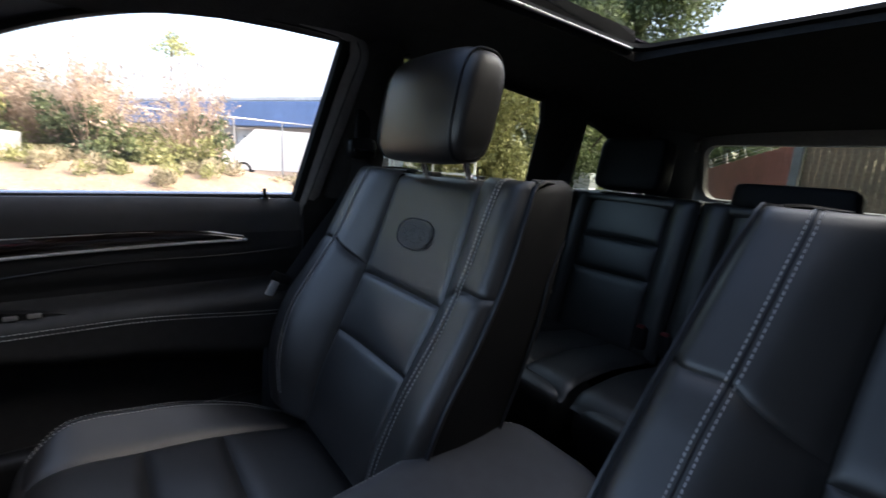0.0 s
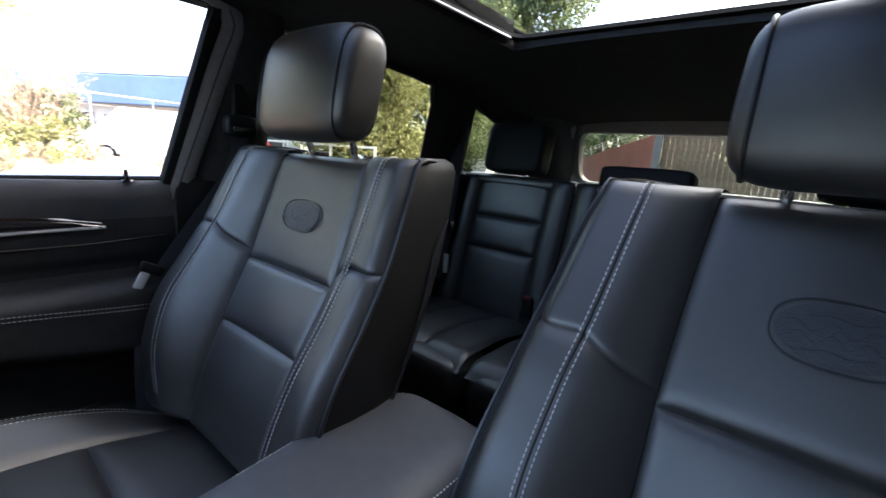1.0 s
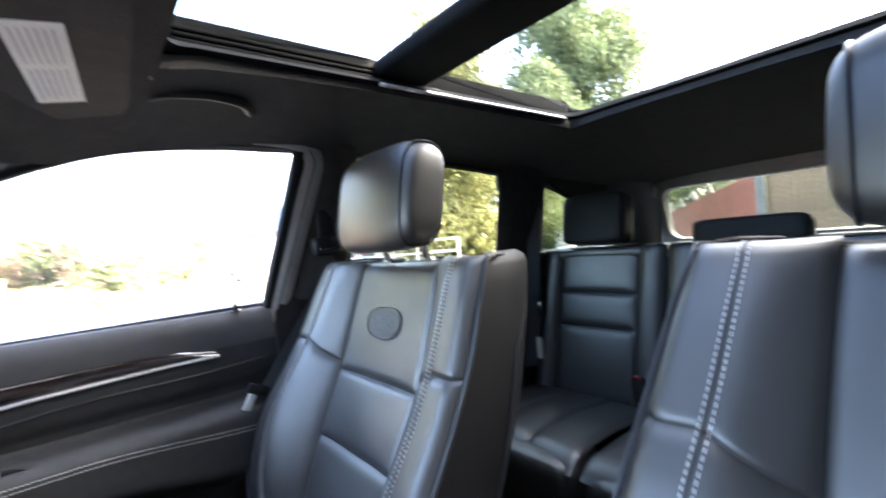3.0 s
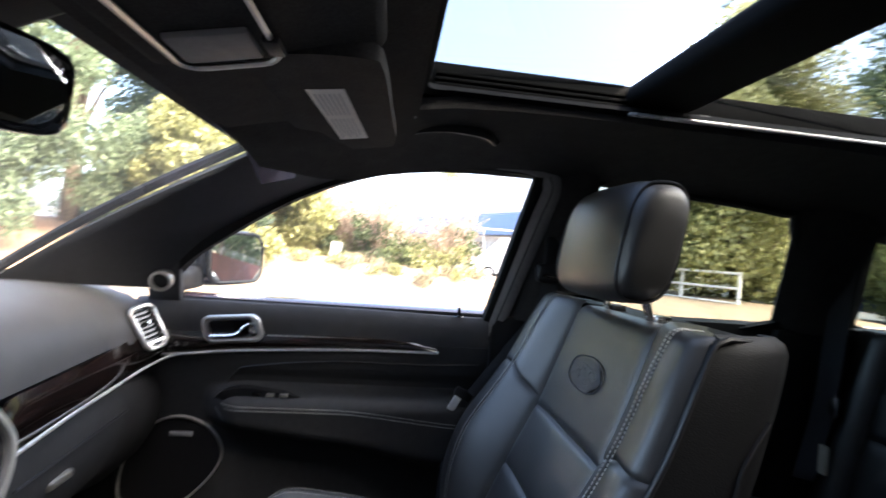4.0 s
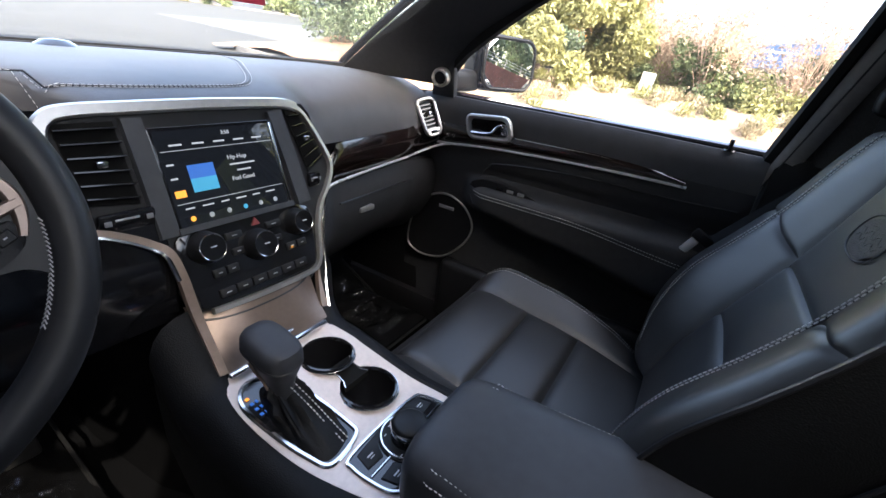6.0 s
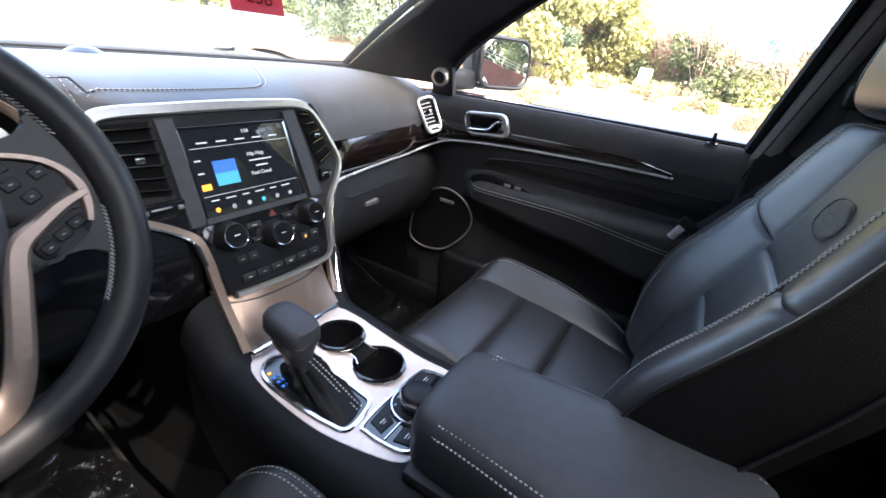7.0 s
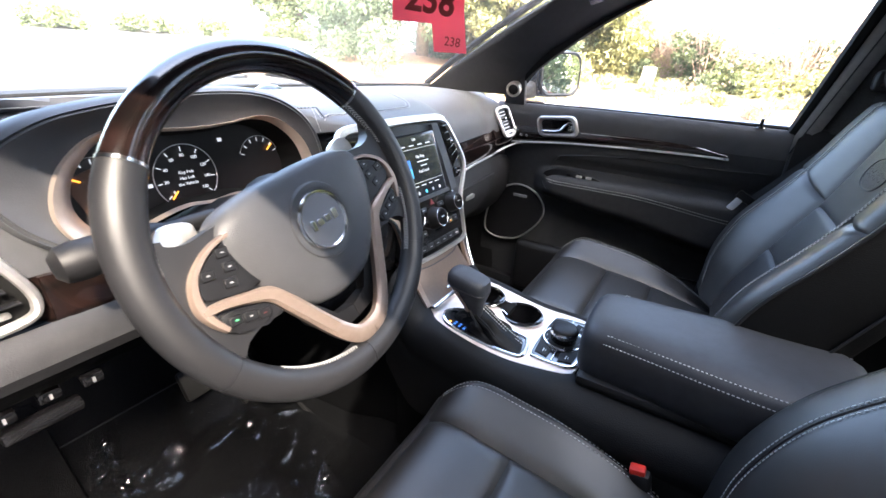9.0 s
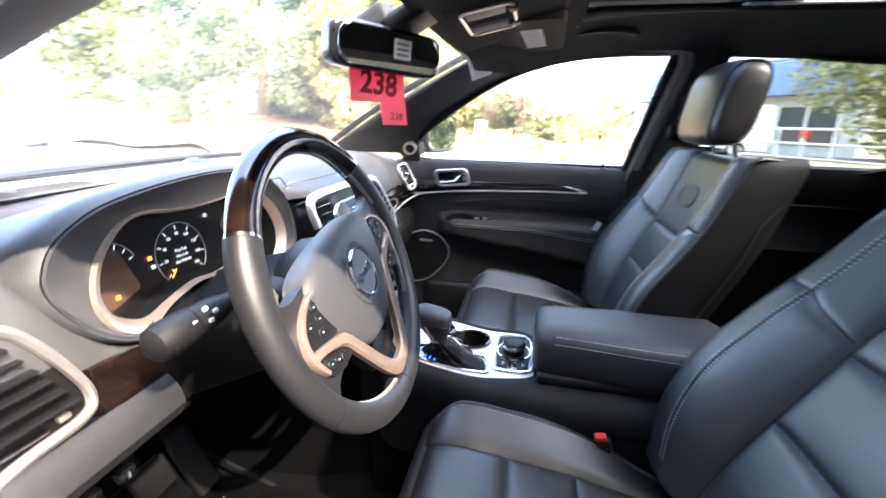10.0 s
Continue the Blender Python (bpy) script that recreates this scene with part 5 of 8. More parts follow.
def belts():
    b = thing("front_seat_belt", "dark grey seat belt hanging from the pillar", "seat belt")
    part("strap", ribbon(spline([(0.664, -0.100, 1.28), (0.662, -0.098, 1.23), (0.662, -0.073, 1.17), (0.664, -0.015, 1.09), (0.664, 0.055, 0.995), (0.662, 0.092, 0.94), (0.658, 0.115, 0.80), (0.660, 0.12, 0.62)], 8), 0.046, (0.15, 0.85, 0.5)), WEB, b)
    ring = part("belt_guide", cushion((0.655, -0.098, 1.294), (0.034, 0.072, 0.048), 4, 6), PLASTIC, b, "black belt guide")
    part("slot", box((0.638, -0.098, 1.287), (0.006, 0.05, 0.010), 0.002), GLOSS, ring)
    part("height_slider", box((0.655, -0.100, 1.34), (0.02, 0.04, 0.09), 0.008), PLASTIC, b)
    part("latch_plate", box((0.660, 0.112, 0.971), (0.010, 0.018, 0.036), 0.003, 2, Matrix.Rotation(0.5, 4, "X")), STRIP, b, "steel latch plate")
    part("latch_grip", box((0.662, 0.092, 0.992), (0.014, 0.045, 0.022), 0.005, 2, Matrix.Rotation(0.5, 4, "X")), PLASTIC, b)
    r = thing("rear_seat_belt", "black rear seat belt beside the bench", "seat belt")
    part("strap", ribbon(spline([(0.67, -0.93, 1.42), (0.665, -0.90, 1.2), (0.668, -0.88, 1.0), (0.672, -0.84, 0.80)], 6), 0.046, (0.6, 0.8, 0)), WEB, r)
    part("latch_plate", box((0.645, -0.865, 0.865), (0.022, 0.012, 0.075), 0.004), BEIGE, r, "beige plastic latch sleeve")
    part("upper_latch", box((0.655, -0.89, 1.00), (0.030, 0.012, 0.05), 0.004), CHROME, r)
    for x, y, nm in ((-0.150, 0.186, "driver"), (0.118, 0.14, "passenger")):
        k = thing("belt_buckle", "black belt buckle with a red release button", "seat belt buckle", "buckles")
        part("body", box((x, y - 0.012, 0.702), (0.034, 0.030, 0.085), 0.008, 2, Matrix.Rotation(radians(-12), 4, "X")), PLASTIC, k)
        part("button", box((x, y, 0.743), (0.028, 0.022, 0.012), 0.003, 2, Matrix.Rotation(radians(-12), 4, "X")), RED, k, "bright red release button")
        part("stalk", box((x, y - 0.02, 0.60), (0.014, 0.018, 0.14), 0.004), PLASTIC, k)
    for x in (0.20, 0.27):
        k = thing("belt_buckle", "black rear belt buckle standing from the bench", "seat belt buckle", "buckles")
        part("body", box((x, -0.83, 0.80), (0.032, 0.028, 0.07), 0.008), PLASTIC, k)
        part("button", box((x, -0.822, 0.837), (0.022, 0.018, 0.008), 0.002), RED_DIM, k, "red release button")


belts()


# ---- dashboard ----
def band_y(x):
    return 0.790 + 0.12 * max(x - 0.29, 0)


def dash_profile(x):
    """From the windscreen back to the face, at a place across."""
    base = 1.205 - 0.24 * x * x
    mid = 1 - ramp01(0.17, 0.27, abs(x - 0.008))
    e = band_y(abs(x)) - 0.035 * ramp01(0.58, 0.68, x)
    drop = 0.020 * ramp01(0.48, 0.68, x)
    side = [(base + (e - base) * f, z - drop * k) for f, z, k in ((0, 1.203, 0.2), (0.254, 1.208, 0.4), (0.509, 1.209, 0.7), (0.644, 1.205, 1.0), (0.784, 1.191, 1.0))]
    side += [(e + 0.035, 1.160 - drop * 0.6), (e + 0.014, 1.120), (e + 0.004, 1.080)]
    cen = [(base, 1.203), (base - 0.11, 1.209), (base - 0.22, 1.210), (0.91, 1.205), (0.845, 1.197), (0.80, 1.187), (0.772, 1.178), (0.756, 1.168)]
    # behind the dials the pad stops under the hood
    open_ = ramp01(-0.60, -0.55, x) * ramp01(-0.13, -0.20, x)
    under = [(base, 1.203), (base - 0.09, 1.208), (base - 0.18, 1.208), (0.99, 1.204), (0.97, 1.200), (0.96, 1.19), (0.955, 1.17), (0.95, 1.14)]
    mixed = [(a[0] * (1 - mid) + b[0] * mid, a[1] * (1 - mid) + b[1] * mid) for a, b in zip(side, cen)]
    return [Vector((x, a[0] * (1 - open_) + b[0] * open_, a[1] * (1 - open_) + b[1] * open_)) for a, b in zip(mixed, under)]


STK = basis((0.008, 0.745, 1.165), (1, 0, 0), (0, 0.347, 0.938))


def stack(x, z, w=0.0):
    """A point on the face of the centre stack."""
    return STK @ Vector((x - 0.008, (z - 1.165) / 0.938, w))


RIGHT_EDGE = [(0.140, 1.171), (0.162, 1.166), (0.174, 1.150), (0.192, 1.116), (0.206, 1.080), (0.203, 1.060), (0.190, 1.040), (0.162, 1.010), (0.146, 0.980), (0.138, 0.950), (0.133, 0.925), (0.120, 0.912), (0.095, 0.909)]
LEFT_EDGE = [(-0.150, 1.170), (-0.170, 1.162), (-0.180, 1.146), (-0.178, 1.120), (-0.176, 1.080), (-0.168, 1.050), (-0.125, 1.032), (-0.100, 1.010), (-0.092, 0.980), (-0.090, 0.950), (-0.085, 0.926), (-0.070, 0.914)]
STACK_OUTLINE = spline2(RIGHT_EDGE + LEFT_EDGE[::-1], True)


def dashboard():
    t = thing("dashboard", "black soft dashboard with satin silver and gloss wood trim", "dashboard")
    xs = list(np.linspace(-0.70, 0.71, 60))
    part("top_pad", thick(skin([spline(dash_profile(x), 3) for x in xs]), 0.012), DASH, t, "soft grained top pad")
    # stitched seam across the top pad
    def pad_z(x, y):
        row = spline(dash_profile(x), 3)
        for a, b in zip(row, row[1:]):
            if (a.y - y) * (b.y - y) <= 0 and a.y != b.y:
                return a.z + (b.z - a.z) * (y - a.y) / (b.y - a.y)
        return row[0].z
    flat = spline2([(-0.24, 0.84), (-0.17, 0.812), (-0.08, 0.803), (0.02, 0.803), (0.095, 0.806), (0.128, 0.818), (0.155, 0.852), (0.182, 0.90), (0.212, 0.955), (0.24, 1.01), (0.258, 1.07), (0.265, 1.12)])
    part("pad_seam", tube([(x, y, pad_z(x, y) + 0.0004) for x, y in flat], 0.0012, 5), PIPING, t)
    for off in (-0.0045, 0.0045):
        part("stitching", dashes([(x + off * 0.8, y - off * 0.6, pad_z(x + off * 0.8, y - off * 0.6) + 0.0008) for x, y in flat], 0.0046, 0.0018, 0.0006), STITCH, t)
    part("sensor_dome", lathe([(0.0, 0.010), (0.018, 0.008), (0.03, 0.0)], Matrix.Translation((-0.02, 1.10, 1.209)), 20), GLOSS, t)
    part("vent_slot", box((0.0, 1.155, 1.206), (0.9, 0.012, 0.004), 0.001), RUBBER, t)
    # passenger's side: wood, chrome, glovebox
    rows = []
    for x in np.linspace(0.285, 0.70, 26):
        lo, hi = 1.006 + 0.040 * ramp01(0.60, 0.70, x), 1.079 + 0.010 * ramp01(0.55, 0.70, x)
        hi -= 0.028 * ramp01(0.305, 0.285, x)
        rows.append([(x, band_y(x) - 0.010 * math.sin(math.pi * k / 7) - 0.05 * ramp01(0.62, 0.71, x), lo + (hi - lo) * k / 7) for k in range(8)])
    part("wood_trim", thick(skin(rows), 0.008), WOOD, t, "dark gloss wood panel")
    strip = [(0.168, 0.700, 0.965), (0.185, 0.715, 0.985), (0.215, 0.742, 0.998), (0.26, 0.772, 1.002), (0.32, 0.786, 1.004), (0.45, 0.804, 1.007), (0.58, 0.814, 1.012), (0.65, 0.803, 1.027), (0.69, 0.776, 1.042), (0.703, 0.75, 1.048)]
    part("chrome_strip", tube(spline([(x, y - 0.0085, z) for x, y, z in strip], 6), 0.0034, 8, up=(0, 1, 0)), STRIP, t, "bright chrome strip")
    rows = []
    for x in np.linspace(0.16, 0.715, 24):
        y = band_y(x) - 0.035 * ramp01(0.60, 0.71, x)
        b = ramp01(0.30, 0.17, x) * 0.07
        rows.append([(x, yy - b, zz) for yy, zz in ((y + 0.010, 0.999), (y - 0.004, 0.995), (y - 0.016, 0.975), (y - 0.022, 0.93), (y - 0.014, 0.88), (y + 0.02, 0.82), (y + 0.08, 0.76), (y + 0.20, 0.71))])
    # darker skin than the top pad: shade on the glovebox is in its colour
    part("glovebox", thick(skin(rows), 0.01), DOOR_SKIN, t, "black glovebox lid and knee panel")
    part("glovebox_seam", tube([(x, band_y(x) - 0.022, 0.955 - 0.03 * (x - 0.3)) for x in np.linspace(0.30, 0.66, 10)], 0.002, 5), PIPING, t)
    part("glovebox_latch", box((0.40, 0.782, 0.918), (0.05, 0.014, 0.014), 0.004), SATIN, t, "small silver latch")
    # side vent
    vm = basis((0.666, 0.804, 1.111), (0.901, -0.371, 0.224), (-0.028, 0.466, 0.884))
    shape = [(u * (1.0 + 1.2 * (v - 0.0)), v) for u, v in rounded(0.050, 0.096, 0.016, 5)]
    sv = part("side_vent", tube([vm @ Vector((u, v, 0.004)) for u, v in shape], 0.0052, 8, True), SATIN, t, "satin silver vent bezel")
    part("bezel_foot", prism(rounded(0.046, 0.018, 0.006, 3, 0, -0.040), on(vm), 0.006, 0.002), SATIN, sv)
    part("core", prism(rounded(0.048, 0.092, 0.014, 4), on(vm @ pose(0, 0, -0.02)), 0.018), GLOSS, sv)
    for k in range(7):
        part("slat", box((0, 0, 0), (0.043, 0.0028, 0.012), 0.0008, 1, vm @ pose(0, -0.024 + 0.0105 * k, 0.001, 20)), PLASTIC, sv)
    part("slider", box((0, 0, 0), (0.008, 0.012, 0.012), 0.003, 2, vm @ pose(0, 0.008, 0.005)), CHROME, sv)
    part("thumb_wheel", box((0, 0, 0), (0.020, 0.006, 0.006), 0.002, 2, vm @ pose(0, -0.040, 0.006)), GLOSS, sv)
    part("end_cap", box((0.715, 0.93, 1.07), (0.05, 0.24, 0.17), 0.015), DASH, t)


dashboard()


def center_stack():
    t = thing("center_stack", "centre stack with touch screen, vents and knobs in a satin frame", "centre stack")
    at = on(STK)
    inner = [((x - 0.008) * 0.985, (z - 1.165) / 0.938 * 0.985 - 0.002) for x, z in STACK_OUTLINE]
    part("face", prism(inner, lambda u, v, w: STK @ Vector((u, v, w - 0.030)), 0.0285, 0.003), PLASTIC, t, "dark satin plastic face")
    def bar_of(h):
        return [(-h, -0.006), (h, -0.006), (h * 1.05, 0.0), (h * 0.7, 0.004), (-h * 0.7, 0.004), (-h * 1.05, 0.0)]
    top = spline2([(-0.179, 1.118), (-0.181, 1.144), (-0.172, 1.162), (-0.150, 1.170), (-0.08, 1.172), (0.008, 1.173), (0.09, 1.172), (0.138, 1.170), (0.160, 1.164)])
    part("frame", sweep([stack(x, z, 0.003) for x, z in top], bar_of(0.0078), up=(0, -0.94, 0.35)), SATIN, t, "broad bright metal frame")
    down = spline2([(0.160, 1.164), (0.174, 1.150), (0.192, 1.116), (0.206, 1.080), (0.204, 1.060), (0.188, 1.036), (0.162, 1.008), (0.148, 0.980), (0.140, 0.950), (0.134, 0.928), (0.122, 0.914), (0.095, 0.910), (0.01, 0.910), (-0.066, 0.914)])
    part("frame_side", sweep([stack(x, z, 0.002) for x, z in down], bar_of(0.0042), up=(0, -0.94, 0.35)), SATIN, t, "bright metal frame edge")
    # screen
    sc = thing("touch_screen", "", "")
    sc.parent = t
    w, h = 0.172, 0.126
    o = Vector((0.005, -0.086, 0.0))
    part("bezel", prism(rounded(w + 0.012, h + 0.010, 0.004, 3, o.x, o.y), at, 0.0045, 0.002), GLOSS, sc)
    part("display", prism(rounded(w, h, 0.002, 2, o.x, o.y), at, 0.0052), SCREEN, sc, "lit dark display with radio menu")
    part("edge_strip", tube([STK @ Vector((w / 2 + 0.004, o.y + s * h / 2, 0.0055)) for s in (1, -1)] + [STK @ Vector((-w / 2, o.y - h / 2 - 0.003, 0.0055))], 0.0018, 6, up=(0, -1, 0)), CHROME, sc)
    def glow(name, x, y, sx, sy, mat):
        part(name, box((0, 0, 0), (sx, sy, 0.0006), 0, 1, STK @ pose(o.x + x, o.y + y, 0.0056)), mat, sc)
    glow("picture", -0.038, 0.008, 0.036, 0.018, LIT_BLUE)
    glow("picture", -0.038, -0.010, 0.036, 0.018, LIT_CYAN)
    glow("active_tab", -0.074, -0.018, 0.014, 0.009, LIT_ORANGE)
    for k, y in enumerate((0.020, 0.002)):
        glow("menu_text", -0.076, y, 0.009, 0.0022, LIT_WHITE)
    for k in range(5):
        glow("tab_text", -0.062 + 0.030 * k, 0.044, 0.016, 0.0022, LIT_WHITE)
    glow("rule", 0.0, 0.037, 0.165, 0.0007, LIT_WHITE)
    glow("rule", 0.0, -0.031, 0.165, 0.0007, LIT_WHITE)
    for k, wd in ((0, 0.040), (1, 0.0)):
        glow("song_text", 0.024, 0.010 - 0.009 * k, wd or 0.022, 0.0022, LIT_WHITE)
    for k in range(6):
        glow("control_text", -0.068 + 0.025 * k, -0.038, 0.012 + 0.004 * (k % 2), 0.0018, LIT_WHITE)
        part("menu_icon", lathe([(0.0, 0.0005), (0.0034, 0.0004), (0.0036, 0.0)], STK @ pose(o.x - 0.068 + 0.026 * k, o.y - 0.052, 0.0054), 14), LIT_ORANGE if k == 0 else LIT_CYAN if k == 3 else PRINT_PALE, sc)
    wr = lambda x, y: STK @ pose(o.x + x, o.y + y, 0.0057)
    lettering("Hip-Hop", 0.0085, wr(0.018, 0.020), "song_text", LIT_WHITE, sc)
    lettering("Feel Good", 0.0085, wr(0.020, -0.010), "song_text", LIT_WHITE, sc)
    lettering("3:58", 0.0075, wr(0.010, 0.055), "clock_text", LIT_WHITE, sc)
    # vents beside the screen
    for quad in ([(-0.168, 1.158), (-0.108, 1.158), (-0.108, 1.066), (-0.160, 1.073)], [(0.136, 1.160), (0.160, 1.158), (0.192, 1.082), (0.156, 1.064)]):
        v = part("center_vent", prism([(x - 0.008, (z - 1.165) / 0.938) for x, z in quad], at, 0.0012), MATTE, t, "black air vent with level slats")
        for k in range(6):
            f = (k + 0.5) / 6
            a = Vector((*quad[0], 0)).lerp(Vector((*quad[3], 0)), f)
            b = Vector((*quad[1], 0)).lerp(Vector((*quad[2], 0)), f)
            p, q = stack(a.x, a.y, 0.004), stack(b.x, b.y, 0.004)
            part("slat", sweep([p, q], [(-0.004, -0.0014), (0.005, -0.0008), (0.005, 0.0008), (-0.004, 0.0014)], up=(0, 0.35, 0.94)), GLOSS, v)
        mx, mz = sum(x for x, _ in quad) / 4, sum(z for _, z in quad) / 4
        part("vane_tab", box(stack(mx, mz, 0.009), (0.012, 0.008, 0.008), 0.002), CHROME, v)
    for s, x0, wd in ((-1, -0.128, 0.062), (1, 0.162, 0.024)):
        pod = part("vent_dial", box(stack(x0, 1.051, 0.002), (wd, 0.010, 0.024), 0.004), GLOSS, t, "gloss black vent control")
        part("vent_mark", box(stack(x0 - 0.002, 1.053, 0.010), (wd * 0.42, 0.002, 0.0025), 0.0008), SATIN, pod)
        for k in (-1, 1):
            part("vent_sign", box(stack(x0 + k * wd * 0.36, 1.051, 0.009), (wd * 0.12, 0.002, 0.006), 0.0005), PRINT, pod)
    for a, b, hw in (((-0.089, 1.160), (-0.088, 1.020), 0.0135), ((0.116, 1.160), (0.130, 1.020), 0.0150)):
        part("screen_flank", sweep([stack(*a, 0.001), stack((a[0] + b[0]) / 2, (a[1] + b[1]) / 2, 0.003), stack(*b, 0.002)], [(-hw, -0.004), (hw, -0.004), (hw * 0.85, 0.004), (-hw * 0.85, 0.004)], up=(0, -0.94, 0.35)), PILLAR, t, "dark grey satin flank")
    part("shelf", sweep([stack(x, 1.0235, 0.003) for x in (-0.078, 0.01, 0.105)], [(-0.004, -0.006), (0.004, -0.006), (0.004, 0.006), (-0.004, 0.006)], up=(0, -0.94, 0.35)), PILLAR, t)
    # climate panel
    cp = thing("climate_panel", "", "")
    cp.parent = t
    part("panel", prism([(x - 0.008, (z - 1.165) / 0.938) for x, z in spline2([(-0.080, 1.018), (0.01, 1.022), (0.122, 1.018), (0.132, 0.985), (0.122, 0.930), (0.10, 0.919), (-0.062, 0.920), (-0.078, 0.932), (-0.086, 0.975)], True)], at, 0.004, 0.002), GLOSS, cp, "gloss black control panel")
    for name, x, z, r in (("left_knob", -0.052, 0.997, 0.0215), ("right_knob", 0.102, 0.995, 0.0205), ("volume_knob", 0.026, 0.980, 0.0225)):
        m = STK @ pose(x - 0.008, (z - 1.165) / 0.938, 0.003)
        k = part(name, lathe([(r + 0.002, 0.0), (r, 0.010), (r * 0.92, 0.020), (r * 0.86, 0.0225)], m, 28), PLASTIC, cp, "black ribbed knob")
        part("ring", lathe([(r * 0.86, 0.0222), (r * 0.84, 0.0236), (r * 0.81, 0.0232)], m, 28), CHROME, k, "chrome ring")
        part("cap", lathe([(r * 0.81, 0.0232), (0.0, 0.0236)], m, 24), GLOSS, k)
        part("mark", box((0, 0, 0), (r * 0.4, 0.0013, 0.0006), 0, 1, m @ pose(0, 0.001, 0.0246)), WHITE_MARK, k)
    def button(x, z, sx, sz, mat=PLASTIC, mark=True):
        x, z = x * 0.93 + 0.016, z - 0.006
        b = part("button", box((0, 0, 0), (sx, sz, 0.005), 0.0015, 2, STK @ pose(x - 0.008, (z - 1.165) / 0.938, 0.005)), mat, cp)
        if mark:
            part("mark", box((0, 0, 0), (sx * 0.30, 0.0012, 0.0006), 0, 1, STK @ pose(x - 0.008, (z - 1.165) / 0.938, 0.0078)), PRINT_PALE, b)
    for k in range(6):
        button(-0.060 + 0.028 * k, 0.938, 0.024, 0.013)
    for k in range(2):
        button(-0.064 + 0.022 * k, 0.966, 0.018, 0.012)
        button(0.070 + 0.022 * k, 0.968, 0.018, 0.012)
    button(-0.026, 1.008, 0.026, 0.010)
    button(0.046, 1.008, 0.026, 0.010)
    button(-0.026, 0.986, 0.018, 0.010)
    button(0.046, 0.986, 0.018, 0.010)
    part("warning_button", prism([(-0.007, -0.005), (0.007, -0.005), (0.0, 0.007)], on(STK @ pose(0.030 - 0.008, (1.012 - 1.165) / 0.938, 0.004)), 0.003), RED_DIM, cp, "red hazard triangle")
    part("heat_light", box((0, 0, 0), (0.004, 0.002, 0.0006), 0, 1, STK @ pose(0.080 - 0.008, (0.960 - 1.165) / 0.938, 0.008)), LIT_ORANGE, cp)
    # champagne apron that flows into the console
    rows = []
    for k in range(13):
        f = k / 12
        z = 0.912 - 0.072 * f
        w = 0.106 - 0.010 * ramp01(0, 0.8, f)
        y = 0.652 - 0.046 * f
        rows.append([(0.018 - 0.010 * f + w * u, y + 0.035 * abs(u) ** 3 * (1 - f), z + 0.004 * abs(u) ** 4 * (1 - f)) for u in np.linspace(-1, 1, 15)])
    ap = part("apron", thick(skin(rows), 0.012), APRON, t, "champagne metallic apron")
    part("apron_groove", tube([(0.018 + (0.104) * u, 0.6425 + 0.027 * abs(u) ** 3 - 0.0006, 0.897 + 0.004 * abs(u) ** 4) for u in np.linspace(-0.97, 0.97, 15)], 0.0016, 5), PIPING, ap)
    left = [(-0.27, 0.716, 1.046), (-0.21, 0.710, 1.047), (-0.165, 0.700, 1.043), (-0.137, 0.695, 1.032), (-0.111, 0.689, 1.016), (-0.097, 0.682, 1.002), (-0.091, 0.671, 0.97), (-0.089, 0.661, 0.935), (-0.087, 0.648, 0.90), (-0.086, 0.628, 0.865), (-0.088, 0.608, 0.84)]
    right = [(0.202, 0.712, 1.050), (0.178, 0.702, 1.012), (0.158, 0.685, 0.965), (0.146, 0.668, 0.915), (0.128, 0.645, 0.88), (0.113, 0.622, 0.850)]
    for s, flank in ((-1, left), (1, right)):
        hw = 0.006 if s < 0 else 0.009
        part("flank", sweep(spline(flank, 5), [(-hw, -0.005), (hw, -0.005), (hw, 0.004), (-hw, 0.005)], up=(0, -0.94, 0.35)), CHAMPAGNE, t, "champagne metallic side flank")
        part("flank_edge", tube([Vector(p) + Vector((s * 0.006, -0.005, 0)) for p in spline(flank[:7] if s < 0 else flank, 5)], 0.003, 6), CHROME, t, "bright metal edge")
    part("side_panel", thick(skin([[(x, y, z) for y, z in ((0.705, 1.040), (0.694, 1.00), (0.690, 0.95), (0.70, 0.90))] for x in np.linspace(-0.30, -0.092, 8)]), 0.008), GLOSS, t, "gloss black panel beside the column")
    part("panel_seam", tube([(x, 0.689, 0.985) for x in np.linspace(-0.28, -0.10, 6)], 0.0012, 5), SATIN, t)
    part("tunnel_cover", loft([[(0.012 + x * w, y, z) for x, z in ((-1, 0.47), (-1, zt), (1, zt), (1, 0.47))] for y, w, zt in ((0.645, 0.098, 0.82), (0.72, 0.105, 0.92), (0.80, 0.13, 1.02), (1.25, 0.17, 1.05))]), CARPET, t)
    part("body_core", box((0.008, 0.86, 1.06), (0.30, 0.20, 0.20), 0.02), PLASTIC, t)


center_stack()

CL = basis((-0.374, 0.800, 1.135), (1, 0, 0), (0, 0.15, 1))


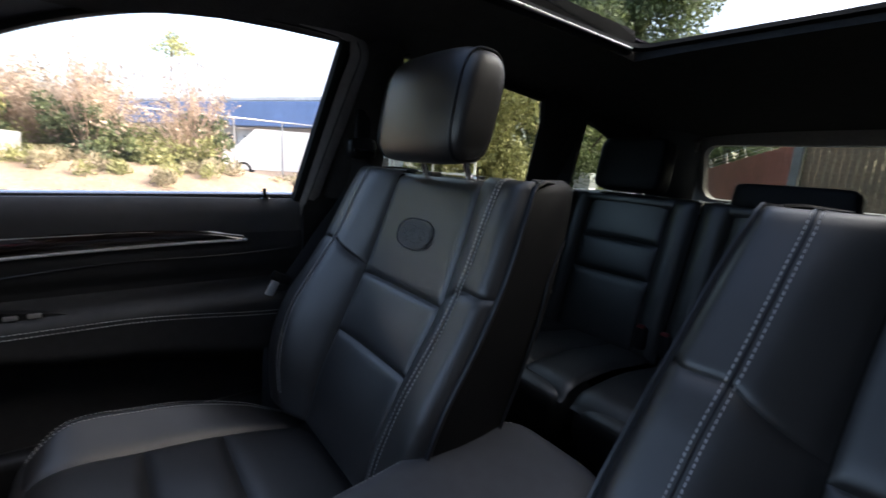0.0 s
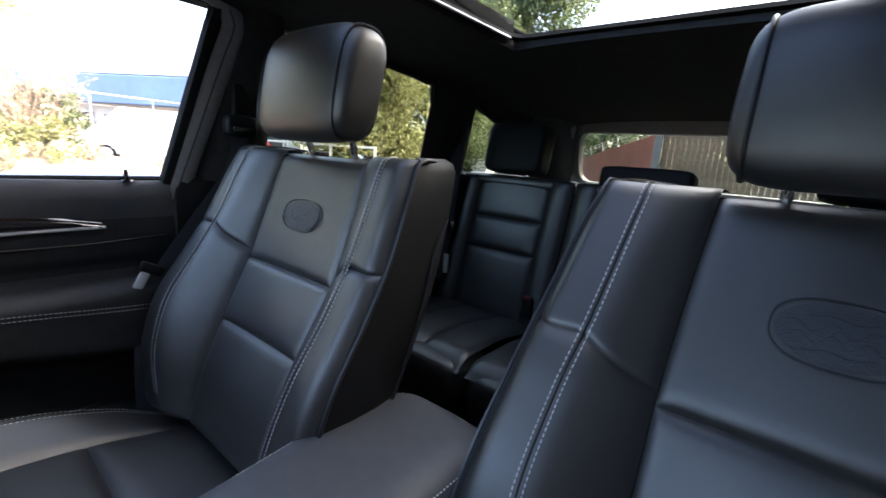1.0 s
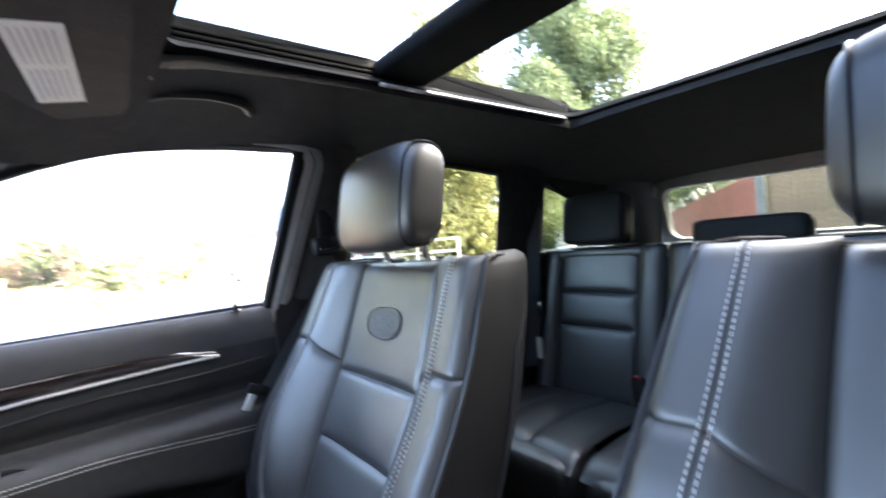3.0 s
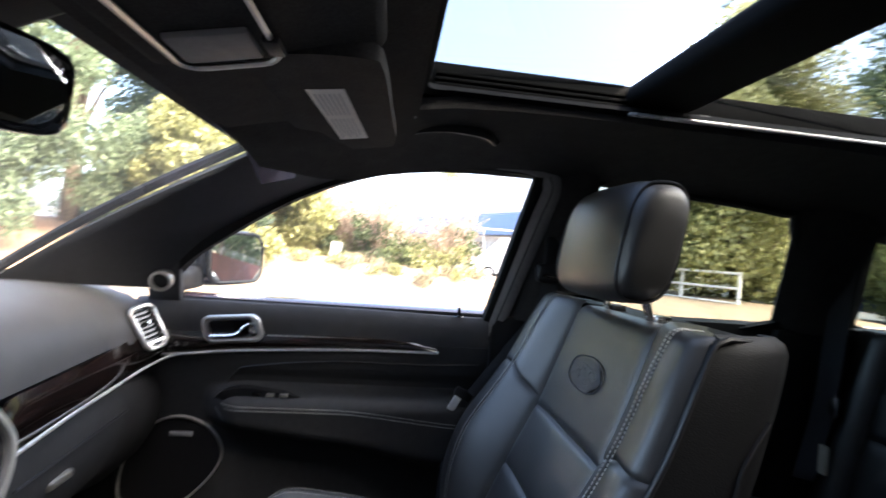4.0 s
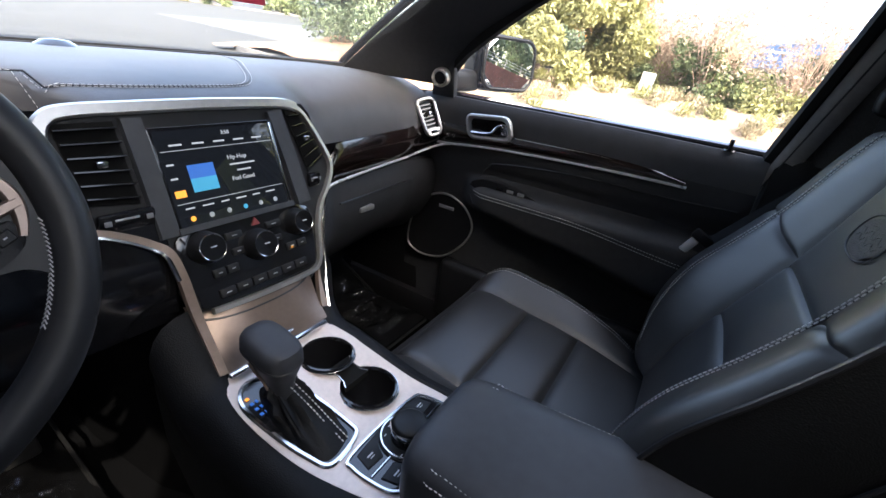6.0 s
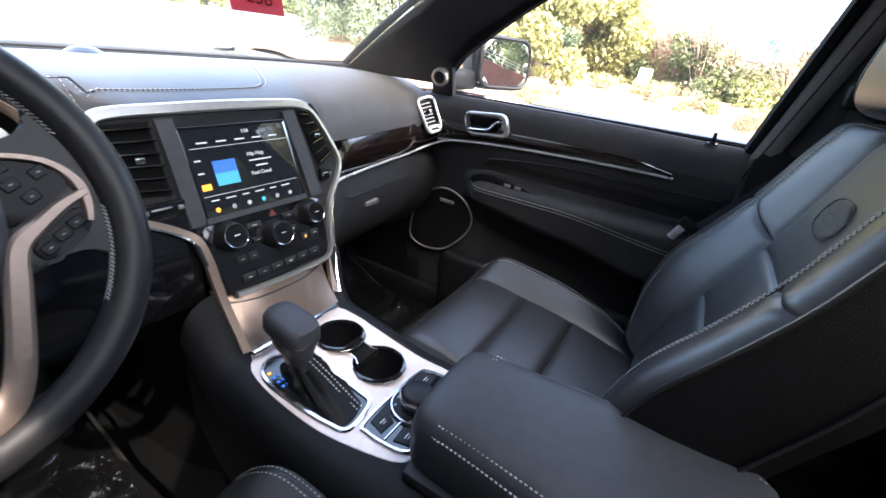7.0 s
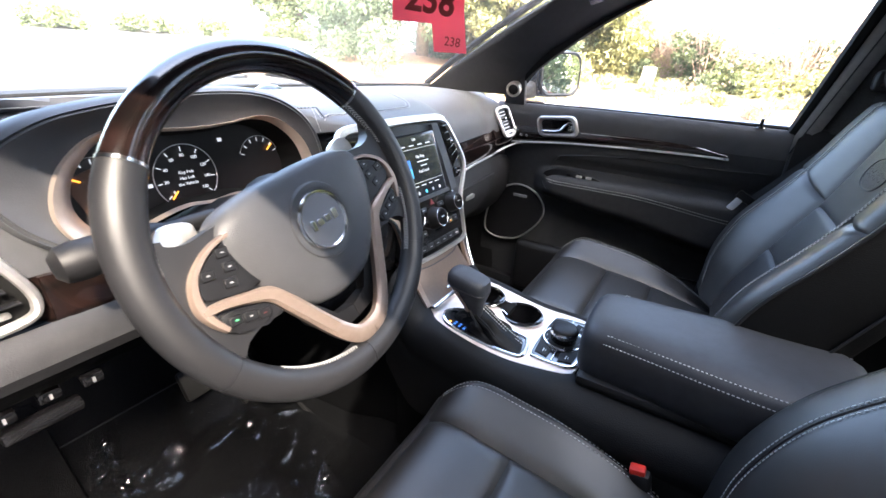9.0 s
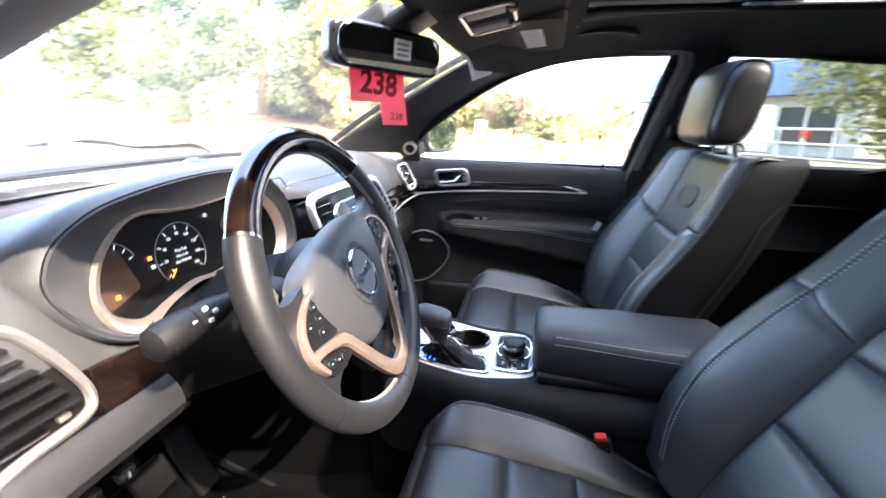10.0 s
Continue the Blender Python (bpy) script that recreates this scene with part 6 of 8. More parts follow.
def instruments():
    t = thing("instrument_cluster", "hooded instrument cluster with three dials and a bronze rim", "instrument cluster")
    half = [(0.0, 0.056), (0.045, 0.058), (0.09, 0.063), (0.125, 0.055), (0.156, 0.031), (0.172, 0.004), (0.176, -0.025), (0.163, -0.053), (0.139, -0.067), (0.12, -0.066), (0.089, -0.051), (0.042, -0.041), (0.0, -0.044)]
    out = spline2(half + [(-x, y) for x, y in reversed(half[1:-1])], True)
    ring = lambda f, w: [CL @ Vector((u * f, v * f + (f - 1) * 0.004, w)) for u, v in out]
    def lobe(depth, shrink):
        return [CL @ Vector((u * (1 - shrink * k), v * (1 - shrink * k), 0.010 - depth * k)) for u, v in out for k in (0.35 + 0.65 * ramp01(-0.08, -0.16, u),)]
    rim = skin([ring(1.030, 0.002), ring(1.026, 0.010), ring(1.010, 0.0145), lobe(-0.002, 0.030), lobe(0.011, 0.090), lobe(0.028, 0.140)], closed_v=True)
    part("rim", rim, BRONZE, t, "bronze metallic rim")
    part("recess", skin([lobe(0.028, 0.140), [CL @ Vector((u * 0.86, v * 0.86, -0.038)) for u, v in out]], closed_v=True), MATTE, t)
    part("dial_plate", prism([(u * 0.93, v * 0.93) for u, v in out], on(CL @ pose(0, 0, -0.040)), 0.004), DIAL, t, "dark dial plate")
    flat = CL @ pose(0, 0, -0.035)
    for x, r, nm in ((-0.010, 0.044, "speedometer"), (-0.116, 0.036, "rev_counter"), (0.112, 0.036, "fuel_gauge")):
        g = thing(nm, "", "")
        g.parent = t
        mid = nm == "speedometer"
        c = flat @ pose(x, -0.008 if mid else -0.002, 0)
        if nm == "rev_counter":
            # brown patch whose colour stands in for the lit glow of this dial
            part("warm_field", prism(rounded(0.050, 0.060, 0.006, 3), on(c @ pose(0.0, -0.008, 0, 0, 0, 18)), 0.0006), DIAL_WARM, g)
        a0, a1 = (-40, 220) if mid else (20, 160)
        arc = [c @ Vector((r * math.cos(radians(a)), r * math.sin(radians(a)), 0.002)) for a in np.linspace(a0, a1, 40)]
        part("scale_ring", tube(arc, 0.0007 if mid else 0.0005, 5, up=(0, -1, 0)), PRINT_PALE, g)
        for k in range(9 if mid else 7):
            a = radians(a1 + (a0 - a1) * k / (8 if mid else 6))
            part("tick", box((0, 0, 0), (0.006, 0.0012, 0.0005), 0, 1, c @ pose(r * 0.86 * math.cos(a), r * 0.86 * math.sin(a), 0.002, 0, 0, math.degrees(a))), LIT_WHITE, g)
            if mid:
                lettering(str(20 * k), 0.0062, c @ pose(r * 0.66 * math.cos(a), r * 0.66 * math.sin(a), 0.002), "number", LIT_WHITE, g)
        na = radians(225 if mid else 150 if nm == "rev_counter" else 40)
        part("needle", box((0, 0, 0), (0.014, 0.0022, 0.001), 0.0004, 1, c @ pose(r * 0.72 * math.cos(na), r * 0.72 * math.sin(na), 0.003, 0, 0, math.degrees(na))), LIT_ORANGE, g, "lit orange needle")
    for k, words in enumerate(("Key Fob", "Has Left", "the Vehicle")):
        lettering(words, 0.0062, flat @ pose(-0.010, -0.002 - 0.008 * k, 0.002), "message", LIT_WHITE, t)
    for x, y, mat in ((-0.062, 0.0, LIT_ORANGE), (-0.060, -0.012, LIT_WHITE), (-0.118, -0.032, LIT_ORANGE), (0.05, 0.035, LIT_WHITE)):
        part("warning_light", box((0, 0, 0), (0.006, 0.005, 0.0006), 0, 1, flat @ pose(x, y, 0.002)), mat, t)
    # hood over the dials
    arch = [(-0.136, -0.076), (-0.175, -0.060), (-0.205, -0.034), (-0.224, -0.005), (-0.230, 0.014), (-0.228, 0.029), (-0.214, 0.051), (-0.186, 0.069), (-0.146, 0.083), (-0.07, 0.094), (0.021, 0.099), (0.09, 0.094), (0.14, 0.076), (0.174, 0.046), (0.190, 0.005), (0.188, -0.040), (0.162, -0.074)]
    arch = spline2(arch)
    inner = [min(out, key=lambda q: (q[0] - u * 0.86) ** 2 + (q[1] - v * 0.86) ** 2) for u, v in arch]
    rows, cone = [], []
    for (u, v), (a, b) in zip(arch, inner):
        k = 0.027
        lip = CL @ Vector((u, v, k))
        cone.append([CL @ Vector((a * 1.01, b * 1.01, 0.006)), CL @ Vector((a * 0.5 + u * 0.5, b * 0.5 + v * 0.5, 0.011)), CL @ Vector((u * 0.985, v * 0.985, k - 0.002))])
        rows.append([CL @ Vector((u * 0.985, v * 0.985, k - 0.003)), lip, CL @ Vector((u * 1.02, v * 1.03 + 0.001, k - 0.004)), CL @ Vector((u * 1.045, v * 1.04 + 0.004, k - 0.016)), CL @ Vector((u * 1.07, v * 1.02 + 0.004, -0.01)), CL @ Vector((u * 1.09, v * 0.96 + 0.002, -0.07)),
                     CL @ Vector((u * 1.12, min(v * 0.9, 0.074), -0.15)), CL @ Vector((u * 1.15, min(v * 0.75, 0.056), -0.26))])
    part("inner_cone", thick(skin(cone), 0.003), DASH, t, "soft black funnel round the dials")
    part("hood", thick(skin(rows), 0.004), DASH, t, "soft black cluster hood")


instruments()


def driver_side_dash():
    t = thing("lower_dash", "black lower dashboard with wood band, vent and switches", "dashboard")
    rows = []
    for x in np.linspace(-0.735, -0.510, 16):
        hi = 1.066 - 0.008 * ramp01(-0.58, -0.51, x)
        back = 0.026 * ramp01(-0.582, -0.600, x)
        rows.append([(x, y, z) for y, z in ((0.776 + back, hi + 0.002), (0.766 + back, hi), (0.759 + back, 1.040), (0.756 + back, 1.016))])
    part("wood_trim", thick(skin(rows), 0.008), WOOD, t, "dark gloss wood band")
    part("chrome_strip", tube([(x, 0.753, 1.012) for x in np.linspace(-0.735, -0.510, 6)], 0.0022, 6), GLOSS, t)
    rows = []
    for x in np.linspace(-0.74, -0.512, 16):
        rows.append([(x, y, z) for y, z in ((0.762, 1.010), (0.755, 1.006), (0.749, 0.996), (0.746, 0.985), (0.751, 0.975), (0.78, 0.966), (0.90, 0.950))])
    part("knee_panel", thick(skin(rows), 0.01), DOOR_SKIN, t, "soft knee panel under the wheel")
    part("knee_seam", tube([(-0.585, 0.7535, 1.005), (-0.583, 0.747, 0.985), (-0.582, 0.7445, 0.985)], 0.0014, 5, up=(1, 0, 0)), PIPING, t)
    # soft surface between the vent and the cluster's funnel
    rows = []
    for x in np.linspace(-0.74, -0.49, 18):
        hi = 1.185 - 0.125 * ramp01(-0.625, -0.52, x)
        lo = 1.067 - 0.008 * ramp01(-0.58, -0.51, x)
        rows.append([(x, 0.772, lo), (x, 0.774, max(lo + (hi - lo) * 0.35, lo + 0.002)), (x, 0.782, max(lo + (hi - lo) * 0.7, lo + 0.004)), (x, 0.81, max(hi, lo + 0.006)), (x, 0.90, max(hi, lo + 0.008) + 0.01)])
    part("upper_face", thick(skin(rows), 0.006), DASH, t, "soft dash face beside the dials")
    # black surround of the column
    part("column_surround", thick(skin([[(x, y, z) for y, z in ((0.80, 1.065), (0.785, 1.04), (0.780, 1.00), (0.79, 0.95), (0.86, 0.92))] for x in np.linspace(-0.515, -0.20, 10)]), 0.008), MATTE, t, "black recess round the steering column")
    # far vent with its bezel
    q = spline2([(-0.742, 1.142), (-0.67, 1.141), (-0.640, 1.134), (-0.619, 1.108), (-0.599, 1.066), (-0.595, 1.043), (-0.606, 1.030), (-0.65, 1.026), (-0.742, 1.026)], True)
    v = part("end_vent", prism(q, lambda u, w, d: Vector((u, 0.780 + (w - 1.08) * 0.18 - d, w)), 0.008), MATTE, t, "black end vent")
    part("bezel", tube([(u, 0.768 + (w - 1.08) * 0.18, w) for u, w in q], 0.0055, 8, True, up=(0, 1, 0)), SATIN, v, "satin silver vent bezel")
    for k in range(6):
        z = 1.050 + 0.0140 * k
        x1 = -0.606 - 0.0075 * k
        part("slat", box(((-0.742 + x1) / 2, 0.768 + (z - 1.08) * 0.18, z), (x1 + 0.742, 0.014, 0.0022), 0.0008), PLASTIC, v)
    part("vent_slider", box((-0.665, 0.760, 1.038), (0.055, 0.006, 0.004), 0.0015), CHROME, v)
    part("vent_wheel", box((-0.622, 0.762, 1.040), (0.012, 0.008, 0.006), 0.002), SATIN, v)
    part("end_cap", box((-0.748, 0.92, 1.07), (0.03, 0.32, 0.22), 0.015), DASH, t)
    part("under_panel", box((-0.45, 0.89, 0.925), (0.56, 0.18, 0.02), 0.008), MATTE, t)
    # light switch and hood release below
    for x, z in ((-0.65, 0.925), (-0.61, 0.928), (-0.57, 0.924)):
        part("lower_switch", box((x, 0.775, z), (0.022, 0.012, 0.014), 0.003), GLOSS, t)
        part("switch_mark", box((x, 0.7685, z), (0.003, 0.002, 0.007), 0.0005), PRINT, t)
    part("release_lever", box((-0.62, 0.785, 0.895), (0.075, 0.02, 0.016), 0.005, 2), GLOSS, t)
    # steering column
    c = thing("steering_column", "black steering column shroud with stalks", "steering column")
    part("shroud", loft([[CW @ Vector((u * a + 0.0, v * b - 0.015, -d)) for u, v in rounded(0.15, 0.11, 0.035, 4)] for d, a, b in ((0.035, 0.75, 0.75), (0.05, 0.95, 0.95), (0.09, 1.0, 1.0), (0.16, 1.05, 1.1), (0.26, 1.1, 1.2))]), PLASTIC, c)
    axis = (Vector((-0.588, 0.684, 1.105)), Vector((-0.450, 0.668, 1.118)))
    aim = (axis[0] - axis[1]).normalized()
    sm = aim.to_track_quat("Z", "Y").to_matrix().to_4x4()
    sm.translation = axis[1]
    st = part("left_stalk", lathe([(0.0, 0.0), (0.009, 0.0), (0.0100, 0.05), (0.0150, 0.066), (0.0165, 0.098)], sm, 18), PLASTIC, c, "black indicator stalk")
    part("stalk_end", lathe([(0.0168, 0.099), (0.0182, 0.102), (0.0190, 0.128), (0.0170, 0.140), (0.010, 0.146), (0.0, 0.147)], sm, 20), PLASTIC, st)
    for k, (a, d) in enumerate(((0.5, 0.082), (0.1, 0.090), (0.9, 0.090), (0.5, 0.108))):
        q = axis[1] + aim * d + Vector((0, -0.0168 * math.cos(a), 0.0168 * math.sin(a)))
        part("stalk_mark", box(q, (0.006, 0.003, 0.004), 0.0006), WHITE_MARK, st)
    for s in (-1, 1):
        blade = spline2([(0.100, 0.052), (0.122, 0.060), (0.134, 0.055), (0.139, 0.043), (0.133, 0.030), (0.117, 0.032), (0.102, 0.038)], True)
        part("shift_paddle", prism([(s * x, y) for x, y in blade], on(CW @ pose(0, 0, -0.034)), 0.007, 0.0025, 3), SATIN, c, "pale silver shift paddle")
    part("key_collar", lathe([(0.0, 0.008), (0.014, 0.008), (0.017, 0.0)], basis((-0.30, 0.664, 1.02), (1, 0, 0), (0, 0.2, 1)), 18), GLOSS, c)


CW0 = basis((-0.400, 0.573, 1.123), (1, 0, 0), (0, 0.38, 0.925))
CW = CW0 @ pose(0, 0, 0, 0, 0, 12)
driver_side_dash()


def steering_wheel():
    t = thing("steering_wheel", "black leather steering wheel with gloss wood top and champagne spokes", "steering wheel")
    R = 0.1765

    def arc(a0, a1, n, r0, mat, name, label=""):
        path = [CW @ Vector((R * math.cos(radians(a)), R * math.sin(radians(a)) * 0.985, 0)) for a in np.linspace(a0, a1, n)]
        rings = []
        for a, p in zip(np.linspace(a0, a1, n), path):
            e = (CW.to_3x3() @ Vector((math.cos(radians(a)), math.sin(radians(a)), 0))).normalized()
            w = (CW.to_3x3() @ Vector((0, 0, 1))).normalized()
            swell = r0 * (1 + 0.10 * math.exp(-((a - 150) / 14) ** 2) + 0.10 * math.exp(-((a - 30) / 14) ** 2))
            rings.append([p + e * (swell * 1.02 * math.cos(b)) + w * (swell * 0.90 * math.sin(b)) for b in np.linspace(0, 2 * math.pi, 18, endpoint=False)])
        return part(name, loft(rings), mat, t, label)
    arc(36, 138, 48, 0.0165, WOOD, "wood_rim", "dark gloss wood rim section")
    cuts = [138, 205, 262, 320, 396]
    for a, b in zip(cuts, cuts[1:]):
        arc(a + 0.6, b - 0.6, max(int((b - a) / 2), 8), 0.0168, RIM, "leather_rim", "black leather rim section")
    arc(139, 395, 100, 0.0162, PIPING, "rim_core")
    for a in (36, 138):
        arc(a - 0.5, a + 0.5, 3, 0.0171, CHROME, "trim_ring", "thin chrome ring")
    for a0, a1 in ((-44, -12), (12, 35), (140, 170), (222, 258)):
        for lift, flip in ((0.001, 1), (0.0046, -1)):
            n = int(abs(a1 - a0) * 0.75)
            bms = []
            for k in range(n):
                q = []
                for f in (0.0, 1.0):
                    g = radians(a0 + (a1 - a0) * (k + 0.15 + 0.8 * f) / n)
                    w = lift + flip * (f - 0.5) * 0.0030
                    rr = R - 0.0172 * math.sqrt(max(1 - (w / 0.0155) ** 2, 0.1))
                    q.append(CW @ Vector((rr * math.cos(g), rr * math.sin(g) * 0.985, w)))
                bms.append(tube(q, 0.00065, 5))
            part("lacing", join(*bms), STITCH, t, "pale cross lacing inside the rim")
    # hub
    half = [(0.0, 0.057), (0.045, 0.056), (0.085, 0.050), (0.104, 0.037), (0.107, 0.016), (0.098, -0.018), (0.078, -0.052), (0.050, -0.080), (0.024, -0.090), (0.0, -0.092)]
    hub = spline2(half + [(-x, y) for x, y in reversed(half[1:-1])], True)
    rows = []
    for f, w in ((1.0, -0.022), (1.01, -0.006), (0.99, 0.002), (0.94, 0.0075), (0.84, 0.0115), (0.68, 0.0145), (0.48, 0.0165), (0.25, 0.017), (0.0, 0.017)):
        rows.append([CW @ Vector((u * f, v * f - 0.004 * (1 - f), w)) for u, v in hub])
    h = part("airbag_cover", skin(rows, closed_v=True), DASH, t, "soft black airbag cover")
    eb = CW @ pose(0.002, -0.006, 0.0172)
    part("badge_recess", lathe([(0.043, -0.002), (0.041, 0.0012), (0.036, 0.0015), (0.034, 0.0005)], eb, 40), DASH, h)
    part("badge_disc", lathe([(0.0, 0.0018), (0.029, 0.0016), (0.0295, 0.0)], eb, 40), PRINT, h, "round grey badge disc")
    part("badge_ring", lathe([(0.0285, 0.0016), (0.0300, 0.0034), (0.0320, 0.0036), (0.0335, 0.001)], eb, 40), CHROME, h, "chrome badge ring")
    for x, w, hh in ((-0.017, 0.006, 0.012), (-0.0065, 0.009, 0.008), (0.0045, 0.009, 0.008), (0.0160, 0.008, 0.012)):
        part("badge_bar", box((0, 0, 0), (w, hh, 0.002), 0.0008, 1, eb @ pose(x, 0.0, 0.0028)), CHROME, h, "plain chrome badge shape")
    # spokes with button pods
    for s in (-1, 1):
        arm = [(0.066, 0.040), (0.100, 0.042), (0.128, 0.041), (0.146, 0.050), (0.158, 0.074), (0.172, 0.060), (0.176, 0.0), (0.170, -0.056), (0.156, -0.080), (0.142, -0.074), (0.130, -0.064), (0.108, -0.059), (0.078, -0.056)]
        part("spoke", prism([(s * x, y) for x, y in spline2(arm, True)], on(CW @ pose(0, 0, -0.014)), 0.0165, 0.003, 2), RIM, t, "leather covered side spoke")
        up = spline2([(0.080, 0.028), (0.116, 0.023), (0.136, 0.011), (0.143, -0.003), (0.139, -0.010), (0.095, -0.024), (0.078, -0.010)], True)
        low = spline2([(0.139, -0.027), (0.115, -0.035), (0.096, -0.044), (0.099, -0.057), (0.120, -0.056), (0.141, -0.045)], True)
        for outline, keys in ((up, ((0.108, 0.020), (0.090, 0.006), (0.109, 0.006), (0.130, 0.009), (0.116, -0.007))), (low, ((0.131, -0.038), (0.118, -0.043), (0.105, -0.049)))):
            pod = part("button_pod", prism([(s * x, y) for x, y in outline], on(CW @ pose(0, 0, -0.001)), 0.0075, 0.002), PLASTIC, t, "black button pod")
            for n, (bx, by) in enumerate(keys):
                b = part("button", box((0, 0, 0), (0.0125, 0.0095, 0.0025), 0.001, 1, CW @ pose(s * bx, by, 0.0068, 0, 0, s * 14)), PLASTIC, pod)
                lit = outline is low and s < 0
                part("mark", box((0, 0, 0), (0.0028, 0.0011, 0.0005), 0, 1, CW @ pose(s * bx, by, 0.0083, 0, 0, s * 14)), LIT_GREEN if lit and n == 0 else RED_DIM if lit and n == 2 else PRINT_PALE, b)
        def band(name, path, lo):
            pts = spline([(x, y, w) for x, y, w in path], 5)
            rings = []
            for i, p in enumerate(pts):
                d = pts[min(i + 1, len(pts) - 1)] - pts[max(i - 1, 0)]
                side = Vector((-d.y, d.x)).normalized() * p.z
                rings.append([CW @ Vector((s * (p.x + side.x * a), p.y + side.y * a, lo + h)) for a, h in ((-1, -0.006), (1, -0.006), (1, 0.001), (0.6, 0.004), (-0.6, 0.004), (-1, 0.001))])
            return part(name, loft(rings), CHAMPAGNE, t, "champagne metallic spoke trim")
        band("pod_trim", ((0.088, 0.0310, 0.0022), (0.104, 0.0305, 0.0025), (0.120, 0.0265, 0.0028), (0.138, 0.0155, 0.0036), (0.147, 0.002, 0.0046), (0.150, -0.013, 0.0055), (0.147, -0.028, 0.0045), (0.141, -0.041, 0.0030)), 0.005)
        band("spoke_trim", ((0.151, -0.017, 0.0040), (0.132, -0.0205, 0.0050), (0.108, -0.0295, 0.0060), (0.088, -0.040, 0.0080), (0.073, -0.065, 0.0088), (0.053, -0.102, 0.0092), (0.037, -0.128, 0.0098), (0.020, -0.145, 0.0105), (0.0, -0.149, 0.0105)), 0.006)
        part("spoke_back", prism([(s * x, y) for x, y in ((0.05, -0.075), (0.070, -0.06), (0.060, -0.10), (0.035, -0.132), (0.0, -0.134), (0.0, -0.115), (0.028, -0.112))], on(CW @ pose(0, 0, -0.022)), 0.016, 0.002), PLASTIC, t)
    part("lower_rim_pad", box((0, 0, 0), (0.10, 0.022, 0.018), 0.006, 2, CW @ pose(0, -0.164, -0.006)), RIM, t)
    part("hub_back", lathe([(0.055, 0.0), (0.06, -0.03), (0.05, -0.06)], CW @ pose(0, 0, -0.015), 24), PLASTIC, t)


steering_wheel()


# ---- overhead things ----
def overhead():
    v = thing("sun_visor", "black fabric sun visor folded up with a white label", "sun visor")
    out = spline2([(0.115, 0.448), (0.082, 0.40), (0.074, 0.325), (0.10, 0.308), (0.25, 0.300), (0.41, 0.296), (0.45, 0.33), (0.485, 0.40), (0.435, 0.443), (0.32, 0.456), (0.20, 0.468)], True)
    lift = lambda u, v, w: Vector((u, v, 1.506 + 0.02 * (0.40 - v) + w))
    part("board", prism(out, lift, 0.018, 0.005), HEADLINER, v)
    quad = [Vector((*p, 0)) for p in ((0.175, 0.402), (0.404, 0.387), (0.379, 0.340), (0.161, 0.355))]
    def spot(a, b):
        return quad[0].lerp(quad[1], a).lerp(quad[3].lerp(quad[2], a), b)
    def slip(name, a0, a1, b0, b1, d, mat, parent, label=""):
        pts = [spot(a, b) for a, b in ((a0, b0), (a1, b0), (a1, b1), (a0, b1))]
        return part(name, prism([(p.x, p.y) for p in pts], lambda u, v, w: lift(u, v, -d - w), 0.0006), mat, parent, label)
    lab = slip("warning_label", 0, 1, 0, 1, 0.0004, PAPER, v, "white paper warning label")
    for k in range(6):
        slip("label_bar", 0.06, 0.42, 0.14 + 0.13 * k, 0.18 + 0.13 * k, 0.0011, PRINT_PALE, lab)
        slip("label_bar", 0.50, 0.94 - 0.05 * (k % 2), 0.14 + 0.13 * k, 0.18 + 0.13 * k, 0.0011, PRINT_PALE, lab)
    part("pivot_rod", tube([(0.43, 0.445, 1.512), (0.47, 0.45, 1.515)], 0.006, 8), PLASTIC, v)
    c = thing("visor_clip", "small pale visor clip on the roof lining", "clip")
    part("clip_body", cushion((0.405, 0.268, 1.560), (0.044, 0.016, 0.014), 4, 5), PRINT, c)
    g = thing("grab_handle", "black folding grab handle above the door", "grab handle")
    path = spline([(0.520, 0.290, 1.570), (0.502, 0.275, 1.556), (0.458, 0.245, 1.556), (0.442, 0.185, 1.558), (0.455, 0.125, 1.556), (0.498, 0.100, 1.556), (0.515, 0.085, 1.570)], 6)
    part("grip", sweep(path, circle(0.010, 10, 0.007)), PLASTIC, g)
    for y in (0.285, 0.090):
        part("mount", box((0.515, y, 1.568), (0.022, 0.04, 0.016), 0.006), PLASTIC, g)
    o = thing("overhead_console", "dark overhead console with map lights", "overhead console")
    part("housing", box((0.0, 0.42, 1.522), (0.20, 0.23, 0.036), 0.014, 3, Matrix.Rotation(radians(-12), 4, "X")), HEADLINER, o)
    for s in (-1, 1):
        part("map_light", box((s * 0.055, 0.455, 1.494), (0.05, 0.07, 0.008), 0.003, 2, Matrix.Rotation(radians(-12), 4, "X")), GREY_TRIM, o, "pale map light lens")
        part("light_switch", box((s * 0.055, 0.405, 1.500), (0.03, 0.016, 0.008), 0.003), PLASTIC, o)
    part("lamp_frame", tube([(x, 0.45 + y, 1.4915 - y * 0.21) for x, y in rounded(0.18, 0.09, 0.02, 4)], 0.003, 6, True), SATIN, o)
    h = thing("coat_hook", "small black coat hook on the roof lining", "hook")
    part("hook", cushion((0.52, -0.42, 1.578), (0.05, 0.02, 0.015), 4, 5), PLASTIC, h)
    # inside mirror
    m = thing("rear_view_mirror", "black inside mirror with a printed sticker on its glass", "mirror")
    mm = basis((-0.062, 0.632, 1.432), (0.84, -0.54, -0.02), (0.02, -0.10, 1))
    sh = part("housing", moved(cushion((0, 0, 0), (0.252, 0.078, 0.042), 6, 10), mm), GLOSS, m, "gloss black mirror housing")
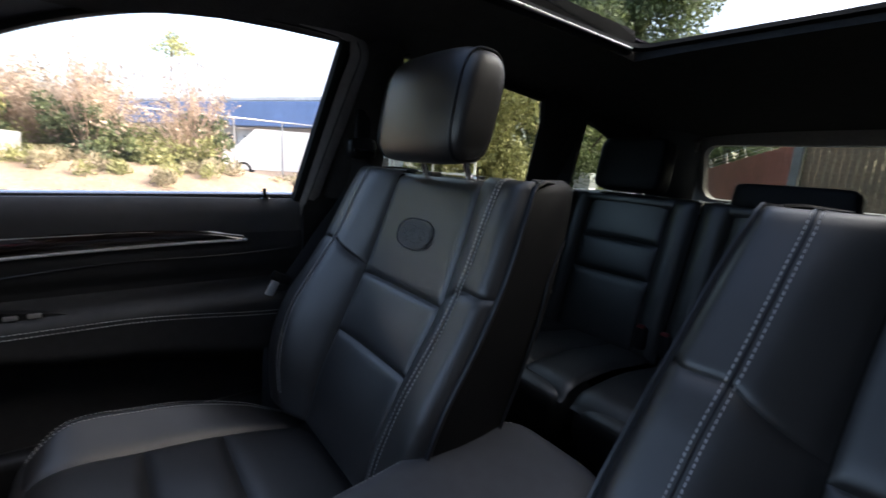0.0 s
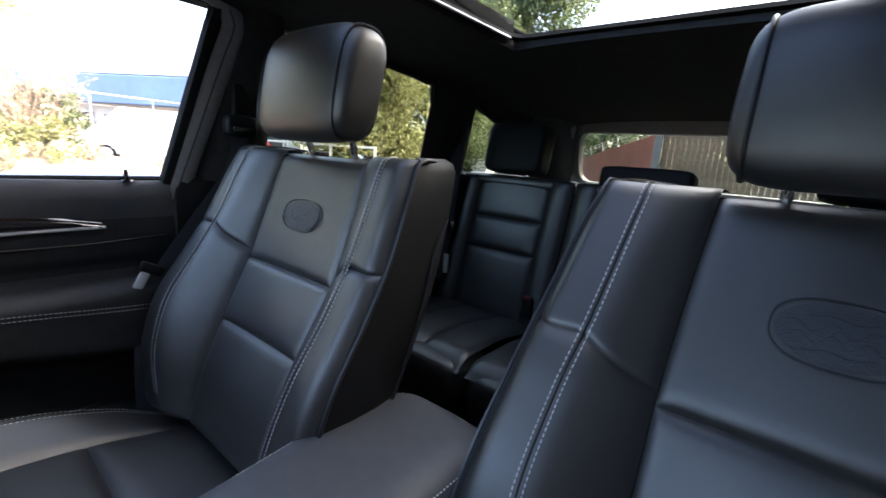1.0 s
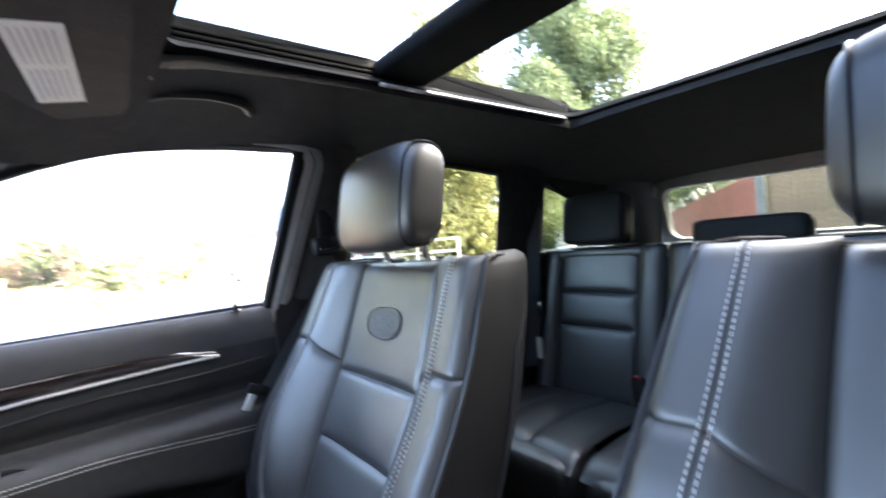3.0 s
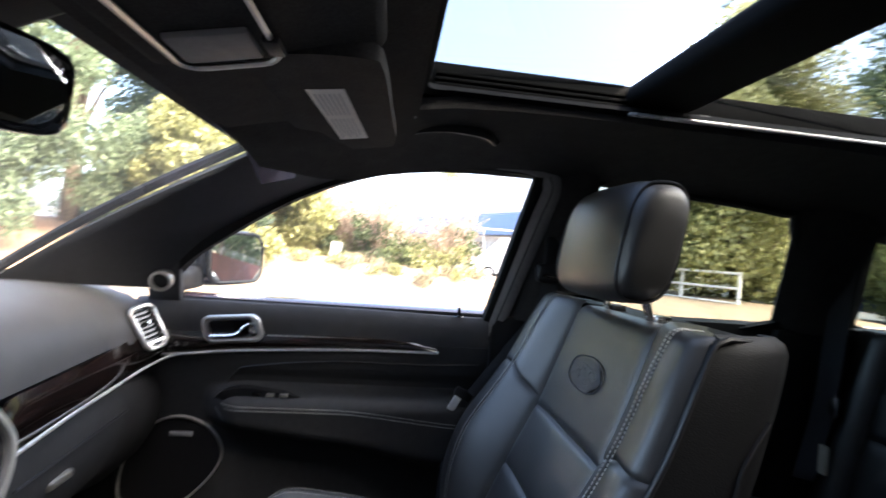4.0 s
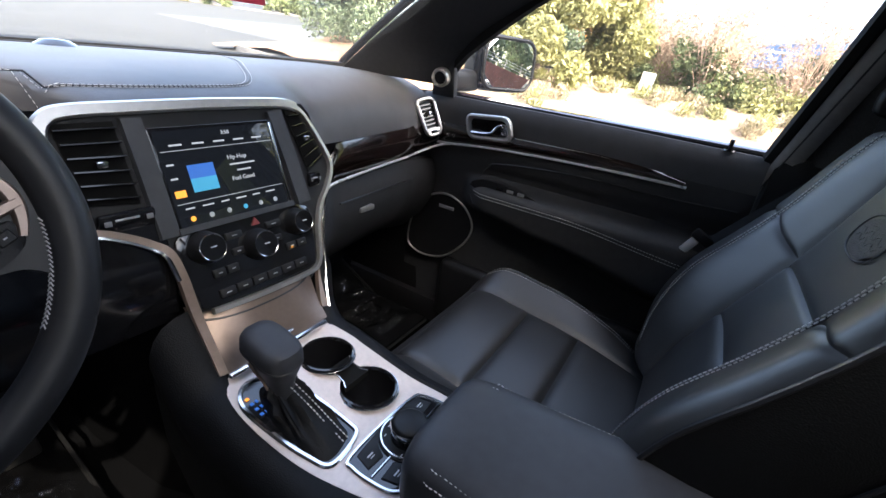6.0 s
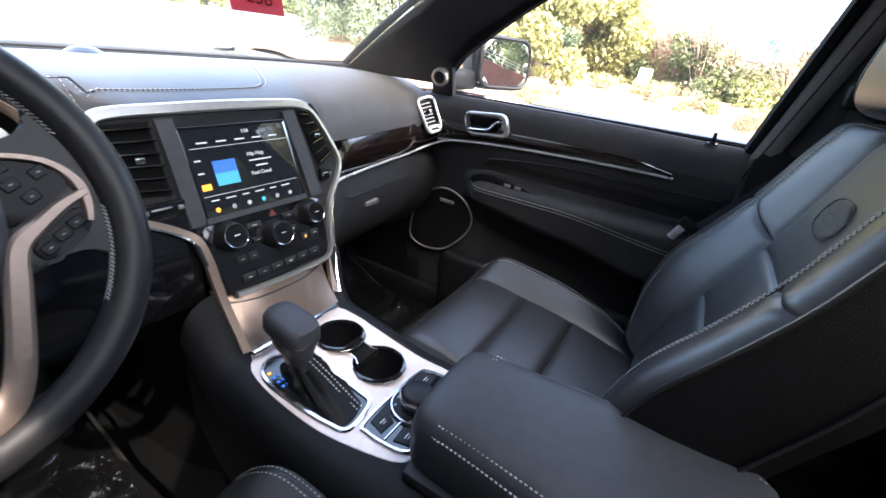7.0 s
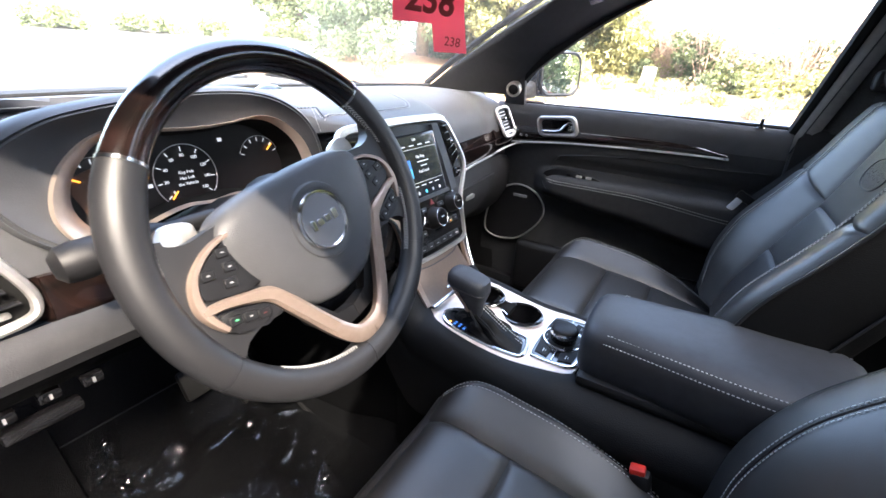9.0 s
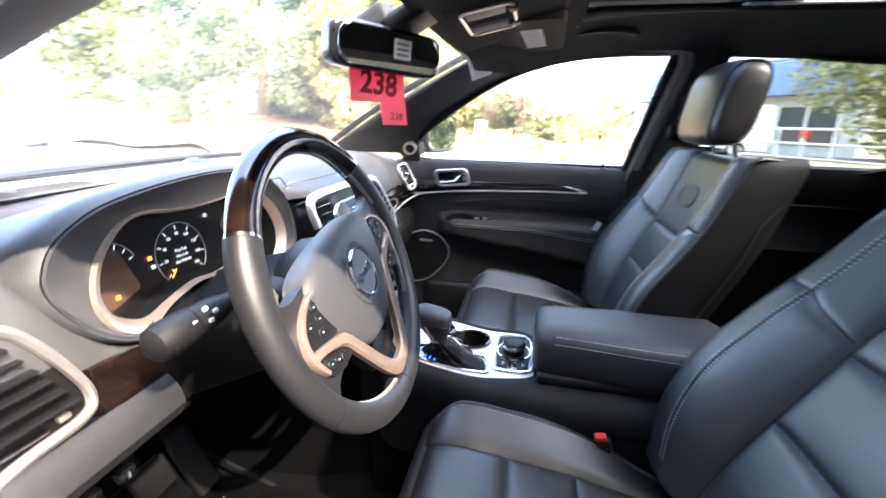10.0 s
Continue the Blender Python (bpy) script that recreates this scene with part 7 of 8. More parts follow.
    part("glass", prism(rounded(0.232, 0.062, 0.024, 6), on(mm @ pose(0, 0, 0.0195)), 0.003, 0.001), MIRROR, sh, "mirror glass")
    part("sticker", box((0, 0, 0), (0.040, 0.034, 0.0006), 0, 1, mm @ pose(0.020, 0.004, 0.0230)), PAPER, sh, "white printed sticker")
    for k in range(3):
        part("sticker_bar", box((0, 0, 0), (0.028, 0.004, 0.0004), 0, 1, mm @ pose(0.020, 0.013 - 0.009 * k, 0.0236)), PRINT, sh)
    part("stem", tube(spline([(-0.06, 0.645, 1.435), (-0.05, 0.675, 1.447), (-0.04, 0.70, 1.452)], 4), 0.011, 10), PLASTIC, m)
    part("sensor_box", box((-0.03, 0.665, 1.468), (0.09, 0.10, 0.06), 0.014, 3, Matrix.Rotation(radians(-28), 4, "X")), PLASTIC, m, "black sensor housing on the glass")
    part("sensor_shroud", box((-0.02, 0.60, 1.490), (0.11, 0.10, 0.03), 0.010, 3, Matrix.Rotation(radians(-26), 4, "X")), PLASTIC, m)
    # the tag that hangs from the stem
    tg = thing("hang_tag", "pink card hang tag with bold dark red numbers", "tag")
    tm = basis((-0.050, 0.655, 1.395), (0.80, -0.60, 0.0), (0.0, -0.05, 1.0))
    card = [(-0.062, 0.060), (0.060, 0.060), (0.064, -0.030), (0.074, -0.094), (0.014, -0.094), (0.008, -0.052), (-0.058, -0.052)]
    part("card", prism(card, on(tm), 0.0008), TAG, tg)
    lettering("238", 0.056, tm @ pose(0.004, -0.020, 0.0013, 0, 0, -4), "number", TAG_INK, tg, 0.0016)
    lettering("238", 0.020, tm @ pose(0.046, -0.078, 0.0013, 0, 0, -4), "number", TAG_INK, tg)
    # sticker on the rear side glass
    ws = thing("window_sticker", "large white printed price sheet on the tinted glass", "sticker")
    sx = lambda v: -(side_x(v) - 0.002)
    part("sheet", prism([(-0.30, 1.225), (-0.30, 1.478), (-0.735, 1.462), (-0.735, 1.225)], lambda u, v, w: Vector((sx(v) + w, u, v)), 0.0006), THIN_PAPER, ws)
    def bar(y, z, sy, sz, mat):
        part("printed_bar", prism([(y - sy / 2, z - sz / 2), (y + sy / 2, z - sz / 2), (y + sy / 2, z + sz / 2), (y - sy / 2, z + sz / 2)], lambda u, v, w: Vector((sx(v) + 0.0008 + w, u, v)), 0.0004), mat, ws)
    bar(-0.52, 1.445, 0.40, 0.008, PRINT)
    for k in range(14):
        bar(-0.42, 1.43 - 0.0145 * k, 0.17, 0.003, PRINT_PALE)
        if k not in (3, 4, 5):
            bar(-0.62, 1.43 - 0.0145 * k, 0.17 - 0.02 * (k % 3), 0.003, PRINT_PALE)
    bar(-0.63, 1.375, 0.15, 0.032, PRINT)
    bar(-0.62, 1.300, 0.18, 0.006, PRINT)


overhead()


# ---- footwell ----
def footwell():
    for x, w, nm, z in ((-0.34, 0.075, "brake_pedal", 0.64), (-0.245, 0.055, "accelerator_pedal", 0.60)):
        p = thing(nm, "black rubber pedal on a steel arm", "pedal", "pedals")
        part("pad", box((x, 1.02, z), (w, 0.018, 0.065 if w > 0.06 else 0.15), 0.006, 2, Matrix.Rotation(radians(-28), 4, "X")), RUBBER, p)
        part("arm", box((x, 1.12, z + 0.13), (0.016, 0.02, 0.30), 0.004, 2, Matrix.Rotation(radians(-32), 4, "X")), PLASTIC, p)
    r = thing("foot_rest", "black carpeted foot rest beside the pedals", "foot rest")
    part("pad", box((-0.62, 1.06, 0.60), (0.10, 0.03, 0.24), 0.010, 2, Matrix.Rotation(radians(-35), 4, "X")), CARPET, r)
    for k in range(5):
        part("rib", box((-0.62, 1.035 + 0.022 * k, 0.53 + 0.035 * k), (0.08, 0.012, 0.006), 0.002, 1, Matrix.Rotation(radians(-35), 4, "X")), RUBBER, r)
    for x0, x1, y0, y1, nm in ((-0.66, -0.19, 0.58, 1.10, "driver"), (0.20, 0.64, 0.72, 1.10, "passenger")):
        m = thing("floor_mat", "black carpet floor mat", "floor mat", "floor mats")
        mz = lambda y: 0.503 + 0.22 * ramp01(0.98, 1.25, y)
        part("carpet", thick(skin([[(x, y, mz(y)) for x in np.linspace(x0, x1, 10)] for y in np.linspace(y0, y1, 12)]), 0.012), CARPET, m)
        part("edge", tube([(x, y, mz(y)) for x, y in ((x0, y0), (x1, y0), (x1, (y0 + y1) / 2), (x1, y1), (x0, y1), (x0, (y0 + y1) / 2))], 0.005, 6, True), RUBBER, m)
        # crumpled protective film
        f = thing("protective_film", "crumpled clear plastic film over the floor mat", "film", "films")
        rng = random.Random(5)
        n = 110
        rows = []
        for i in range(n + 1):
            row = []
            for j in range(n + 1):
                x, y = x0 + 0.02 + (x1 - x0 - 0.04) * i / n, y0 + 0.03 + (y1 - y0 - 0.05) * j / n
                bend = 0.05 * noise.noise(Vector((x * 4, y * 4, 2)))
                a, b = x + 0.25 * y, y - 0.25 * x + bend
                broad = max(1 - abs(noise.noise(Vector((a * 6, b * 11, 0.3)))) * 2.2, 0) ** 3
                folds = 1 - abs(noise.noise(Vector((a * 7, b * 62, 4.0)))) * 2
                crumple = ramp01(-0.25, 0.10, noise.noise(Vector((x * 7, y * 7, 11))))
                row.append(Vector((x, y, mz(y) + 0.010 + 0.022 * broad + 0.015 * crumple * max(folds, 0) ** 1.6)))
            rows.append(row)
        part("sheet", skin(rows), FILM, f, sharp=25).visible_shadow = False


footwell()


# ---- outdoors ----
def ground_z(x, y):
    front = max((x + y) * 0.7071 - 6, 0) * 0.055 * ramp01(-2, 8, y)
    bank = 0.85 * ramp01(5.5, 10.8, x) * ramp01(-16, -10, y) * ramp01(14, 9, y) * (1 - 0.42 * ramp01(-1.0, -4.0, y)) - 0.30 * ramp01(14, 19, x) * ramp01(14, 9, y)
    return front + bank - 0.5 * ramp01(-14, -40, y)


ASPHALT = material("pale_asphalt", (0.034, 0.0362, 0.0345), 0.9, grain=0.12, scale=14, stains=0.12, bump=0.5, bump_scale=60)
TARMAC = material("dark_asphalt", (0.075, 0.078, 0.082), 0.9, grain=0.2, scale=14, stains=0.15, bump=0.5, bump_scale=60)
GRAVEL = material("brown_gravel", (0.19, 0.14, 0.10), 0.95, grain=0.4, scale=22, stains=0.2, bump=1.0, bump_scale=25)
MULCH = material("bark_mulch", (0.26, 0.16, 0.10), 0.95, grain=0.45, scale=30, stains=0.2, bump=1.0, bump_scale=30)
CONCRETE = material("concrete_kerb", (0.15, 0.145, 0.135), 0.85, grain=0.15, scale=12, stains=0.2)
BARK = material("bark", (0.13, 0.10, 0.075), 0.9, grain=0.35, scale=20, bump=0.8, bump_scale=30)
PALE_BARK = material("dry_stems", (0.42, 0.31, 0.24), 0.9, grain=0.25, scale=20)
SPRUCE = leaf_material("blue_green_needles", (0.155, 0.202, 0.122), 0.45)
BRIGHT = leaf_material("yellow_green_leaves", (0.28, 0.285, 0.128), 0.4)
GREEN = leaf_material("green_leaves", (0.156, 0.19, 0.086), 0.4)
POPLAR = leaf_material("pale_poplar_leaves", (0.224, 0.262, 0.122), 0.4)
DULL = leaf_material("dull_green_leaves", (0.11, 0.14, 0.07), 0.4)
AUTUMN = leaf_material("autumn_leaves", (0.33, 0.17, 0.05), 0.4)
PINKISH = leaf_material("dry_pink_weeds", (0.345, 0.277, 0.217), 0.4)
GRASS = leaf_material("dry_yellow_grass", (0.302, 0.266, 0.18), 0.4)
RED_WALL = material("red_painted_boards", (0.24, 0.085, 0.065), 0.8, grain=0.2, scale=8, stains=0.2)
BOARD = material("weathered_boards", (0.20, 0.135, 0.085), 0.9, grain=0.35, scale=10, stains=0.25, bump=0.5, bump_scale=40)
BLUE = material("blue_fascia", (0.13, 0.20, 0.37), 0.5, grain=0.1, scale=3, stains=0.15)
FACADE = material("pale_facade", (0.50, 0.50, 0.48), 0.8, grain=0.1, scale=4, stains=0.15)
DARK_GLASS = material("dark_shop_glass", (0.05, 0.055, 0.06), 0.1)
# dark, so the added light-blocking wall sends little light back
SHADE_WALL = material("dark_shade_wall", (0.065, 0.062, 0.060), 0.85, grain=0.2, scale=6, stains=0.2)
STEEL = material("galvanised_steel", (0.45, 0.45, 0.46), 0.45, 0.6, grain=0.1, scale=30)
WHITE = material("white_paint", (0.76, 0.76, 0.75), 0.4, grain=0.05, scale=10, stains=0.06)
CAR_BLUE = material("blue_car_paint", (0.03, 0.06, 0.22), 0.25, 0.2, coat=0.6)


def patch_ground(name, x0, x1, y0, y1, nx, ny, mat, lift, label, category, wobble=0.0, hole=None):
    bm = bmesh.new()
    xs, ys = np.linspace(x0, x1, nx), np.linspace(y0, y1, ny)
    def p(i, j):
        x, y = xs[i], ys[j]
        if wobble and (i in (0, nx - 1) or j in (0, ny - 1)):
            x += wobble * noise.noise(Vector((x, y, 3.0)))
            y += wobble * noise.noise(Vector((x, y, 7.0)))
        rough = 0.05 * noise.noise(Vector((x * 1.3, y * 1.3, 1))) if wobble else 0
        return Vector((x, y, ground_z(x, y) + lift + rough))
    rows = [[p(i, j) for j in range(ny)] for i in range(nx)]
    return tagged(part(name, skin(rows), mat), label, category, kind="structure")


def ground():
    rows = []
    steps = [-400, -200, -100, -60] + list(np.linspace(-45, 45, 61)) + [60, 100, 200, 400]
    for x in steps:
        rows.append([(x, y, ground_z(max(min(x, 60), -60), max(min(y, 60), -60))) for y in steps])
    tagged(part("ground", skin(rows), ASPHALT), "pale sunlit asphalt lot", "ground", kind="structure")
    patch_ground("gravel_bank", 6.2, 40, -13, 4.6, 70, 40, GRAVEL, 0.06, "brown gravel bank with stones", "ground", 0.5)
    patch_ground("planting_bed", 7.6, 16, 4.8, 12.5, 30, 30, MULCH, 0.10, "brown bark mulch planting bed", "ground", 0.5)
    patch_ground("road", 12, 60, 13.6, 24, 30, 14, TARMAC, 0.012, "dark asphalt drive beyond the planting bed", "road")
    k = thing("kerb", "pale concrete kerb round the planting bed", "kerb", kind="structure")
    path = spline([(7.2, 4.0, 0), (7.0, 7.5, 0), (7.6, 11.5, 0), (10, 13.3, 0), (17, 13.6, 0)], 10)
    part("stones", sweep([(p.x, p.y, ground_z(p.x, p.y) + 0.06) for p in path], [(-0.08, -0.1), (0.08, -0.1), (0.08, 0.06), (-0.07, 0.07)]), CONCRETE, k)
    far = [(x, 58 - 0.75 * x, 0) for x in np.linspace(-5, 48, 20)]
    part("stones", sweep([(x, y, ground_z(x, y) + 0.05) for x, y, _ in far], [(-0.1, -0.1), (0.1, -0.1), (0.1, 0.08), (-0.1, 0.08)]), CONCRETE, k)


ground()


def leaves(name, centres, n, size, mat, parent, seed, droop=0.0, long=1.6, label=""):
    """A crown of many small bent leaves strewn round the given clumps (x, y, z, radius)."""
    rng = np.random.default_rng(seed)
    c = np.array(centres, float)
    weight = c[:, 3] ** 2
    idx = rng.choice(len(c), n, p=weight / weight.sum())
    d = rng.normal(size=(n, 3))
    d /= np.linalg.norm(d, axis=1)[:, None]
    rad = rng.random(n) ** 0.45
    pos = c[idx, :3] + d * (c[idx, 3] * rad)[:, None]
    u = rng.normal(size=(n, 3)) + d * 0.6
    u[:, 2] -= droop
    u /= np.linalg.norm(u, axis=1)[:, None]
    v = np.cross(u, rng.normal(size=(n, 3)))
    v /= np.linalg.norm(v, axis=1)[:, None]
    s = size * (0.6 + 0.8 * rng.random(n))[:, None]
    w = np.cross(u, v)
    a, b = pos - u * s * long / 2, pos + u * s * long / 2
    l, r = pos + v * s / 2 + w * s * 0.15, pos - v * s / 2 + w * s * 0.15
    verts = np.stack([a, r, b, l], 1).reshape(-1, 3)
    faces = [(4 * k, 4 * k + 1, 4 * k + 2) for k in range(n)] + [(4 * k, 4 * k + 2, 4 * k + 3) for k in range(n)]
    me = bpy.data.meshes.new(name)
    me.from_pydata(verts.tolist(), [], faces)
    me.materials.append(mat)
    ob = new(name, me)
    ob.parent = parent
    if label:
        tagged(ob, label)
    return ob


def limbs(base, tips, r, parent, mat=BARK):
    out = []
    for tip in tips:
        a, b = Vector(base), Vector(tip)
        mid = a.lerp(b, 0.5) + Vector((0, 0, 0.1 * (b - a).length))
        path = spline([a, mid, b], 4)
        rings = []
        for k, p in enumerate(path):
            f = r * (1 - 0.8 * k / (len(path) - 1))
            rings.append([p + Vector((f * math.cos(q), f * math.sin(q), 0)) for q in np.linspace(0, 2 * math.pi, 6, endpoint=False)])
        out.append(loft(rings))
    part("limb", join(*out), mat, parent)


def trunk(x, y, h, r, parent, mat=BARK):
    z0 = ground_z(x, y) - 0.05
    rings = [[(x + 0.05 * h * 0.1 * math.sin(3 * f) + r * (1 - 0.8 * f) * math.cos(a), y + r * (1 - 0.8 * f) * math.sin(a), z0 + h * f) for a in np.linspace(0, 2 * math.pi, 9, endpoint=False)] for f in np.linspace(0, 1, 8)]
    part("trunk", loft(rings), mat, parent)
    return z0


def broadleaf(x, y, h, spread_r, mat, seed, n=9000, size=0.13, low=0.3, label="leafy tree with a dull green crown", clumps=34):
    t = thing("tree", label, "tree", "trees")
    z0 = trunk(x, y, h * 0.85, 0.03 * h, t)
    rng = random.Random(seed)
    cl, tips = [], []
    for k in range(clumps):
        f = low + (1 - low) * rng.random()
        a = rng.random() * 6.283
        rr = spread_r * math.sin(math.pi * (0.12 + 0.88 * (f - low) / (1 - low)) ** 0.8) * math.sqrt(rng.random())
        p = (x + rr * math.cos(a), y + rr * math.sin(a), z0 + h * f)
        cl.append((*p, spread_r * (0.22 + 0.16 * rng.random())))
        if k % 6 == 0:
            tips.append(p)
    limbs((x, y, z0 + h * low * 0.9), tips, 0.012 * h, t)
    leaves("crown", cl, n, size, mat, t, seed)
    return t


def conifer(x, y, h, r, mat, seed, n=26000, size=0.10, label="dense blue-green conifer in a mulch bed"):
    t = thing("conifer", label, "tree", "conifers")
    z0 = trunk(x, y, h * 0.95, 0.02 * h, t)
    rng = random.Random(seed)
    cl, tips = [], []
    for k in range(150):
        f = rng.random() ** 1.15
        a = rng.random() * 6.283
        rr = r * (1 - f) ** 0.75 * (0.42 + 0.63 * rng.random() ** 0.7)
        p = (x + rr * math.cos(a), y + rr * math.sin(a), z0 + 0.15 + h * f)
        cl.append((*p, 0.16 * r + 0.12 * r * rng.random() * (1 - f * 0.5)))
        if k % 6 == 0:
            tips.append(p)
    limbs((x, y, z0 + h * 0.2), tips, 0.008 * h, t)
    leaves("needles", cl, n, size, mat, t, seed, 0.4, 2.2)
    return t


def shrub(x, y, h, r, mat, seed, n=1500, size=0.09, stems=0, label="wild shrub"):
    t = thing("shrub", label, "shrub", "shrubs")
    rng = random.Random(seed)
    z0 = ground_z(x, y)
    low = 0.62 if stems else 0.85
    cl = [(x + r * rng.uniform(-1, 1) * 0.9, y + r * rng.uniform(-1, 1) * 0.9, z0 + h * rng.uniform(0.08, low), r * rng.uniform(0.14, 0.34)) for _ in range(26)]
    leaves("foliage", cl, n, size, mat, t, seed)
    tips = [(x + r * rng.uniform(-1.1, 1.1), y + r * rng.uniform(-1.1, 1.1), z0 + h * rng.uniform(0.7, 1.35)) for _ in range(3 * max(stems, 2))]
    limbs((x, y, z0 - 0.05), tips, 0.012, t, PALE_BARK if stems else BARK)
    if stems:
        tops = []
        for a, b, c in tips:
            for f in (0.72, 0.86, 1.0):
                tops.append((x + (a - x) * f, y + (b - y) * f, z0 + (c - z0) * f, 0.10 + 0.08 * rng.random()))
        leaves("dry_tops", tops, 50 * stems, 0.032, PINKISH, t, seed + 1, 0.0, 2.6)
    return t


def polar(az, d, eye=(-0.5, 0.3)):
    return eye[0] + d * math.sin(radians(az)), eye[1] + d * math.cos(radians(az))


conifer(*polar(56, 13.5), 9.5, 2.9, SPRUCE, 1, 110000, 0.055)
conifer(*polar(66, 15), 8.0, 2.4, SPRUCE, 2, 60000, 0.06)
conifer(*polar(70.5, 12.0), 6.4, 2.25, BRIGHT, 3, 130000, 0.062, "feathery yellow-green conifer beside the drive")
broadleaf(*polar(77.5, 18), 5.4, 1.6, AUTUMN, 4, 6000, 0.10, 0.25, "small tree turning orange")
rnd = random.Random(11)
for k in range(42):
    az = 79 + 19.5 * (k + rnd.random()) / 42
    d = rnd.uniform(10.9, 13.5)
    if az < 84.5:
        d = rnd.uniform(12.6, 14.2)
    kind = rnd.random()
    if 90.5 < az < 96.0:
        kind = 0.5
    x, y = polar(az, d)
    if kind < 0.48:
        shrub(x, y, rnd.uniform(1.0, 1.75), rnd.uniform(0.5, 0.9), PINKISH if k % 3 else BRIGHT, 30 + k, 380, 0.04, 14, "tall dry pinkish weeds on gravel")
    elif kind < 0.82:
        shrub(x, y, rnd.uniform(0.5, 0.9), rnd.uniform(0.6, 1.0), BRIGHT if rnd.random() < 0.6 else GREEN, 30 + k, 3400, 0.05, 0, "low yellow-green shrub on the gravel bank")
    else:
        shrub(x, y, rnd.uniform(1.1, 1.9), rnd.uniform(0.5, 0.8), DULL, 30 + k, 2400, 0.05, 7, "twiggy green shrub with dry stems")
for k in range(5):
    shrub(*polar(107.5 + 1.6 * k, rnd.uniform(10.9, 11.8)), rnd.uniform(0.2, 0.30), 0.5, GRASS, 120 + k, 700, 0.04, 0, "low dry weeds in front of the van")
for k in range(12):
    az = 68 + 31 * k / 11 + rnd.uniform(-1, 1)
    x, y = polar(az, rnd.uniform(9.4, 11.2))
    g = tagged(leaves("dry_grass", [(x + rnd.uniform(-0.6, 0.6), y + rnd.uniform(-0.8, 0.8), ground_z(x, y) + 0.10, 0.20) for _ in range(5)], 650, 0.03, GRASS if k % 2 else BRIGHT, None, 90 + k, -1.2, 4.0), "tufts of dry yellow grass on gravel", "grass", kind="stuff")
broadleaf(*polar(131, 17), 9.0, 3.6, BRIGHT, 5, 75000, 0.10, 0.10, "leafy tree with bright green crown", 70)
broadleaf(*polar(143, 21), 8.5, 3.4, GREEN, 6, 50000, 0.11, 0.10, clumps=70)
broadleaf(*polar(148, 27), 24.0, 3.5, POPLAR, 7, 90000, 0.14, 0.10, "tall narrow poplar with green leaves", 230)
broadleaf(*polar(96.5, 62), 14.0, 3.0, BRIGHT, 21, 2600, 0.20, 0.45, "distant sparse tree behind the building")
broadleaf(*polar(160, 42), 10.0, 5.0, DULL, 8, 9000, 0.25, 0.1)
broadleaf(*polar(170, 38), 9.0, 5.0, DULL, 9, 9000, 0.25, 0.1)
broadleaf(*polar(-118, 18), 8.0, 3.2, DULL, 10, 8000, 0.16, 0.2)
broadleaf(*polar(-128, 26), 11.0, 4.0, GREEN, 12, 9000, 0.18, 0.2)
broadleaf(*polar(42, 55), 10.0, 4.5, DULL, 13, 9000, 0.30, 0.1)
broadleaf(*polar(47, 62), 12.0, 5.0, DULL, 14, 9000, 0.30, 0.1)
for k, (az, wide) in enumerate(((19.8, 2.0), (27.1, 2.3), (33.0, 1.3), (39.6, 1.0), (42.4, 1.5))):
    shrub(*polar(az, 47), 1.5, wide, GREEN, 140 + k, 1800, 0.20, 0, "clipped green bush beyond the lot")


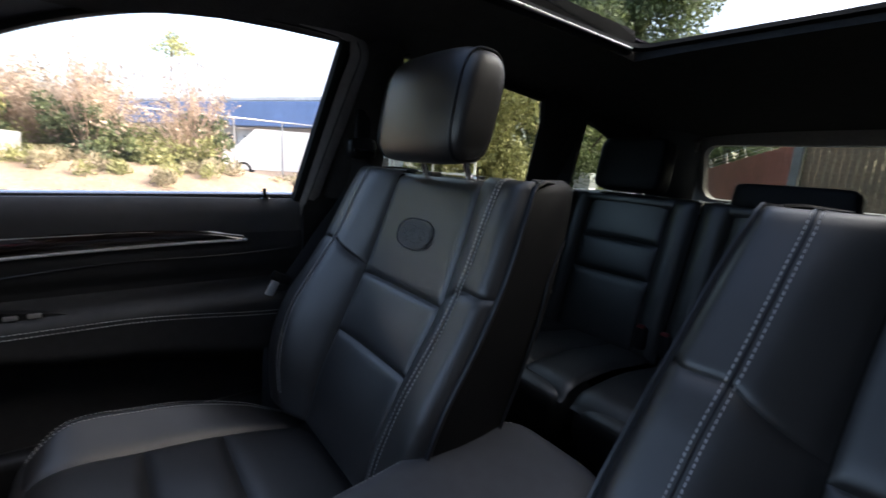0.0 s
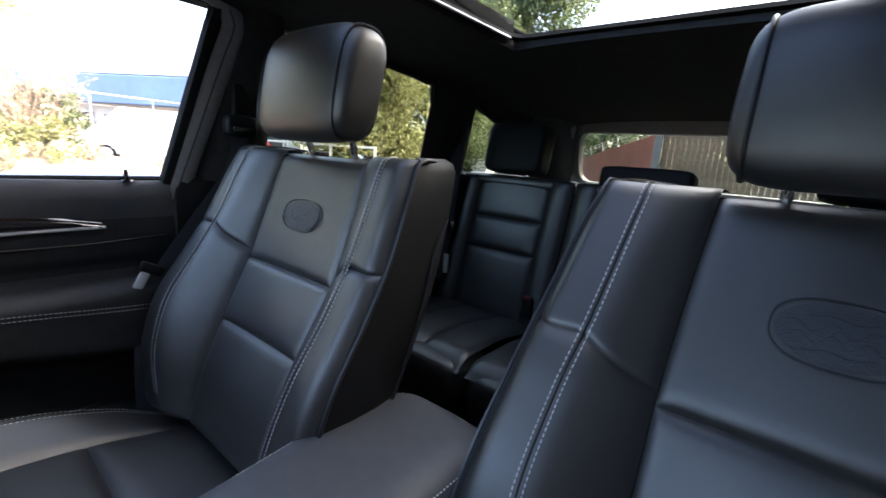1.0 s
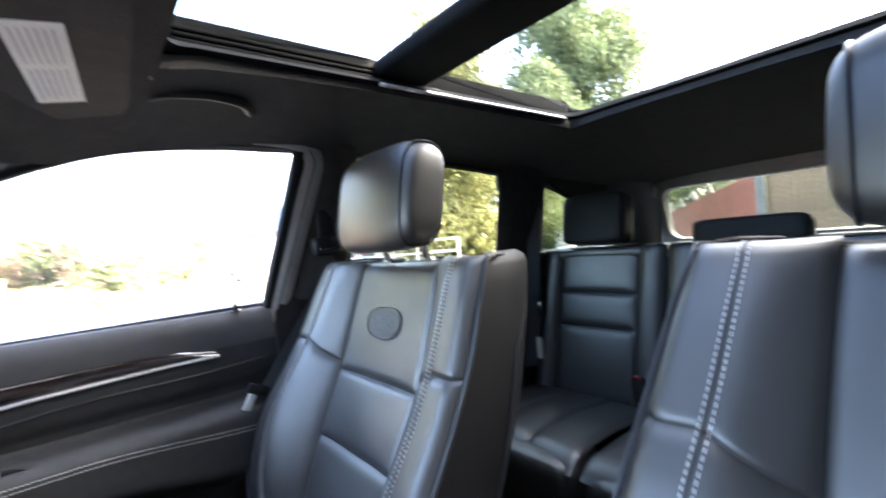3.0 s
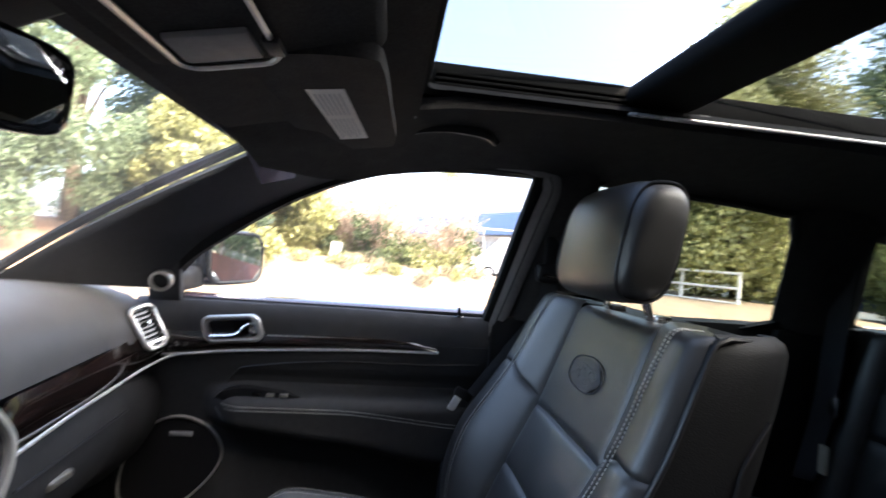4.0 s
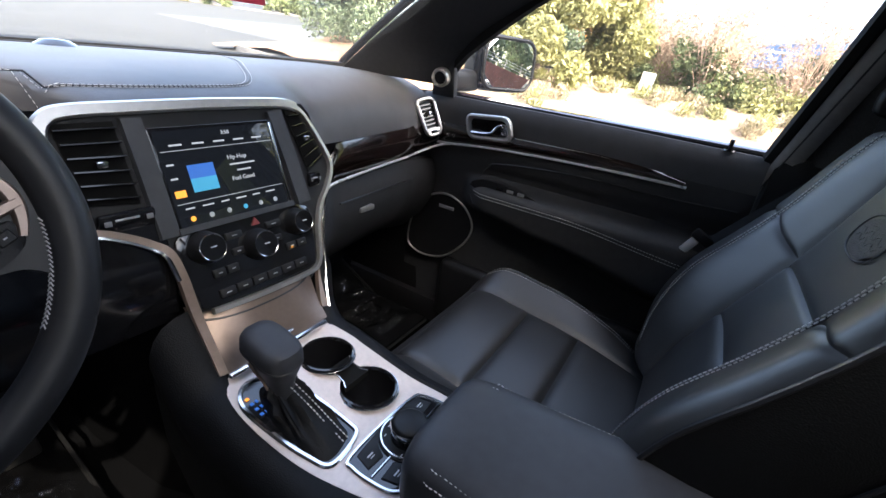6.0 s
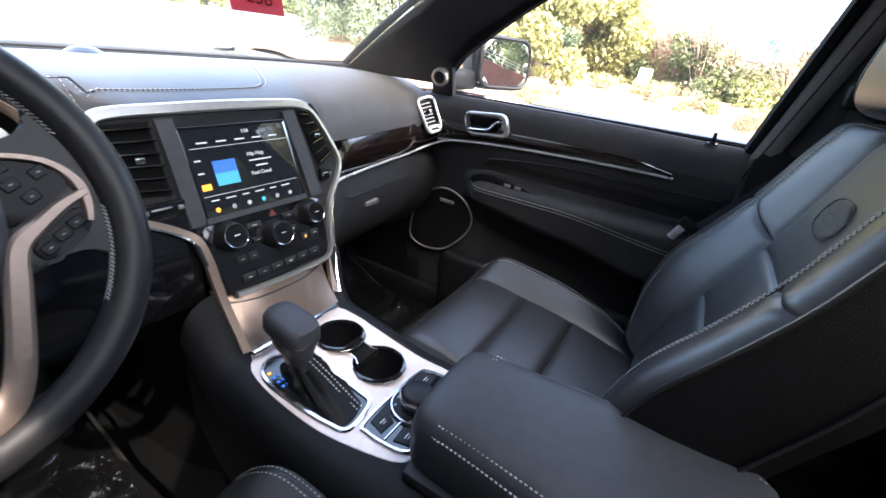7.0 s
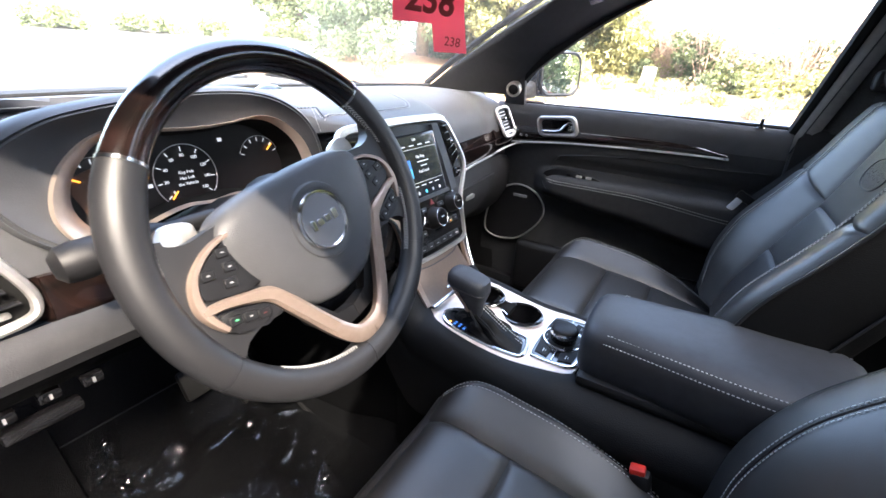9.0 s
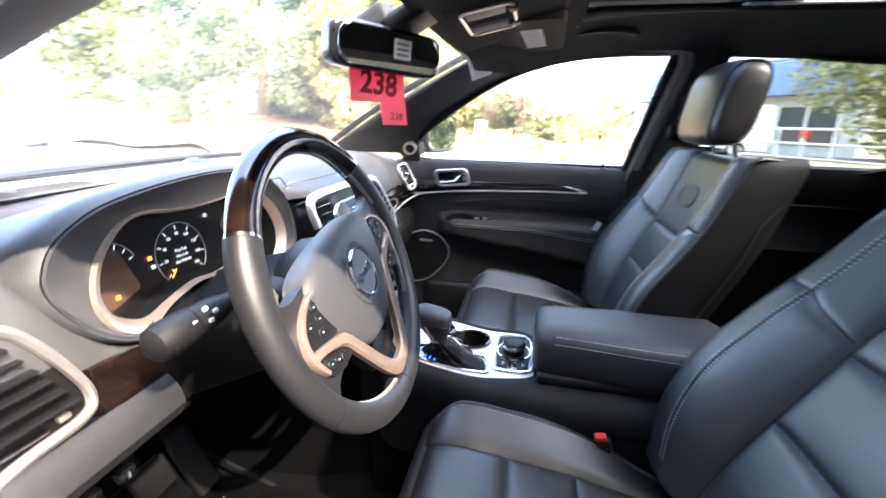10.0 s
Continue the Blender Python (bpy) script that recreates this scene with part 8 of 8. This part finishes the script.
def yard_things():
    # white sign on a post
    s = thing("sign_post", "small blank white sign on a timber post", "sign")
    x, y = 11.2, 1.75
    part("board", box((x, y, 1.16), (0.03, 0.30, 0.42), 0.008, 2, Matrix.Rotation(radians(4), 4, "X")), WHITE, s)
    part("post", box((x + 0.03, y, 0.92), (0.05, 0.07, 0.40), 0.006), BARK, s)
    # leaning pole
    p = thing("pole", "thin pale leaning pole", "pole")
    x, y = polar(88.5, 12.4)
    part("shaft", tube([(x, y + 0.03, ground_z(x, y) - 0.05), (x, y - 0.06, 2.2)], 0.035, 8, up=(1, 0, 0)), STEEL, p)
    # wire fence
    f = thing("wire_fence", "galvanised wire fence behind the shrubs", "fence")
    a, b = Vector((*polar(74, 16.5), 0)), Vector((*polar(112, 17.5), 0))
    for k in range(8):
        q = a.lerp(b, k / 7)
        part("post", tube([(q.x, q.y, ground_z(q.x, q.y) - 0.05), (q.x, q.y, 2.35)], 0.03, 8, up=(1, 0, 0)), STEEL, f)
    part("rail", tube([(a.x, a.y, 2.32), (b.x, b.y, 2.32)], 0.024, 8), STEEL, f)
    for z in (0.8, 1.2, 1.6, 2.0):
        part("wire", tube([(a.x, a.y, z), (b.x, b.y, z)], 0.006, 4), STEEL, f)
    # long low building with a blue fascia
    h = thing("shop_building", "long pale building with a blue fascia", "building")
    A, B = Vector((20.7, -12.9, 0)), Vector((53.6, 4.6, 0))
    u = (B - A).normalized()
    nrm = Vector((-u.y, u.x, 0))
    L = (B - A).length
    m = Matrix((u, nrm, Vector((0, 0, 1)))).transposed().to_4x4()
    m.translation = A
    part("wall", box((0, 0, 0), (L, 8.0, 5.0), 0.02, 1, m @ pose(L / 2, -4.2, 2.0)), FACADE, h)
    part("fascia", box((0, 0, 0), (L + 0.4, 0.9, 1.5), 0.03, 1, m @ pose(L / 2, 0.25, 3.6)), BLUE, h, "blue metal fascia")
    part("upper_wall", box((0, 0, 0), (L, 6.0, 3.4), 0.02, 1, m @ pose(L / 2, -4.6, 6.2)), WHITE, h, "white upper wall set back from the fascia")
    part("coping", box((0, 0, 0), (L + 0.5, 9.0, 0.25), 0.03, 1, m @ pose(L / 2, -4.0, 4.55)), FACADE, h)
    for k in range(9):
        w = part("window", box((0, 0, 0), (2.6, 0.12, 1.7), 0.02, 1, m @ pose(2.2 + 4.1 * k, -0.14, 1.5)), DARK_GLASS, h, "dark shop window")
        for dx in (-1.35, 0, 1.35):
            part("mullion", box((0, 0, 0), (0.09, 0.10, 1.8), 0.01, 1, m @ pose(2.2 + 4.1 * k + dx, -0.06, 1.5)), WHITE, w)
    # white pipe rails
    r = thing("pipe_rail", "white painted pipe railing in front of the building", "railing")
    a, b = Vector((*polar(112, 17), 0)), Vector((*polar(131, 14), 0))
    for z in (0.55, 0.95, 1.35):
        part("rail", tube([(a.x, a.y, z), (b.x, b.y, z)], 0.035, 8), WHITE, r)
    for k in range(5):
        q = a.lerp(b, k / 4)
        part("post", tube([(q.x, q.y, ground_z(q.x, q.y) - 0.05), (q.x, q.y, 1.40)], 0.04, 8, up=(1, 0, 0)), WHITE, r)
    mk = thing("marker_board", "small red marker board by the railing", "sign")
    q = polar(118.2, 16.8)
    part("board", box((q[0], q[1], 1.22), (0.5, 0.06, 0.30), 0.02), RED, mk)
    part("post", box((q[0], q[1], 0.55), (0.07, 0.07, 1.2), 0.01), WHITE, mk)


yard_things()


def vehicle(name, x, y, yaw, body, size, label, van=False, z=0.0):
    """A parked vehicle: shell, cabin glass, wheels, lamps."""
    t = thing(name, label, name, at=(x, y, z))
    t.rotation_euler = (0, 0, radians(yaw))
    L, W, H = size
    if van:
        prof = [(-L / 2, 0.35), (-L / 2, H - 0.08), (-L / 2 + 0.1, H), (L * 0.22, H), (L * 0.36, H * 0.62), (L * 0.48, H * 0.52), (L / 2, H * 0.45), (L / 2, 0.35)]
    else:
        prof = [(-L / 2, 0.32), (-L / 2, 0.80), (-L * 0.44, 0.92), (-L * 0.30, H), (L * 0.08, H), (L * 0.24, 0.96), (L * 0.46, 0.82), (L / 2, 0.68), (L / 2, 0.32)]
    rings = [[(px, yy * (0.90 if pz > 1.0 else 1.0), pz) for px, pz in prof] for yy in (-W / 2, -W / 2 + 0.04, W / 2 - 0.04, W / 2)]
    part("body", loft(rings), body, t)
    glass_z = H * 0.78 if van else (H + 0.92) / 2
    for s in (-1, 1):
        if van:
            for k in range(2):
                part("lettering_bar", box((-L * 0.12, s * (W * 0.45 + 0.012), H * (0.66 - 0.09 * k)), (L * 0.32, 0.012, H * 0.045), 0), PRINT_PALE, t)
        else:
            part("side_window", box((-L * 0.11, s * W * 0.448, glass_z), (L * 0.30, 0.05, (H - 0.92) * 0.7), 0.02), DARK_GLASS, t)
        for px in (-L * 0.31, L * 0.31):
            m = Matrix.Translation((px, s * (W / 2 - 0.10), 0.33)) @ Matrix.Rotation(radians(-90 * s), 4, "X")
            w = part("wheel", lathe([(0.0, 0.04), (0.20, 0.05), (0.22, 0.10), (0.31, 0.115), (0.33, 0.08), (0.33, -0.08), (0.0, -0.09)], m, 24), RUBBER, t, "black tyre")
            part("rim", lathe([(0.0, 0.085), (0.06, 0.09), (0.19, 0.065), (0.21, 0.105)], m, 20), GREY_TRIM, w, "dark grey wheel rim")
        part("tail_lamp", box((-L / 2 - 0.005, s * W * 0.40, 0.85), (0.04, 0.16, 0.22), 0.01), RED, t)
        part("head_lamp", box((L / 2 - 0.03, s * W * 0.38, 0.68), (0.06, 0.30, 0.12), 0.02), STEEL, t)
    part("end_window", box((L * 0.17 if not van else L * 0.30, 0, glass_z), (0.04, W * 0.72, 0.3), 0.01, 1), DARK_GLASS, t)
    part("bumper", box((-L / 2, 0, 0.45), (0.12, W * 0.96, 0.18), 0.04), PLASTIC, t)


vx, vy = polar(108.0, 20.0, (-0.3, 0.4))
vehicle("van", vx, vy, 73, WHITE, (5.2, 1.9, 1.95), "white panel van parked beyond the weeds", True, ground_z(vx, vy))
cx, cy = polar(142.5, 24)
vehicle("car", cx, cy, 40, CAR_BLUE, (4.4, 1.75, 1.42), "blue parked car under the trees", False, ground_z(cx, cy))
cx, cy = polar(132, 23)
vehicle("car", cx, cy, 60, WHITE, (4.4, 1.75, 1.42), "white parked car under the trees", False, ground_z(cx, cy))
cab = thing("utility_cabinet", "white metal utility cabinet", "cabinet")
cx, cy = polar(145.2, 19)
part("case", box((cx, cy, 0.62), (0.8, 0.6, 1.24), 0.03), WHITE, cab)
for k in range(4):
    part("louvre", box((cx - 0.25, cy + 0.31, 0.62 + 0.14 * k), (0.3, 0.03, 0.05), 0.008), FACADE, cab)


# ---- boundary behind the vehicle: board pieces last ----
def boundary():
    w = thing("red_wall", "red boarded boundary wall with barbed wire", "wall")
    A, B = Vector((*polar(155.5, 34, (-0.35, 0.35)), 0)), Vector((*polar(166.3, 15.5, (-0.35, 0.35)), 0))
    n = 40
    tops = []
    for k in range(n):
        a, b = A.lerp(B, k / n), A.lerp(B, (k + 0.97) / n)
        top = 1.20 + 1.25 * ((k + 0.5) / n)
        u = (b - a)
        m = Matrix.Translation((a + b) / 2) @ Matrix.Rotation(math.atan2(u.y, u.x), 4, "Z")
        part("panel", box((0, 0, 0), (u.length, 0.06, top + 0.9), 0.008, 1, m @ pose(0, 0, (top - 0.9) / 2)), RED_WALL, w)
        tops.append(((a + b) / 2, top))
    for p, top in tops[::5]:
        part("wire_arm", tube([(p.x, p.y, top - 0.05), (p.x + 0.05, p.y + 0.15, top + 0.38)], 0.02, 6, up=(1, 0, 0)), STEEL, w)
    for dz in (0.12, 0.25, 0.37):
        part("barbed_wire", tube([(p.x + 0.04, p.y + 0.13 * dz / 0.37, top + dz) for p, top in tops[::3]], 0.008, 4), STEEL, w)
    g = thing("gate_post", "pale concrete post between wall and fence", "post")
    part("shaft", box((B.x, B.y + 0.1, 1.45), (0.22, 0.22, 3.4), 0.03), CONCRETE, g)
    f = thing("board_fence", "tall weathered timber board fence", "fence")
    rng = random.Random(3)
    board = None
    for k in range(90):
        x = B.x - 0.22 - 0.155 * k
        if board is None:
            board = finish(box((0, 0, 1.3), (0.145, 0.03, 3.7), 0.006, 1), "board", BOARD)
        o = new("board", board)
        o.parent = f
        o.location = (x, B.y + rng.uniform(-0.012, 0.012), rng.uniform(-0.05, 0.05))
    for z in (0.6, 2.4):
        part("rail", box((B.x - 7.1, B.y - 0.06, z), (14.2, 0.06, 0.12), 0.01), BOARD, f)

    # unseen wall, added to block sky and sun on the driver's side
    c = thing("wall_west", "plain unseen wall added to shade the driver's side", "wall", kind="structure")
    part("end_bay", box((-3.6, -10.1, 4.2), (0.24, 11.2, 9.6), 0.02), SHADE_WALL, c)
    # lower here, so a strip of sun reaches the wheel and left dash
    part("low_bay", box((-3.6, -3.03, 2.5), (0.22, 2.9, 6.2), 0.02), SHADE_WALL, c)
    part("gable", box((-3.6, 4.15, 4.0), (0.24, 11.4, 9.2), 0.02), SHADE_WALL, c)


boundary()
